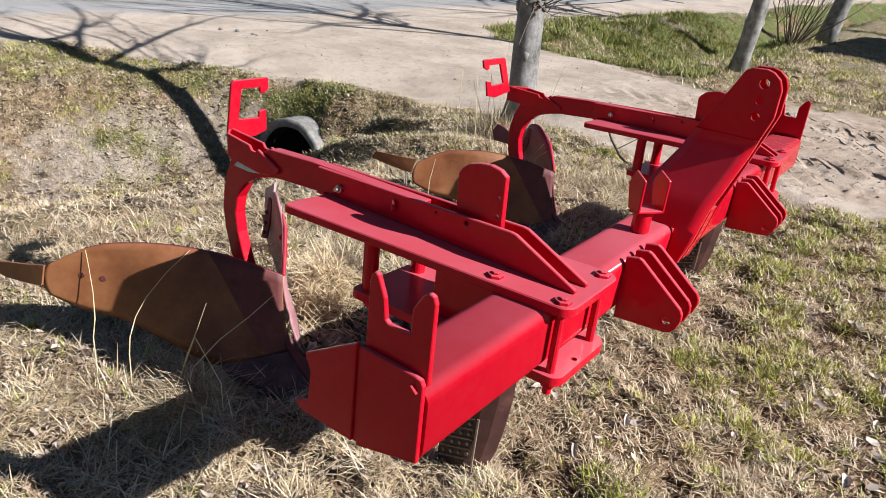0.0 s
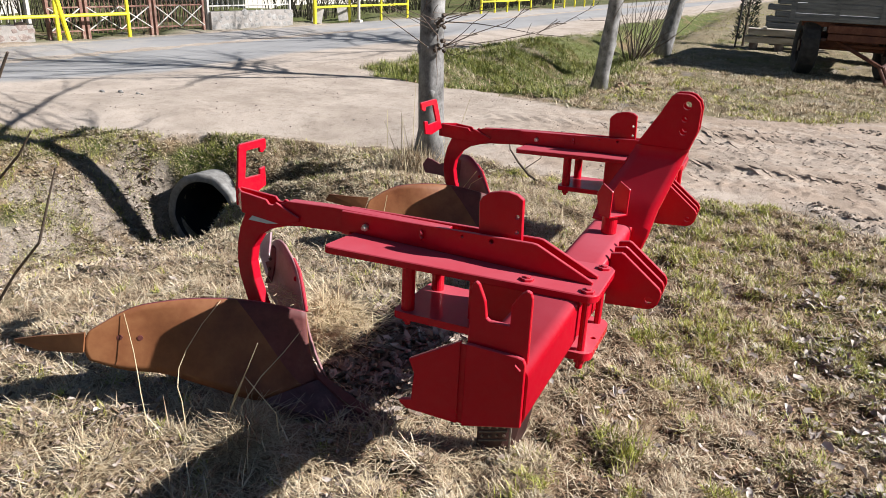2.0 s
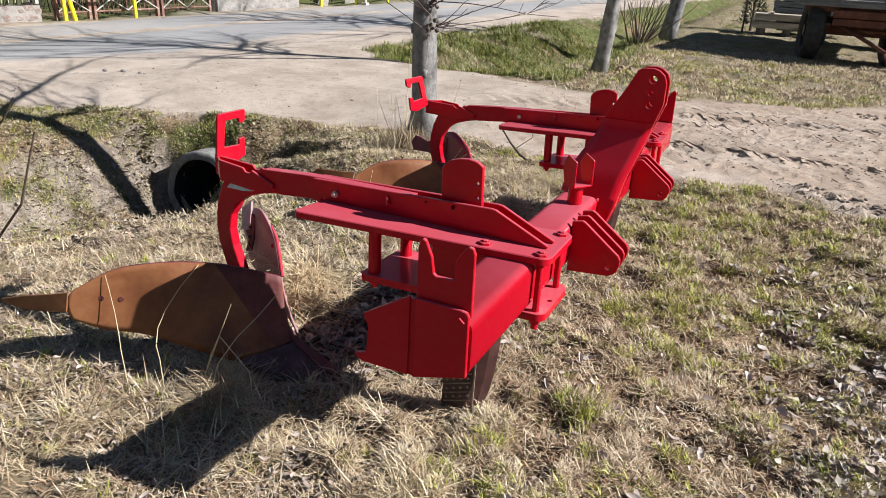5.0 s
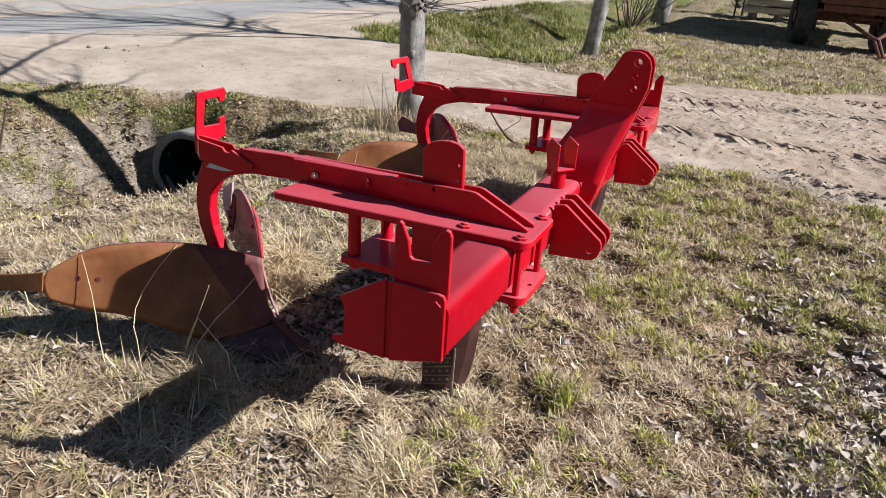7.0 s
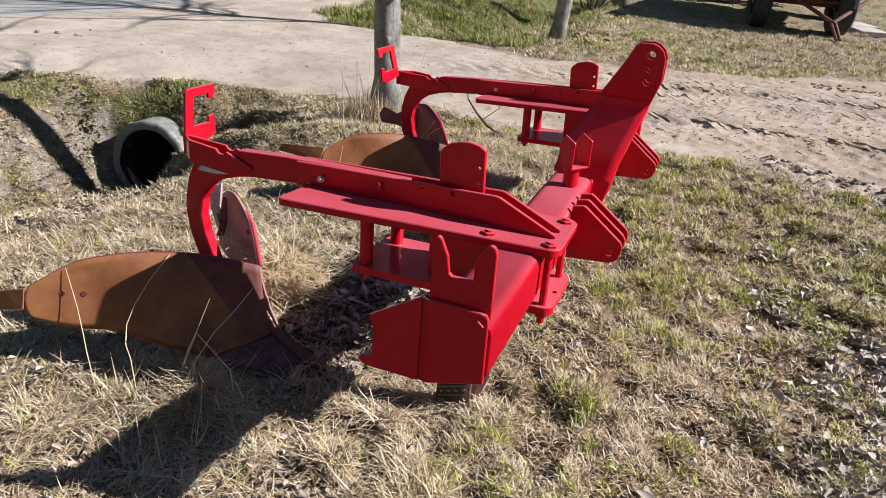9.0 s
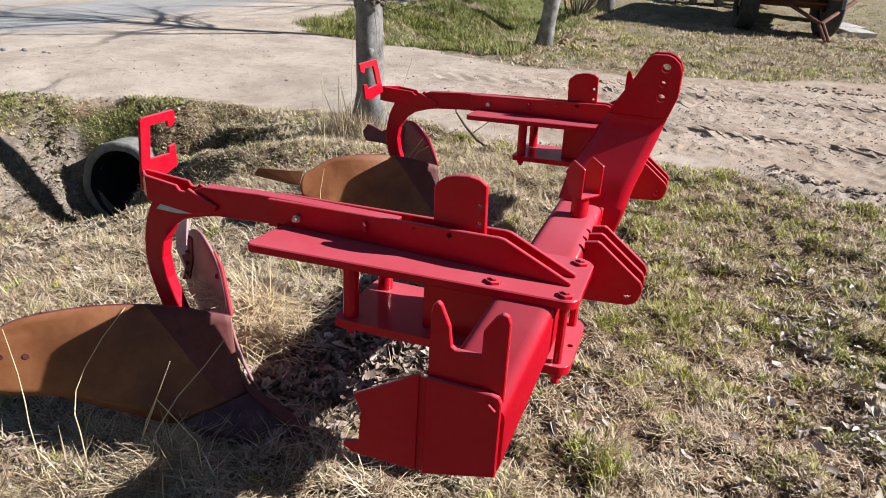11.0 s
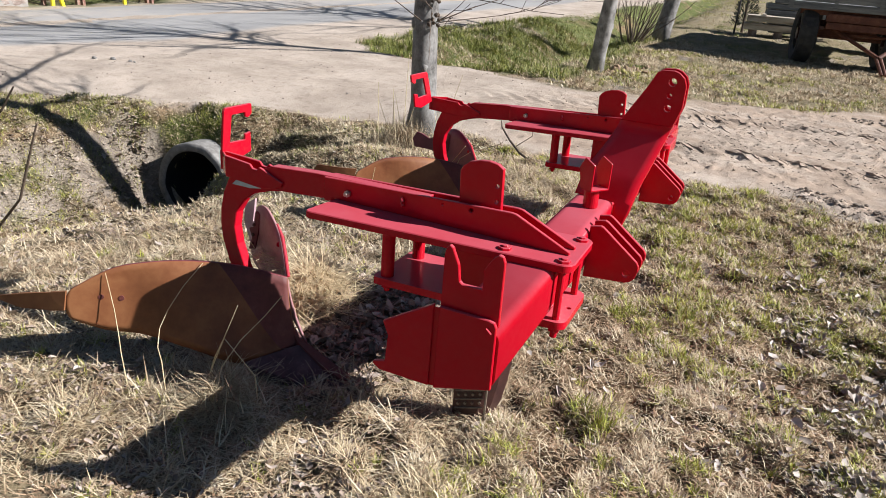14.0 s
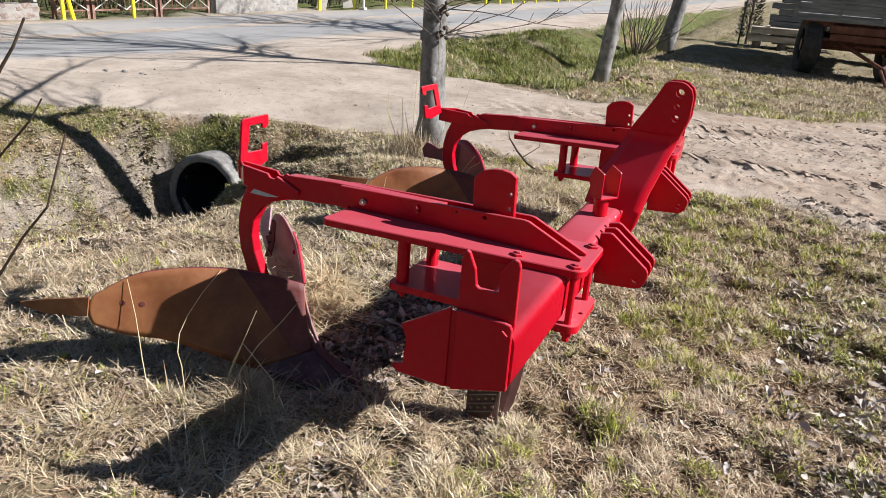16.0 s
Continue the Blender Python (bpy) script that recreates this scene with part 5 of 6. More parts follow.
def conifer():
    """A narrow dark evergreen with its stake."""
    rnd = random.Random(31)
    ob = thing("conifer", Matrix.Translation((-0.72, 20.6, 0)), "narrow dark evergreen shrub beside the timber", "shrub")
    part("trunk", rod((0, 0, -0.1), (0, 0, 2.2), 0.04, 0.01, 7), TWIG, ob)
    bm = bmesh.new()
    for _ in range(2600):
        z = rnd.uniform(0.15, 2.4)
        w = 0.34 * (1 - z / 3.2) * math.sqrt(rnd.random())
        a = rnd.uniform(0, math.tau)
        p = Vector((w * math.cos(a), w * math.sin(a), z))
        d = Vector((math.cos(a), math.sin(a), rnd.uniform(0.2, 1.2))).normalized() * rnd.uniform(0.06, 0.13)
        s = d.cross(Vector((rnd.uniform(-1, 1), rnd.uniform(-1, 1), rnd.uniform(-1, 1)))).normalized() * 0.012
        bm.faces.new([bm.verts.new(q) for q in (p - s, p + s, p + d)])
    part("crown", bm, EVERGREEN, ob, "dense dark green sprays")
    ob = thing("stake", Matrix.Translation((-0.88, 19.7, 0)), "thin dark upright stake", "stake")
    part("rod", rod((0, 0, -0.1), (0.03, 0, 2.3), 0.022, sides=8), TYRE, ob)


EVERGREEN = island("dark_evergreen", [(0.0, (0.006, 0.012, 0.006)), (0.6, (0.018, 0.032, 0.014)), (1.0, (0.05, 0.07, 0.03))], 0.7)
conifer()


def slabs():
    for x, y, z, a in ((2.52, 15.35, 0.06, 10), (2.48, 16.25, 0.06, 14)):
        ob = thing("paving_slab", Matrix.Translation((x, y, z)) @ pose(0, 0, 0, 0, 0, a), "pale grey slab lying on the grass", "slab", "loose slabs")
        part("block", box((-0.24, -0.42, -0.06), (0.24, 0.42, 0.03), 0.008), PICKET, ob)


slabs()

# ---- grass, leaves, litter ----
def place_all(n, x0, x1, y0, y1, seed, keep):
    r = np.random.RandomState(seed)
    x, y = r.uniform(x0, x1, n), r.uniform(y0, y1, n)
    k = r.rand(n) < keep(x, y)
    k &= ~((np.hypot(x - PIPE[0], height(x, y) - PIPE[2]) < 0.42) & (y > PIPE[1] - 0.02))
    return x[k], y[k], r


def blades(name, x, y, r, long, wide, flat, material, label, category, heap=None):
    """Thin bent blades, each of five corners; flat: how far they lie down, 0 to 1."""
    n = len(x)
    z = height(x, y)
    if heap is not None:
        hx, hy, hr, hh = heap
        z = z + r.rand(n) * hh * np.exp(-((x - hx) ** 2 + (y - hy) ** 2) / hr ** 2)
    a = r.uniform(0, math.tau, n)
    ln = r.uniform(long[0], long[1], n)
    w = r.uniform(wide[0], wide[1], n) * 0.5
    tilt = np.clip(flat + r.normal(0, 0.22, n), 0.02, 0.98) * (math.pi / 2)
    bend = r.uniform(-0.1, 0.7, n)
    out = np.stack([np.cos(a), np.sin(a)], -1)
    sd = np.stack([-np.sin(a), np.cos(a)], -1) * w[:, None]
    base = np.stack([x, y, z - 0.004 + 0.012 * r.rand(n)], -1)
    t2 = np.clip(tilt + bend, 0, 1.62)
    m = base.copy()
    m[:, :2] += out * (np.sin(tilt) * ln * 0.5)[:, None]
    m[:, 2] += np.cos(tilt) * ln * 0.5
    e = m.copy()
    e[:, :2] += out * (np.sin(t2) * ln * 0.5)[:, None]
    e[:, 2] += np.cos(t2) * ln * 0.5
    e[:, 2] = np.maximum(e[:, 2], z + 0.003)
    V = np.empty((n, 5, 3))
    V[:, 0], V[:, 1], V[:, 2], V[:, 3], V[:, 4] = base, base, m, m, e
    V[:, 0, :2] -= sd
    V[:, 1, :2] += sd
    V[:, 2, :2] += sd * 0.85
    V[:, 3, :2] -= sd * 0.85
    i = np.arange(n)[:, None] * 5
    loops = np.concatenate([i + [0, 1, 2, 3], i + [3, 2, 4]], 1).ravel()
    starts = (np.arange(n)[:, None] * 7 + [0, 4]).ravel()
    me = bpy.data.meshes.new(name)
    me.vertices.add(n * 5)
    me.vertices.foreach_set("co", V.ravel())
    me.loops.add(len(loops))
    me.loops.foreach_set("vertex_index", loops)
    me.polygons.add(n * 2)
    me.polygons.foreach_set("loop_start", starts)
    me.update()
    return tagged(finish(new(name, me), material), label, category, kind="stuff")


def dry(x, y):
    d = 1 - sandy(x, y) * 1.2
    d *= 1 - 0.75 * bare(x, y)
    west = smooth(-0.6, -1.4, x) * 0.45
    n = smooth(0.30, 0.75, vnoise(x, y, 0.22, 51) * 0.6 + vnoise(x, y, 0.07, 53) * 0.4)
    return np.clip(d * (0.12 + 0.88 * n + west), 0, 1)


def fresh(x, y):
    return np.clip(greenness(x, y) * (1 - sandy(x, y)) * (1 - 0.7 * bare(x, y)), 0, 1)


def tufts(count, x0, x1, y0, y1, seed, keep, per, spread):
    """Places gathered in clumps."""
    x, y, r = place_all(count, x0, x1, y0, y1, seed, keep)
    n = r.randint(per[0], per[1], len(x))
    s = np.repeat(r.uniform(spread[0], spread[1], len(x)), n)
    x, y = np.repeat(x, n), np.repeat(y, n)
    return x + r.normal(0, 1, len(x)) * s, y + r.normal(0, 1, len(x)) * s, r


def clumped(x, y):
    """Where grass stands in clumps, with bare brown gaps between."""
    hum = vnoise(x, y, 0.085, 34) * 0.65 + vnoise(x, y, 0.19, 35) * 0.35
    return smooth(0.42, 0.60, hum * 0.55 + vnoise(x, y, 0.05, 55) * 0.20 + vnoise(x, y, 0.5, 56) * 0.25)


def near_green(x, y):
    k = np.clip(fresh(x, y) + (0.13 + 0.87 * smooth(-1.1, -0.2, x)) * smooth(0.34, 0.56, vnoise(x, y, 0.10, 23) * 0.55 + vnoise(x, y, 0.26, 27) * 0.45), 0, 1)
    return np.clip(0.03 + k, 0, 1) * clumped(x, y) * (1 - sandy(x, y)) * (1 - 0.85 * bare(x, y)) * (1 - 0.95 * hollow(x, y))


def hollow(x, y):
    """The leaf-filled hollow between the share and the beam."""
    return np.exp(-(((x + 1.36) / 0.34) ** 2 + ((y - 1.90) / 0.42) ** 2) ** 2)


def cover(x, y):
    rim = smooth(0.1, 0.7, y) * smooth(1.6, 1.1, x) * smooth(-3.5, -3.0, x)
    return (1 - sandy(x, y)) * (1 - 0.55 * bare(x, y)) * rim * (1 - 0.93 * hollow(x, y))


x, y, r = place_all(195000, -0.95, 1.35, 0.75, 4.9, 61, lambda x, y: cover(x, y) * (0.26 + 0.74 * clumped(x, y)) * smooth(3.4, 1.6, y) ** 0.7)
blades("dry_grass", x, y, r, (0.018, 0.062), (0.0018, 0.0044), 0.74, STRAW, "short dead straw-coloured grass", "grass")
x, y, r = place_all(130000, -3.4, -0.6, 0.25, 4.7, 60, lambda x, y: cover(x, y) * (0.35 + 0.65 * clumped(x, y)) * (0.45 + 0.55 * dry(x, y)))
blades("dry_grass", x, y, r, (0.022, 0.085), (0.0016, 0.0042), 0.86, STRAW, "short matted straw-coloured grass", "grass")
x, y, r = place_all(26000, -3.0, -0.8, 0.3, 1.75, 58, lambda x, y: cover(x, y) * smooth(0.30, 0.55, vnoise(x, y, 0.16, 57)))
blades("dry_grass", x, y, r, (0.025, 0.075), (0.0020, 0.0042), 0.90, STRAW_PALE, "bleached straw lying flat over the meadow", "grass")
x, y, r = place_all(85000, -3.4, 1.5, 0.4, 5.0, 69, lambda x, y: cover(x, y) * (1 - 0.5 * clumped(x, y)))
blades("plant_litter", x, y, r, (0.014, 0.050), (0.0024, 0.0064), 0.82, LITTER, "broken brown bits of dead plants on the soil", "litter")
x, y, r = place_all(24000, -3.4, -0.5, 0.4, 4.4, 57, lambda x, y: cover(x, y) * smooth(0.38, 0.62, vnoise(x, y, 0.10, 28) * 0.6 + vnoise(x, y, 0.3, 29) * 0.4))
blades("dry_grass", x, y, r, (0.02, 0.06), (0.0016, 0.0040), 0.85, LITTER, "rotted brown grass under the straw", "grass")
x, y, r = tufts(2600, -2.2, 1.5, 0.7, 4.8, 68, lambda x, y: cover(x, y) * clumped(x, y), (12, 26), (0.006, 0.020))
blades("dry_grass", x, y, r, (0.022, 0.062), (0.0018, 0.0042), 0.58, STRAW, "small tufts of standing dead grass", "grass")
x, y, r = tufts(2100, -3.2, -0.5, 0.6, 4.6, 62, lambda x, y: dry(x, y) * smooth(-0.5, -1.3, x) * (1 - hollow(x, y)), (10, 30), (0.012, 0.04))
blades("dry_grass", x, y, r, (0.06, 0.17), (0.0020, 0.0044), 0.86, STRAW, "longer matted dead grass", "grass")
x, y, r = tufts(12000, -3.2, 1.5, 0.5, 5.0, 63, near_green, (10, 30), (0.005, 0.020))
blades("green_grass", x, y, r, (0.020, 0.062), (0.0020, 0.0044), 0.50, GREEN, "tufts of short fresh green grass", "grass")


x, y, r = place_all(60000, -1.2, 1.7, 2.3, 5.0, 58, lambda x, y: cover(x, y) * smooth(2.3, 3.0, y) * (0.2 + 0.8 * clumped(x, y)))
blades("dry_grass", x, y, r, (0.02, 0.05), (0.003, 0.006), 0.70, STRAW, "dead grass towards the track", "grass")
x, y, r = tufts(1900, -1.2, 1.7, 2.3, 5.0, 59, near_green, (8, 20), (0.012, 0.035))
blades("green_grass", x, y, r, (0.02, 0.05), (0.003, 0.006), 0.55, GREEN, "fresh grass towards the track", "grass")


def on_bank(x, y):
    return (1 - sandy(x, y)) * smooth(2.6, 3.6, np.hypot(x + 0.2, y))


x, y, r = place_all(190000, -8.0, 3.0, 0.3, 5.6, 64, lambda x, y: on_bank(x, y) * (0.25 + 0.75 * dry(x, y)) * (1 - 0.45 * bare(x, y)))
blades("dry_grass", x, y, r, (0.02, 0.075), (0.003, 0.006), 0.74, STRAW, "dead grass on the ditch bank", "grass")
x, y, r = place_all(30000, -4.5, -2.3, 4.2, 5.35, 106, lambda x, y: 1 - sandy(x, y))
blades("dry_grass", x, y, r, (0.025, 0.07), (0.003, 0.006), 0.72, STRAW, "dry grass of the bank beside the tree", "grass")
x, y, r = tufts(900, -7.2, -2.4, 4.1, 5.3, 107, lambda x, y: (1 - sandy(x, y)) * smooth(0.40, 0.62, vnoise(x, y, 0.3, 45)), (10, 24), (0.012, 0.04))
blades("green_grass", x, y, r, (0.03, 0.08), (0.003, 0.006), 0.5, DEEP_GREEN, "green tufts along the brow of the ditch", "grass")
x, y, r = tufts(6500, -8.0, 3.0, 3.0, 5.6, 67, lambda x, y: np.clip(0.12 + fresh(x, y), 0, 1) * on_bank(x, y) * (1 - 0.7 * bare(x, y)), (6, 16), (0.02, 0.06))
blades("green_grass", x, y, r, (0.02, 0.07), (0.003, 0.006), 0.55, GREEN, "fresh green grass on the ditch bank", "grass")
x, y, r = tufts(9000, -7.0, 4.0, 8.2, 24.0, 65, lambda x, y: np.clip(0.06 + 0.2 * smooth(0.45, 0.7, vnoise(x, y, 0.8, 37)) + fresh(x, y), 0, 1) * (1 - sandy(x, y)), (8, 22), (0.03, 0.10))
blades("green_grass", x, y, r, (0.03, 0.09), (0.003, 0.008), 0.55, DEEP_GREEN, "fresh green grass on the verge", "grass")
x, y, r = place_all(110000, -6.5, 5.0, 8.2, 22.0, 66, dry)
blades("dry_grass", x, y, r, (0.02, 0.06), (0.003, 0.008), 0.82, STRAW, "dead grass on the verge", "grass")


def verge(x, y):
    lump = smooth(0.36, 0.58, vnoise(x, y, 0.28, 48) * 0.55 + vnoise(x, y, 0.9, 49) * 0.45)
    return smooth(-2.0, -2.6, x) * (1 - sandy(x, y)) * (0.08 + 0.92 * lump)


x, y, r = tufts(6400, -6.3, -2.2, 8.9, 17.0, 115, verge, (10, 24), (0.02, 0.06))
blades("green_grass", x, y, r, (0.06, 0.17), (0.005, 0.010), 0.55, DEEP_GREEN, "shaggy green grass of the roadside ditch", "grass")
x, y, r = tufts(2600, -6.3, -2.2, 8.9, 17.0, 116, lambda x, y: 0.9 - verge(x, y) * 0.8 - sandy(x, y), (8, 20), (0.02, 0.07))
blades("dry_grass", x, y, r, (0.06, 0.16), (0.005, 0.011), 0.72, STRAW, "shaggy dead grass of the roadside ditch", "grass")
x, y, r = place_all(9000, -5.2, -3.2, 9.0, 14.0, 117, lambda x, y: np.exp(-((x + 4.2 - 0.10 * (y - 11)) / 0.45) ** 2) * smooth(0.45, 0.7, vnoise(x, y, 0.4, 50)))
blades("plant_litter", x, y, r, (0.04, 0.11), (0.008, 0.016), 0.85, LITTER, "brown litter down the side of the roadside ditch", "litter")


def lawn(x, y):
    lump = smooth(0.40, 0.62, vnoise(x, y, 0.22, 40) * 0.6 + vnoise(x, y, 0.7, 41) * 0.4)
    return smooth(-3.2, -2.4, x) * (1 - sandy(x, y)) * (0.10 + 0.90 * lump)


x, y, r = tufts(15000, -2.8, 4.6, 8.4, 15.0, 103, lawn, (6, 16), (0.015, 0.05))
blades("dry_grass", x, y, r, (0.04, 0.10), (0.005, 0.011), 0.70, STRAW, "dry lumpy grass of the lawn past the track", "grass")
x, y, r = tufts(5200, -2.8, 4.6, 8.4, 13.5, 104, lambda x, y: lawn(x, y) * smooth(0.42, 0.62, vnoise(x, y, 0.5, 42)), (8, 18), (0.015, 0.05))
blades("green_grass", x, y, r, (0.03, 0.09), (0.005, 0.010), 0.55, GREEN, "green lumps in the lawn past the track", "grass")
x, y, r = place_all(12000, -2.8, 4.6, 8.4, 15.0, 105, lambda x, y: (1 - sandy(x, y)) * smooth(0.5, 0.75, vnoise(x, y, 0.18, 43)))
blades("plant_litter", x, y, r, (0.03, 0.08), (0.006, 0.013), 0.85, LITTER, "brown litter in the lawn past the track", "litter")


x, y, r = place_all(30000, -7.0, 6.0, 21.0, 46.0, 92, lambda x, y: (1 - sandy(x, y)) * smooth(0.3, 0.6, vnoise(x, y, 1.1, 93)))
blades("dry_grass", x, y, r, (0.04, 0.10), (0.007, 0.014), 0.60, STRAW, "dead grass on the far verge", "grass")
x, y, r = place_all(16000, -7.0, 2.0, 21.0, 46.0, 94, lambda x, y: (1 - sandy(x, y)) * smooth(0.45, 0.7, vnoise(x, y, 1.4, 95)))
blades("green_grass", x, y, r, (0.04, 0.10), (0.007, 0.014), 0.50, GREEN, "fresh grass on the far verge", "grass")


x, y, r = place_all(62000, -7.4, -3.8, 1.6, 4.8, 96, lambda x, y: (1 - sandy(x, y)) * (0.35 + 0.65 * smooth(0.35, 0.6, vnoise(x, y, 0.2, 97))))
blades("dry_grass", x, y, r, (0.015, 0.06), (0.002, 0.005), 0.75, STRAW, "thin dead grass on the ditch slope", "grass")
x, y, r = tufts(2600, -7.4, -3.8, 1.6, 4.9, 98, lambda x, y: (1 - sandy(x, y)) * smooth(0.5, 0.7, vnoise(x, y, 0.35, 99)), (8, 20), (0.01, 0.035))
blades("green_grass", x, y, r, (0.02, 0.06), (0.002, 0.005), 0.55, GREEN, "thin green grass on the ditch slope", "grass")


def surround(x, y):
    """All round the camera, thinning outwards."""
    return smooth(0.9, -0.6, y + 0.3 * vnoise(x, y, 0.5, 36)) * smooth(9, 4, np.hypot(x, y + 1)) * (0.3 + 0.7 * dry(x, y)) + smooth(1.2, 2.0, x) * smooth(5.0, 4.0, y) * smooth(7, 3, x) * 0.5


x, y, r = place_all(48000, -8.0, 7.0, -8.0, 5.0, 100, surround)
blades("dry_grass", x, y, r, (0.03, 0.09), (0.004, 0.008), 0.80, STRAW, "dead grass of the wider meadow", "grass")
x, y, r = tufts(5000, -8.0, 7.0, -8.0, 5.0, 101, lambda x, y: surround(x, y) * smooth(0.4, 0.65, vnoise(x, y, 0.6, 102)), (6, 14), (0.02, 0.06))
blades("green_grass", x, y, r, (0.03, 0.07), (0.004, 0.008), 0.55, GREEN, "fresh grass of the wider meadow", "grass")


def leaves(name, x, y, r, size, material, label):
    """Crumpled dead leaves, each a ragged fan of eight corners round a middle."""
    n, k = len(x), 8
    z = height(x, y)
    s = r.uniform(size[0], size[1], n)
    a = r.uniform(0, math.tau, n)[:, None]
    ang = np.arange(k)[None, :] * math.tau / k + r.uniform(-0.12, 0.12, (n, k))
    rad = s[:, None] * r.uniform(0.62, 1.15, (n, k))
    px = rad * np.cos(ang) * 1.30
    py = rad * np.sin(ang) * (0.75 + 0.25 * np.abs(np.sin(ang))) * r.uniform(0.45, 0.80, n)[:, None]
    fold, curl = r.uniform(0.1, 1.1, n)[:, None], r.uniform(-0.35, 0.7, n)[:, None]
    pz = np.abs(py) * fold + curl * px ** 2 / s[:, None] + px * r.uniform(-0.5, 0.5, n)[:, None] + py * r.uniform(-0.4, 0.4, n)[:, None]
    pz = pz - pz.min(axis=1, keepdims=True) * 0.7
    c, q = np.cos(a), np.sin(a)
    V = np.empty((n, k + 1, 3))
    V[:, :k, 0], V[:, :k, 1] = x[:, None] + c * px - q * py, y[:, None] + q * px + c * py
    V[:, :k, 2] = z[:, None] + 0.010 + np.maximum(pz, -0.004) + 0.010 * r.rand(n)[:, None]
    V[:, k, 0], V[:, k, 1], V[:, k, 2] = x, y, V[:, :k, 2].min(axis=1) + 0.001
    i = np.arange(n)[:, None, None] * (k + 1)
    m = np.arange(k)
    tri = np.stack([m, (m + 1) % k, np.full(k, k)], -1)[None]
    loops = (i + tri).ravel()
    me = bpy.data.meshes.new(name)
    me.vertices.add(n * (k + 1))
    me.vertices.foreach_set("co", V.ravel())
    me.loops.add(len(loops))
    me.loops.foreach_set("vertex_index", loops)
    me.polygons.add(n * k)
    me.polygons.foreach_set("loop_start", np.arange(n * k) * 3)
    me.update()
    return tagged(finish(new(name, me), material), label, "leaves", kind="stuff")


def littered(x, y):
    hollow = np.exp(-(((x + 1.45) / 0.26) ** 2 + ((y - 1.88) / 0.26) ** 2)) * 1.2
    return np.clip((0.06 + 0.16 * vnoise(x, y, 0.3, 71) + hollow + 0.4 * streaks(x, y)) * (1 - sandy(x, y)), 0, 1)


x, y, r = place_all(26000, -4.0, 1.8, 0.0, 5.2, 81, littered)
leaves("fallen_leaves", x, y, r, (0.006, 0.016), LEAF, "scattered curled brown dead leaves")
x, y, r = place_all(12000, -0.9, 1.6, 0.6, 4.0, 82, lambda x, y: np.clip(0.012 + 0.05 * smooth(0.0, 0.8, x) + 0.26 * streaks(x, y), 0, 1) * (1 - sandy(x, y)))
leaves("fallen_leaves", x, y, r, (0.010, 0.026), PALE_LEAF, "larger curled grey-brown dead leaves in drifts")
x, y, r = place_all(38000, -7.6, -2.0, 2.6, 5.4, 86, lambda x, y: on_bank(x, y) * (0.25 + 0.75 * smooth(0.35, 0.7, vnoise(x, y, 0.3, 88))) * (1 - 0.75 * bare(x, y)))
leaves("leaf_mould", x, y, r, (0.005, 0.014), BANK_LEAF, "crumbled leaves and moss on the ditch bank")
x, y, r = place_all(5000, -7.2, -3.2, 2.0, 4.6, 89, lambda x, y: on_bank(x, y) * smooth(0.30, 0.75, vnoise(x, y, 0.35, 90)))
leaves("fallen_leaves", x, y, r, (0.008, 0.020), LEAF, "curled brown and pale leaves on the earth of the ditch")
x, y, r = place_all(1500, -6.0, -5.0, 4.0, 5.0, 108, lambda x, y: np.exp(-((x + 5.50 + (y - 4.5)) / 0.20) ** 2) * smooth(4.75, 4.55, y))
leaves("fallen_leaves", x, y, r, (0.014, 0.034), LEAF, "brown leaves gathered under the brow of the ditch")
x, y, r = place_all(1500, -4.6, -2.6, 4.3, 5.2, 109, lambda x, y: (1 - sandy(x, y)) * smooth(-2.9, -3.6, x))
leaves("fallen_leaves", x, y, r, (0.009, 0.022), BANK_LEAF, "dead leaves in the grass between tree and pipe")
x, y, r = place_all(8000, -3.2, -0.8, 0.5, 3.4, 110, lambda x, y: (1 - sandy(x, y)) * smooth(0.35, 0.65, vnoise(x, y, 0.25, 47)))
leaves("fallen_leaves", x, y, r, (0.006, 0.015), LEAF, "crumbs of dead leaves among the straw")


def clods(count, ends, spread, size, seed, material, label):
    """Broken lumps of earth strewn along a line."""
    r = np.random.RandomState(seed)
    f = r.rand(count)
    x = ends[0][0] + (ends[1][0] - ends[0][0]) * f + r.normal(0, spread, count)
    y = ends[0][1] + (ends[1][1] - ends[0][1]) * f + r.normal(0, spread, count)
    z = height(x, y)
    bm = bmesh.new()
    bmesh.ops.create_icosphere(bm, subdivisions=1, radius=1)
    vs = np.array([v.co[:] for v in bm.verts])
    fs = np.array([[v.index for v in q.verts] for q in bm.faces])
    bm.free()
    s = size[0] + (size[1] - size[0]) * r.rand(count) ** 2.5
    V = vs[None] * r.uniform(0.65, 1.25, (count, len(vs), 1)) * s[:, None, None] * np.stack([np.ones(count), np.ones(count), np.full(count, 0.7)], -1)[:, None]
    V += np.stack([x, y, z + s * 0.25], -1)[:, None]
    F = (fs[None] + (np.arange(count) * len(vs))[:, None, None]).reshape(-1, 3)
    me = bpy.data.meshes.new("clods")
    me.from_pydata(V.reshape(-1, 3).tolist(), [], F.tolist())
    tagged(finish(new("clods", me), material), label, "clods", kind="stuff")


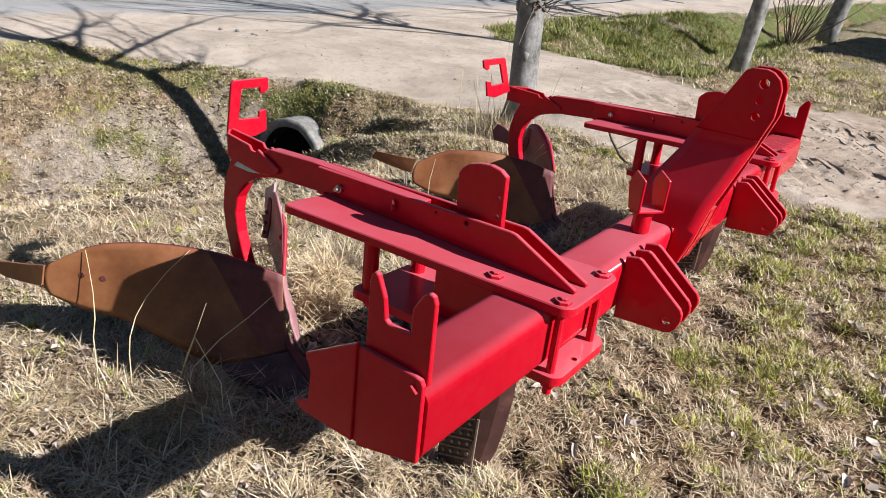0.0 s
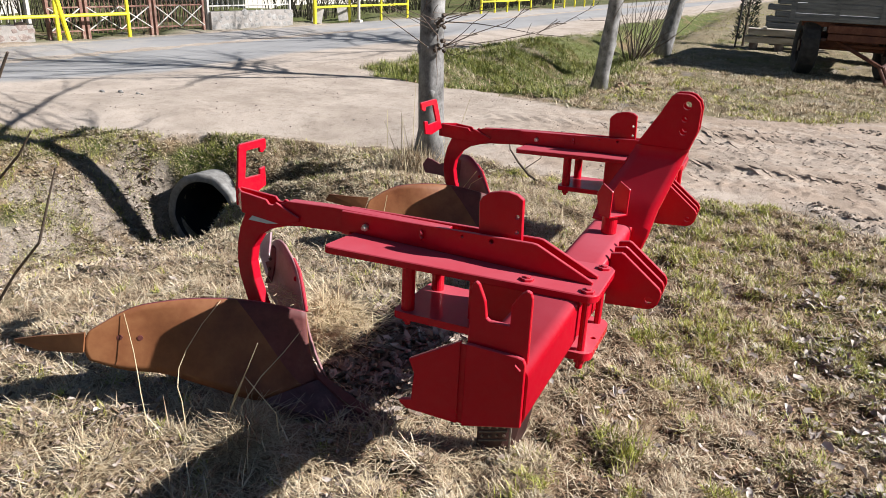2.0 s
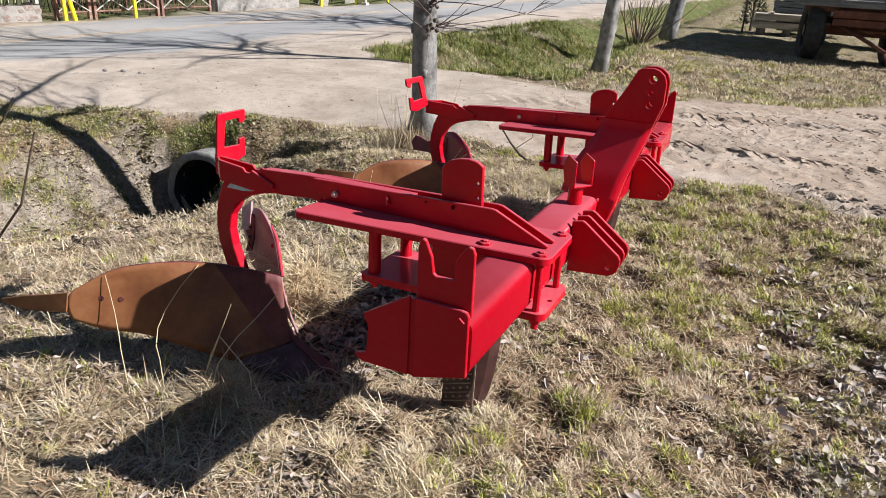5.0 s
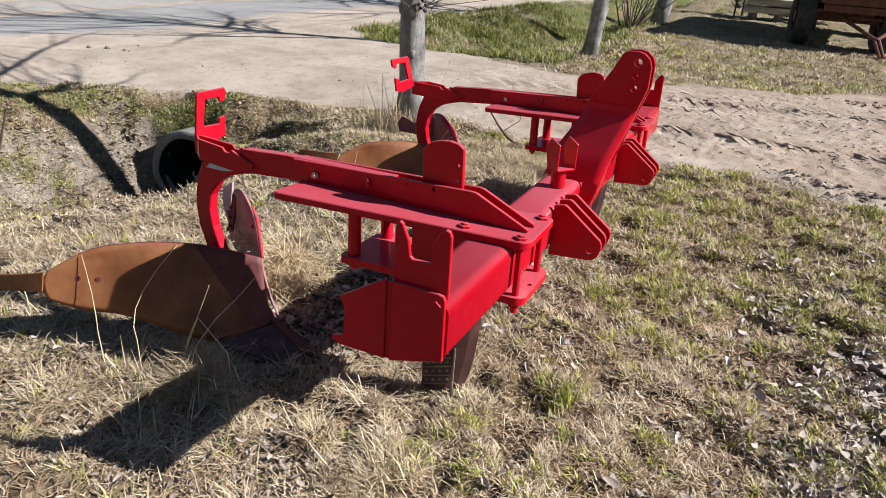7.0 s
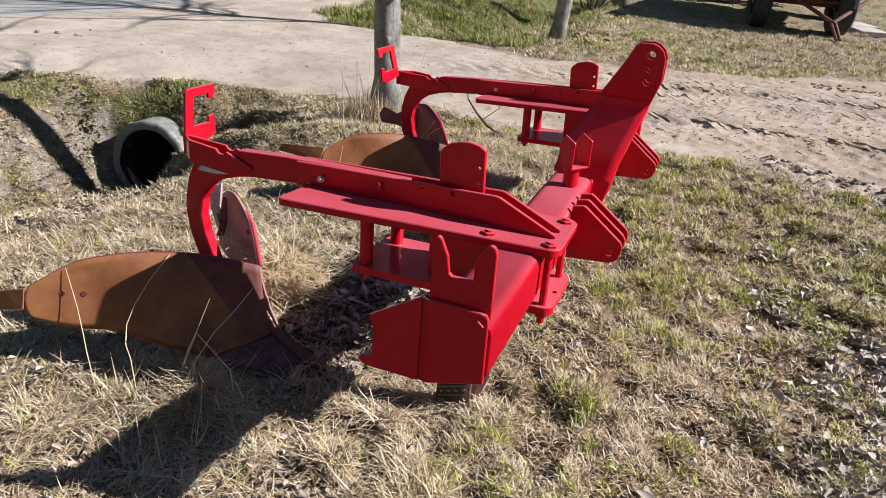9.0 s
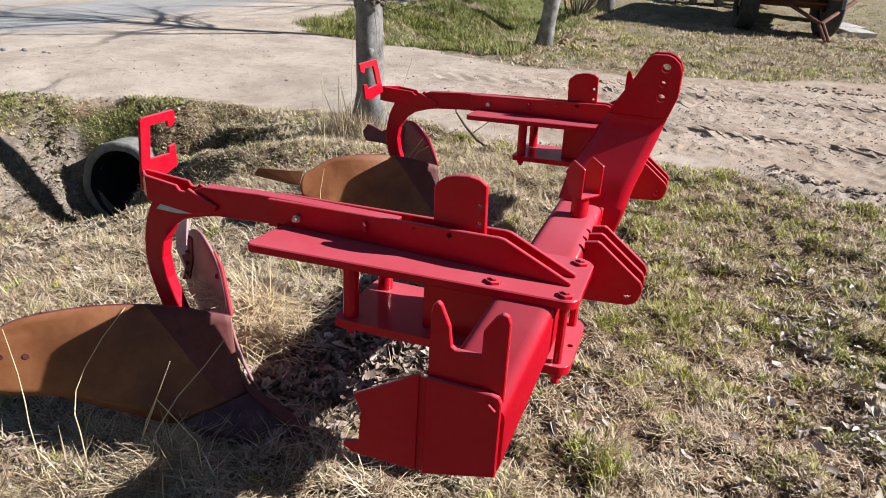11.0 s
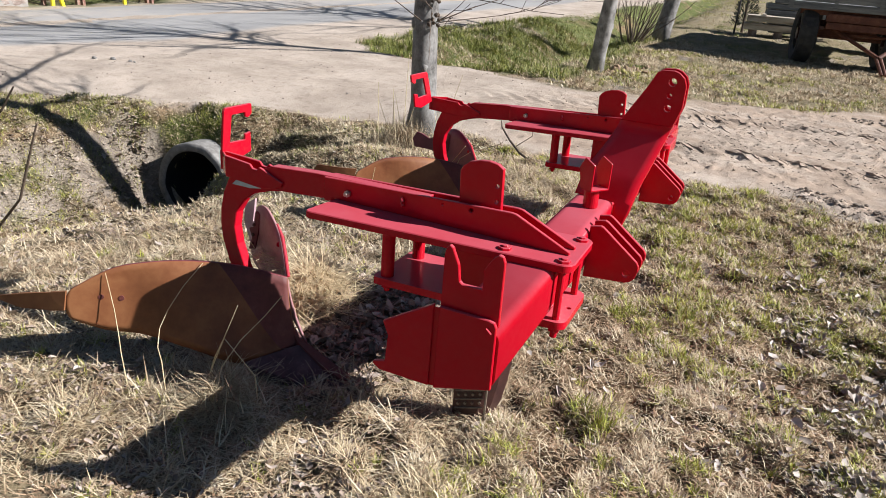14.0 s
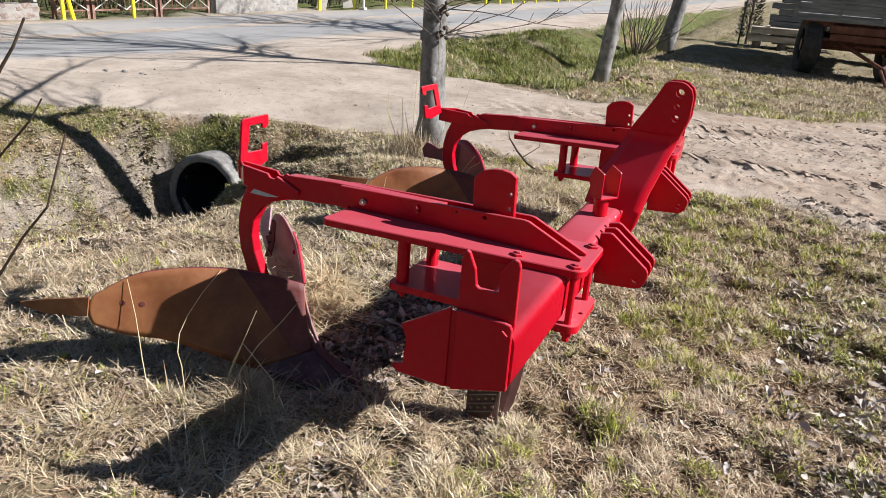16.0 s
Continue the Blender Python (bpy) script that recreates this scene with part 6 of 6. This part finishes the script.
EARTH = plain("dark_moist_earth", [(0.3, (0.10, 0.080, 0.064)), (0.5, (0.20, 0.165, 0.135)), (0.72, (0.33, 0.28, 0.235))], 25, 0.95, bump_by=0.7, bump_dist=0.01)
CHIPS = plain("rotten_wood", [(0.3, (0.09, 0.055, 0.035)), (0.5, (0.24, 0.16, 0.10)), (0.72, (0.42, 0.31, 0.21))], 20, 0.9)
GREY_EARTH = plain("crumbled_grey_earth", [(0.3, (0.16, 0.138, 0.118)), (0.5, (0.27, 0.240, 0.21)), (0.72, (0.40, 0.365, 0.325))], 25, 0.95)
PALE_EARTH = plain("dry_sandy_earth", [(0.3, (0.22, 0.175, 0.14)), (0.7, (0.42, 0.355, 0.30))], 25, 0.95, bump_by=0.6, bump_dist=0.01)
clods(260, ((0.30, 5.22), (1.15, 4.75)), 0.09, (0.005, 0.024), 41, EARTH, "dark churned clods at the edge of the track")
clods(160, ((0.9, 8.80), (2.3, 9.0)), 0.10, (0.006, 0.03), 42, EARTH, "dark churned clods at the far edge of the track")
clods(260, ((-1.2, 6.0), (1.6, 6.1)), 0.22, (0.004, 0.016), 43, PALE_EARTH, "sandy lumps thrown up along the wheel rut")
clods(240, ((-1.2, 7.5), (2.0, 8.1)), 0.20, (0.004, 0.018), 44, PALE_EARTH, "sandy lumps thrown up along the wheel rut")
clods(1500, ((-1.6, 6.9), (3.0, 7.2)), 0.62, (0.003, 0.013), 50, PALE_EARTH, "crumbs of sand strewn over the churned track")
clods(160, ((-5.9, 4.0), (-4.6, 2.6)), 0.35, (0.006, 0.028), 45, PALE_EARTH, "grey lumps of earth in the ditch")
clods(240, ((-5.75, 2.9), (-5.50, 4.0)), 0.22, (0.005, 0.022), 48, GREY_EARTH, "crumbled grey earth on the ditch slope")
clods(90, ((-5.5, 4.2), (-5.35, 4.6)), 0.14, (0.006, 0.024), 46, EARTH, "dark lumps of earth beside the pipe")
clods(120, ((-5.62, 4.25), (-5.32, 4.50)), 0.10, (0.006, 0.022), 51, EARTH, "dark crumbling earth under the brow of the ditch")


def tread_marks():
    """Sharp little ridges left in the sand by the lugs of big tyres."""
    r = np.random.RandomState(49)
    verts, faces = [], []
    for cy, k, dx, dy, gap, x0, x1 in ((6.13, -0.02, 0.24, -0.30, 0.105, -1.4, 2.6), (5.66, -0.03, 0.18, -0.22, 0.15, -0.9, 2.4), (6.55, -0.02, 0.18, 0.16, 0.16, -1.2, 2.8), (7.72, 0.17, 0.20, -0.33, 0.100, -2.0, 3.4), (7.20, 0.12, 0.16, -0.24, 0.14, -1.6, 3.2), (8.15, 0.17, 0.16, -0.2, 0.14, -1.5, 3.4)):
        x = x0
        strong = cy in (6.13, 7.72)
        while x < x1:
            x += gap * r.uniform(0.8, 1.2)
            if r.rand() < (0.12 if strong else 0.4):
                continue
            cx, cz = x + r.normal(0, 0.02), cy + k * x + r.normal(0, 0.025)
            long, tall, wide = r.uniform(0.5, 1.2), r.uniform(0.007, 0.020) * (1 if strong else 0.75), r.uniform(0.026, 0.045)
            m, base = 7, len(verts)
            for i in range(m):
                f = i / (m - 1) - 0.5
                px, py = cx + dx * long * f + r.normal(0, 0.006), cz + dy * long * f + r.normal(0, 0.006)
                g = float(height(px, py)) - 0.004
                s = (1 - (2 * abs(f)) ** 3) * r.uniform(0.65, 1.15) + 0.03
                verts += [(px - wide * 0.35, py, g), (px - wide * 0.18 + r.normal(0, 0.004), py, g + tall * s), (px + wide * 0.20, py, g + tall * s * r.uniform(0.5, 0.8)), (px + wide, py, g)]
            for i in range(m - 1):
                a = base + i * 4
                faces += [(a + j, a + j + 1, a + j + 5, a + j + 4) for j in range(3)]
    me = bpy.data.meshes.new("tread_marks")
    me.from_pydata(verts, [], faces)
    tagged(finish(new("tread_marks", me), SAND), "ridged tyre prints pressed into the sand", "tyre marks", kind="stuff")


tread_marks()


def stones():
    """Small stones and clods on the sand."""
    r = np.random.RandomState(91)
    x, y = r.uniform(-9, 4, 1500), r.uniform(3.5, 12, 1500)
    k = (sandy(x, y) > 0.6) & (r.rand(1500) < 0.75)
    x, y = x[k], y[k]
    z = height(x, y)
    verts, faces = [], []
    for i in range(len(x)):
        s = r.uniform(0.004, 0.012) * (1.6 if r.rand() < 0.06 else 1)
        b = len(verts)
        for dx, dy, dz in ((1, 0, 0), (0, 1, 0), (-1, 0, 0), (0, -1, 0), (0, 0, 0.8), (0, 0, -0.8)):
            verts.append((x[i] + dx * s * r.uniform(0.7, 1.3), y[i] + dy * s * r.uniform(0.7, 1.3), z[i] + s * 0.3 + dz * s))
        faces += [(b, b + 1, b + 4), (b + 1, b + 2, b + 4), (b + 2, b + 3, b + 4), (b + 3, b, b + 4), (b + 1, b, b + 5), (b + 2, b + 1, b + 5), (b + 3, b + 2, b + 5), (b, b + 3, b + 5)]
    me = bpy.data.meshes.new("gravel")
    me.from_pydata(verts, [], faces)
    tagged(finish(new("gravel", me), STONE), "small stones and clods on the sandy track", "gravel", kind="stuff")


stones()


def hollow_leaves():
    """The larger leaves that fill the hollow at the share."""
    x, y, r = place_all(9000, -2.0, -0.85, 1.25, 2.6, 83, lambda x, y: 0.8 * hollow(x, y))
    leaves("fallen_leaves", x, y, r, (0.013, 0.030), LEAF, "drift of large dead leaves in a hollow")
    x, y, r = place_all(11000, -0.2, 1.5, 1.0, 3.8, 84, lambda x, y: 0.7 * np.clip(streaks(x, y), 0, 1) + 0.02)
    leaves("fallen_leaves", x, y, r, (0.009, 0.023), PALE_LEAF, "bleached crumpled leaves in lines among the grass")


hollow_leaves()
# clump of straw and green tuft by the plough
r = np.random.RandomState(87)
n = 2600
x, y = -1.74 + r.normal(0, 0.075, n), 1.84 + r.normal(0, 0.13, n)
blades("dry_grass", x, y, r, (0.07, 0.20), (0.0024, 0.0052), 0.78, STRAW_PALE, "heap of long dead straw against the plough body", "grass", (-1.76, 1.82, 0.20, 0.16))
n = 1500
x, y = -1.61 + r.normal(0, 0.06, n), 1.10 + r.normal(0, 0.08, n)
blades("dry_grass", x, y, r, (0.06, 0.17), (0.0018, 0.0040), 0.80, STRAW, "bent bunch of long dead grass before the mouldboard", "grass", (-1.61, 1.10, 0.14, 0.05))
n = 170
x, y = -0.385 + r.normal(0, 0.022, n), 1.53 + r.normal(0, 0.04, n)
blades("green_grass", x, y, r, (0.03, 0.075), (0.0014, 0.0034), 0.25, GREEN, "one tall fresh green tuft", "grass")


def stalk(points, radius, label):
    """One long dry stem through points of the plough's own axes."""
    ob = thing("dry_stalk", Matrix.Translation(PLOUGH_M @ Vector(points[0])), label, "stalk", "stalks at the mouldboard")
    base = PLOUGH_M @ Vector(points[0])
    bm = bmesh.new()
    pts = [PLOUGH_M @ Vector(p) - base for p in points]
    tube_in(bm, pts, [radius * (1 - 0.5 * i / len(pts)) for i in range(len(pts))], 5)
    part("stem", bm, STALK, ob)


STALK = plain("bleached_stalk", [(0.3, (0.45, 0.36, 0.20)), (0.7, (0.66, 0.57, 0.38))], 25, 0.6)
for pts in ([(-1.352, 0.100, 0.01), (-1.388, 0.115, 0.150), (-1.430, 0.148, 0.191), (-1.457, 0.164, 0.273), (-1.480, 0.170, 0.359), (-1.491, 0.171, 0.408)],
            [(-1.205, 0.130, 0.01), (-1.229, 0.143, 0.151), (-1.280, 0.178, 0.173), (-1.307, 0.218, 0.222), (-1.299, 0.254, 0.282), (-1.285, 0.320, 0.353), (-1.262, 0.398, 0.421)],
            [(-1.090, 0.230, 0.01), (-1.074, 0.267, 0.118), (-1.065, 0.359, 0.183), (-1.035, 0.456, 0.244), (-1.017, 0.542, 0.300)],
            [(-1.150, 0.26, 0.01), (-1.10, 0.26, 0.15), (-1.052, 0.26, 0.245), (-0.99, 0.26, 0.383)],
            [(-1.150, 0.25, 0.01), (-1.053, 0.26, 0.24), (-0.921, 0.255, 0.136), (-0.905, 0.25, 0.02)]):
    stalk(pts, 0.0022, "single bleached dry stalk leaning at the mouldboard")

for pts in ([(-1.640, 2.004, 0.16), (-1.648, 2.000, 0.26), (-1.646, 2.000, 0.36)],
            [(-1.475, 1.985, 0.17), (-1.481, 1.99, 0.277), (-1.463, 2.000, 0.400)],
            [(-1.905, 2.80, 0.02), (-1.915, 2.83, 0.36), (-1.945, 2.86, 0.72)],
            [(-1.80, 2.84, 0.02), (-1.79, 2.85, 0.36), (-1.832, 2.86, 0.69)],
            [(-1.62, 2.72, 0.02), (-1.60, 2.74, 0.30), (-1.63, 2.76, 0.56)],
            [(-1.24, 2.57, 0.25), (-1.19, 2.585, 0.38), (-1.08, 2.48, 0.46)],
            [(-1.26, 2.58, 0.25), (-1.24, 2.59, 0.35), (-1.15, 2.56, 0.47)]):
    stalk(pts, 0.0024, "single bleached dry stalk by the rear plough body")


def caught_straw(count, seed):
    """Loose dead stems lying over the foot of the shank."""
    rnd = random.Random(seed)
    bm = bmesh.new()
    for _ in range(count):
        p = Vector((rnd.uniform(-1.34, -1.06), rnd.uniform(0.62, 0.74), rnd.uniform(0.31, 0.365)))
        a, ln = rnd.uniform(0, math.tau), rnd.uniform(0.03, 0.09)
        d = Vector((math.cos(a), math.sin(a) * 0.7, rnd.uniform(-0.25, 0.35))) * ln
        sag = Vector((rnd.uniform(-0.01, 0.01), rnd.uniform(-0.01, 0.01), rnd.uniform(0.0, 0.03)))
        tube_in(bm, [PLOUGH_M @ (p - d), PLOUGH_M @ (p + sag), PLOUGH_M @ (p + d)], [0.0009, 0.0010, 0.0006], 4)
    me = bpy.data.meshes.new("caught_straw")
    bm.to_mesh(me)
    bm.free()
    tagged(finish(new("caught_straw", me), STALK), "loose dry straw caught over the plough body", "straw", kind="stuff")


caught_straw(70, 121)


def sapling(points, r0, label):
    base = Vector(points[0])
    ob = thing("sapling", Matrix.Translation(base), label, "sapling", "bare saplings")
    bm = bmesh.new()
    tube_in(bm, [Vector(p) - base for p in points], [r0 * (1 - 0.6 * i / (len(points) - 1)) for i in range(len(points))], 6)
    part("stem", bm, TWIG, ob)


def fallen_stick():
    rnd = random.Random(5)
    ob = thing("fallen_stick", Matrix.Translation((-1.62, 4.80, 0.02)), "dark fallen twig lying on the grass", "stick")
    bm = bmesh.new()
    tube_in(bm, [(0.05, -0.15, 0.0), (-0.12, 0.0, 0.03), (-0.28, 0.22, 0.06), (-0.42, 0.40, 0.12), (-0.45, 0.46, 0.16)], [0.010, 0.010, 0.009, 0.007, 0.004], 6)
    tube_in(bm, [(-0.20, 0.10, 0.04), (-0.10, 0.24, 0.12), (-0.12, 0.34, 0.20)], [0.006, 0.004, 0.003], 5)
    part("twig", bm, TWIG, ob)


fallen_stick()
clods(90, ((-2.05, 10.25), (-1.75, 10.7)), 0.16, (0.012, 0.07), 47, CHIPS, "rotten wood chips at the tree's foot")
sapling([(-2.78, 0.92, -0.02), (-2.58, 0.90, 0.33), (-2.35, 0.87, 0.56), (-2.15, 0.83, 0.72), (-2.07, 0.82, 0.86), (-2.01, 0.82, 0.98)], 0.0065, "thin bare sapling stem leaning over the grass")
sapling([(-3.05, 0.98, -0.02), (-2.85, 0.96, 0.42), (-2.48, 0.925, 0.812), (-2.30, 0.925, 0.96), (-2.228, 0.925, 1.042)], 0.007, "thin bare sapling stem leaning over the grass")
sapling([(-2.70, 0.66, -0.02), (-2.45, 0.63, 0.55), (-2.12, 0.60, 1.00), (-1.911, 0.58, 1.204), (-1.846, 0.58, 1.27), (-1.793, 0.58, 1.34)], 0.0075, "thin bare sapling stem leaning over the grass")


def weed(base, tips, label):
    z = float(height(base[0], base[1])) - 0.01
    ob = thing("dry_weed", Matrix.Translation((base[0], base[1], z)), label, "weed", "dry weeds at the tree")
    for dx, dy, tall, bend in tips:
        bm = bmesh.new()
        tube_in(bm, [(dx * f + bend * f * f, dy * f, tall * f) for f in (0, 0.25, 0.5, 0.75, 1)], [0.0035, 0.003, 0.0026, 0.002, 0.0014], 5)
        part("stem", bm, STALK, ob)


weed((-2.87, 4.78), [(-0.14, 0.0, 0.42, -0.03), (-0.02, 0.02, 0.50, 0.0), (0.10, 0.03, 0.33, 0.02)], "dry upright weed stalks at the tree's foot")
weed((-2.76, 4.76), [(0.0, 0.0, 0.78, 0.02), (-0.09, 0.02, 0.44, -0.02), (0.05, 0.0, 0.36, 0.04)], "dry upright weed stalks at the tree's foot")
weed((-2.44, 4.80), [(0.12, 0.0, 0.62, 0.04), (-0.05, 0.0, 0.30, -0.02)], "dry upright weed stalks at the tree's foot")
r = np.random.RandomState(93)
n = 2600
x, y = -2.74 + r.normal(0, 0.15, n), 4.76 + r.normal(0, 0.09, n)
blades("dry_grass", x, y, r, (0.06, 0.28), (0.002, 0.005), 0.36, STRAW, "withered pale growth round the tree's foot", "grass")
# Small lumps put in place of shallow footprint-like dents in the sand.
for px, py, s in ((-7.63, 5.97, 0.026), (-7.41, 6.05, 0.026), (-7.17, 6.09, 0.020), (-7.08, 6.07, 0.014)):
    bm = bmesh.new()
    rnd = random.Random(int(px * 100))
    bmesh.ops.create_icosphere(bm, subdivisions=2, radius=1)
    for v in bm.verts:
        v.co = v.co * rnd.uniform(0.8, 1.1)
    bmesh.ops.transform(bm, verts=bm.verts, matrix=Matrix.Diagonal((s * 1.6, s, s * 0.8, 1)))
    ob = thing("stone", Matrix.Translation((px, py, float(height(px, py)) + s * 0.4)), "small pale lump standing in for a dent in the sand", "stone", "stones on the sand")
    part("dent_lump", bm, CONCRETE, ob)


def straw_tuft(cx, cy, n, spread, long, flat, seed, label):
    r = np.random.RandomState(seed)
    x, y = cx + r.normal(0, spread[0], n), cy + r.normal(0, spread[1], n)
    blades("dry_grass", x, y, r, long, (0.0018, 0.0042), flat, STRAW_PALE, label, "grass")


straw_tuft(-0.79, 0.92, 420, (0.045, 0.05), (0.05, 0.12), 0.50, 111, "pale tuft of long dead grass standing up")
straw_tuft(-1.59, 1.03, 480, (0.05, 0.045), (0.06, 0.14), 0.74, 112, "dead straw hanging out from under the mouldboard")
straw_tuft(-2.02, 0.78, 550, (0.11, 0.08), (0.05, 0.11), 0.92, 113, "bright mat of long dead straw")
straw_tuft(-1.05, 1.00, 140, (0.05, 0.04), (0.04, 0.10), 0.60, 114, "pale tuft of long dead grass")
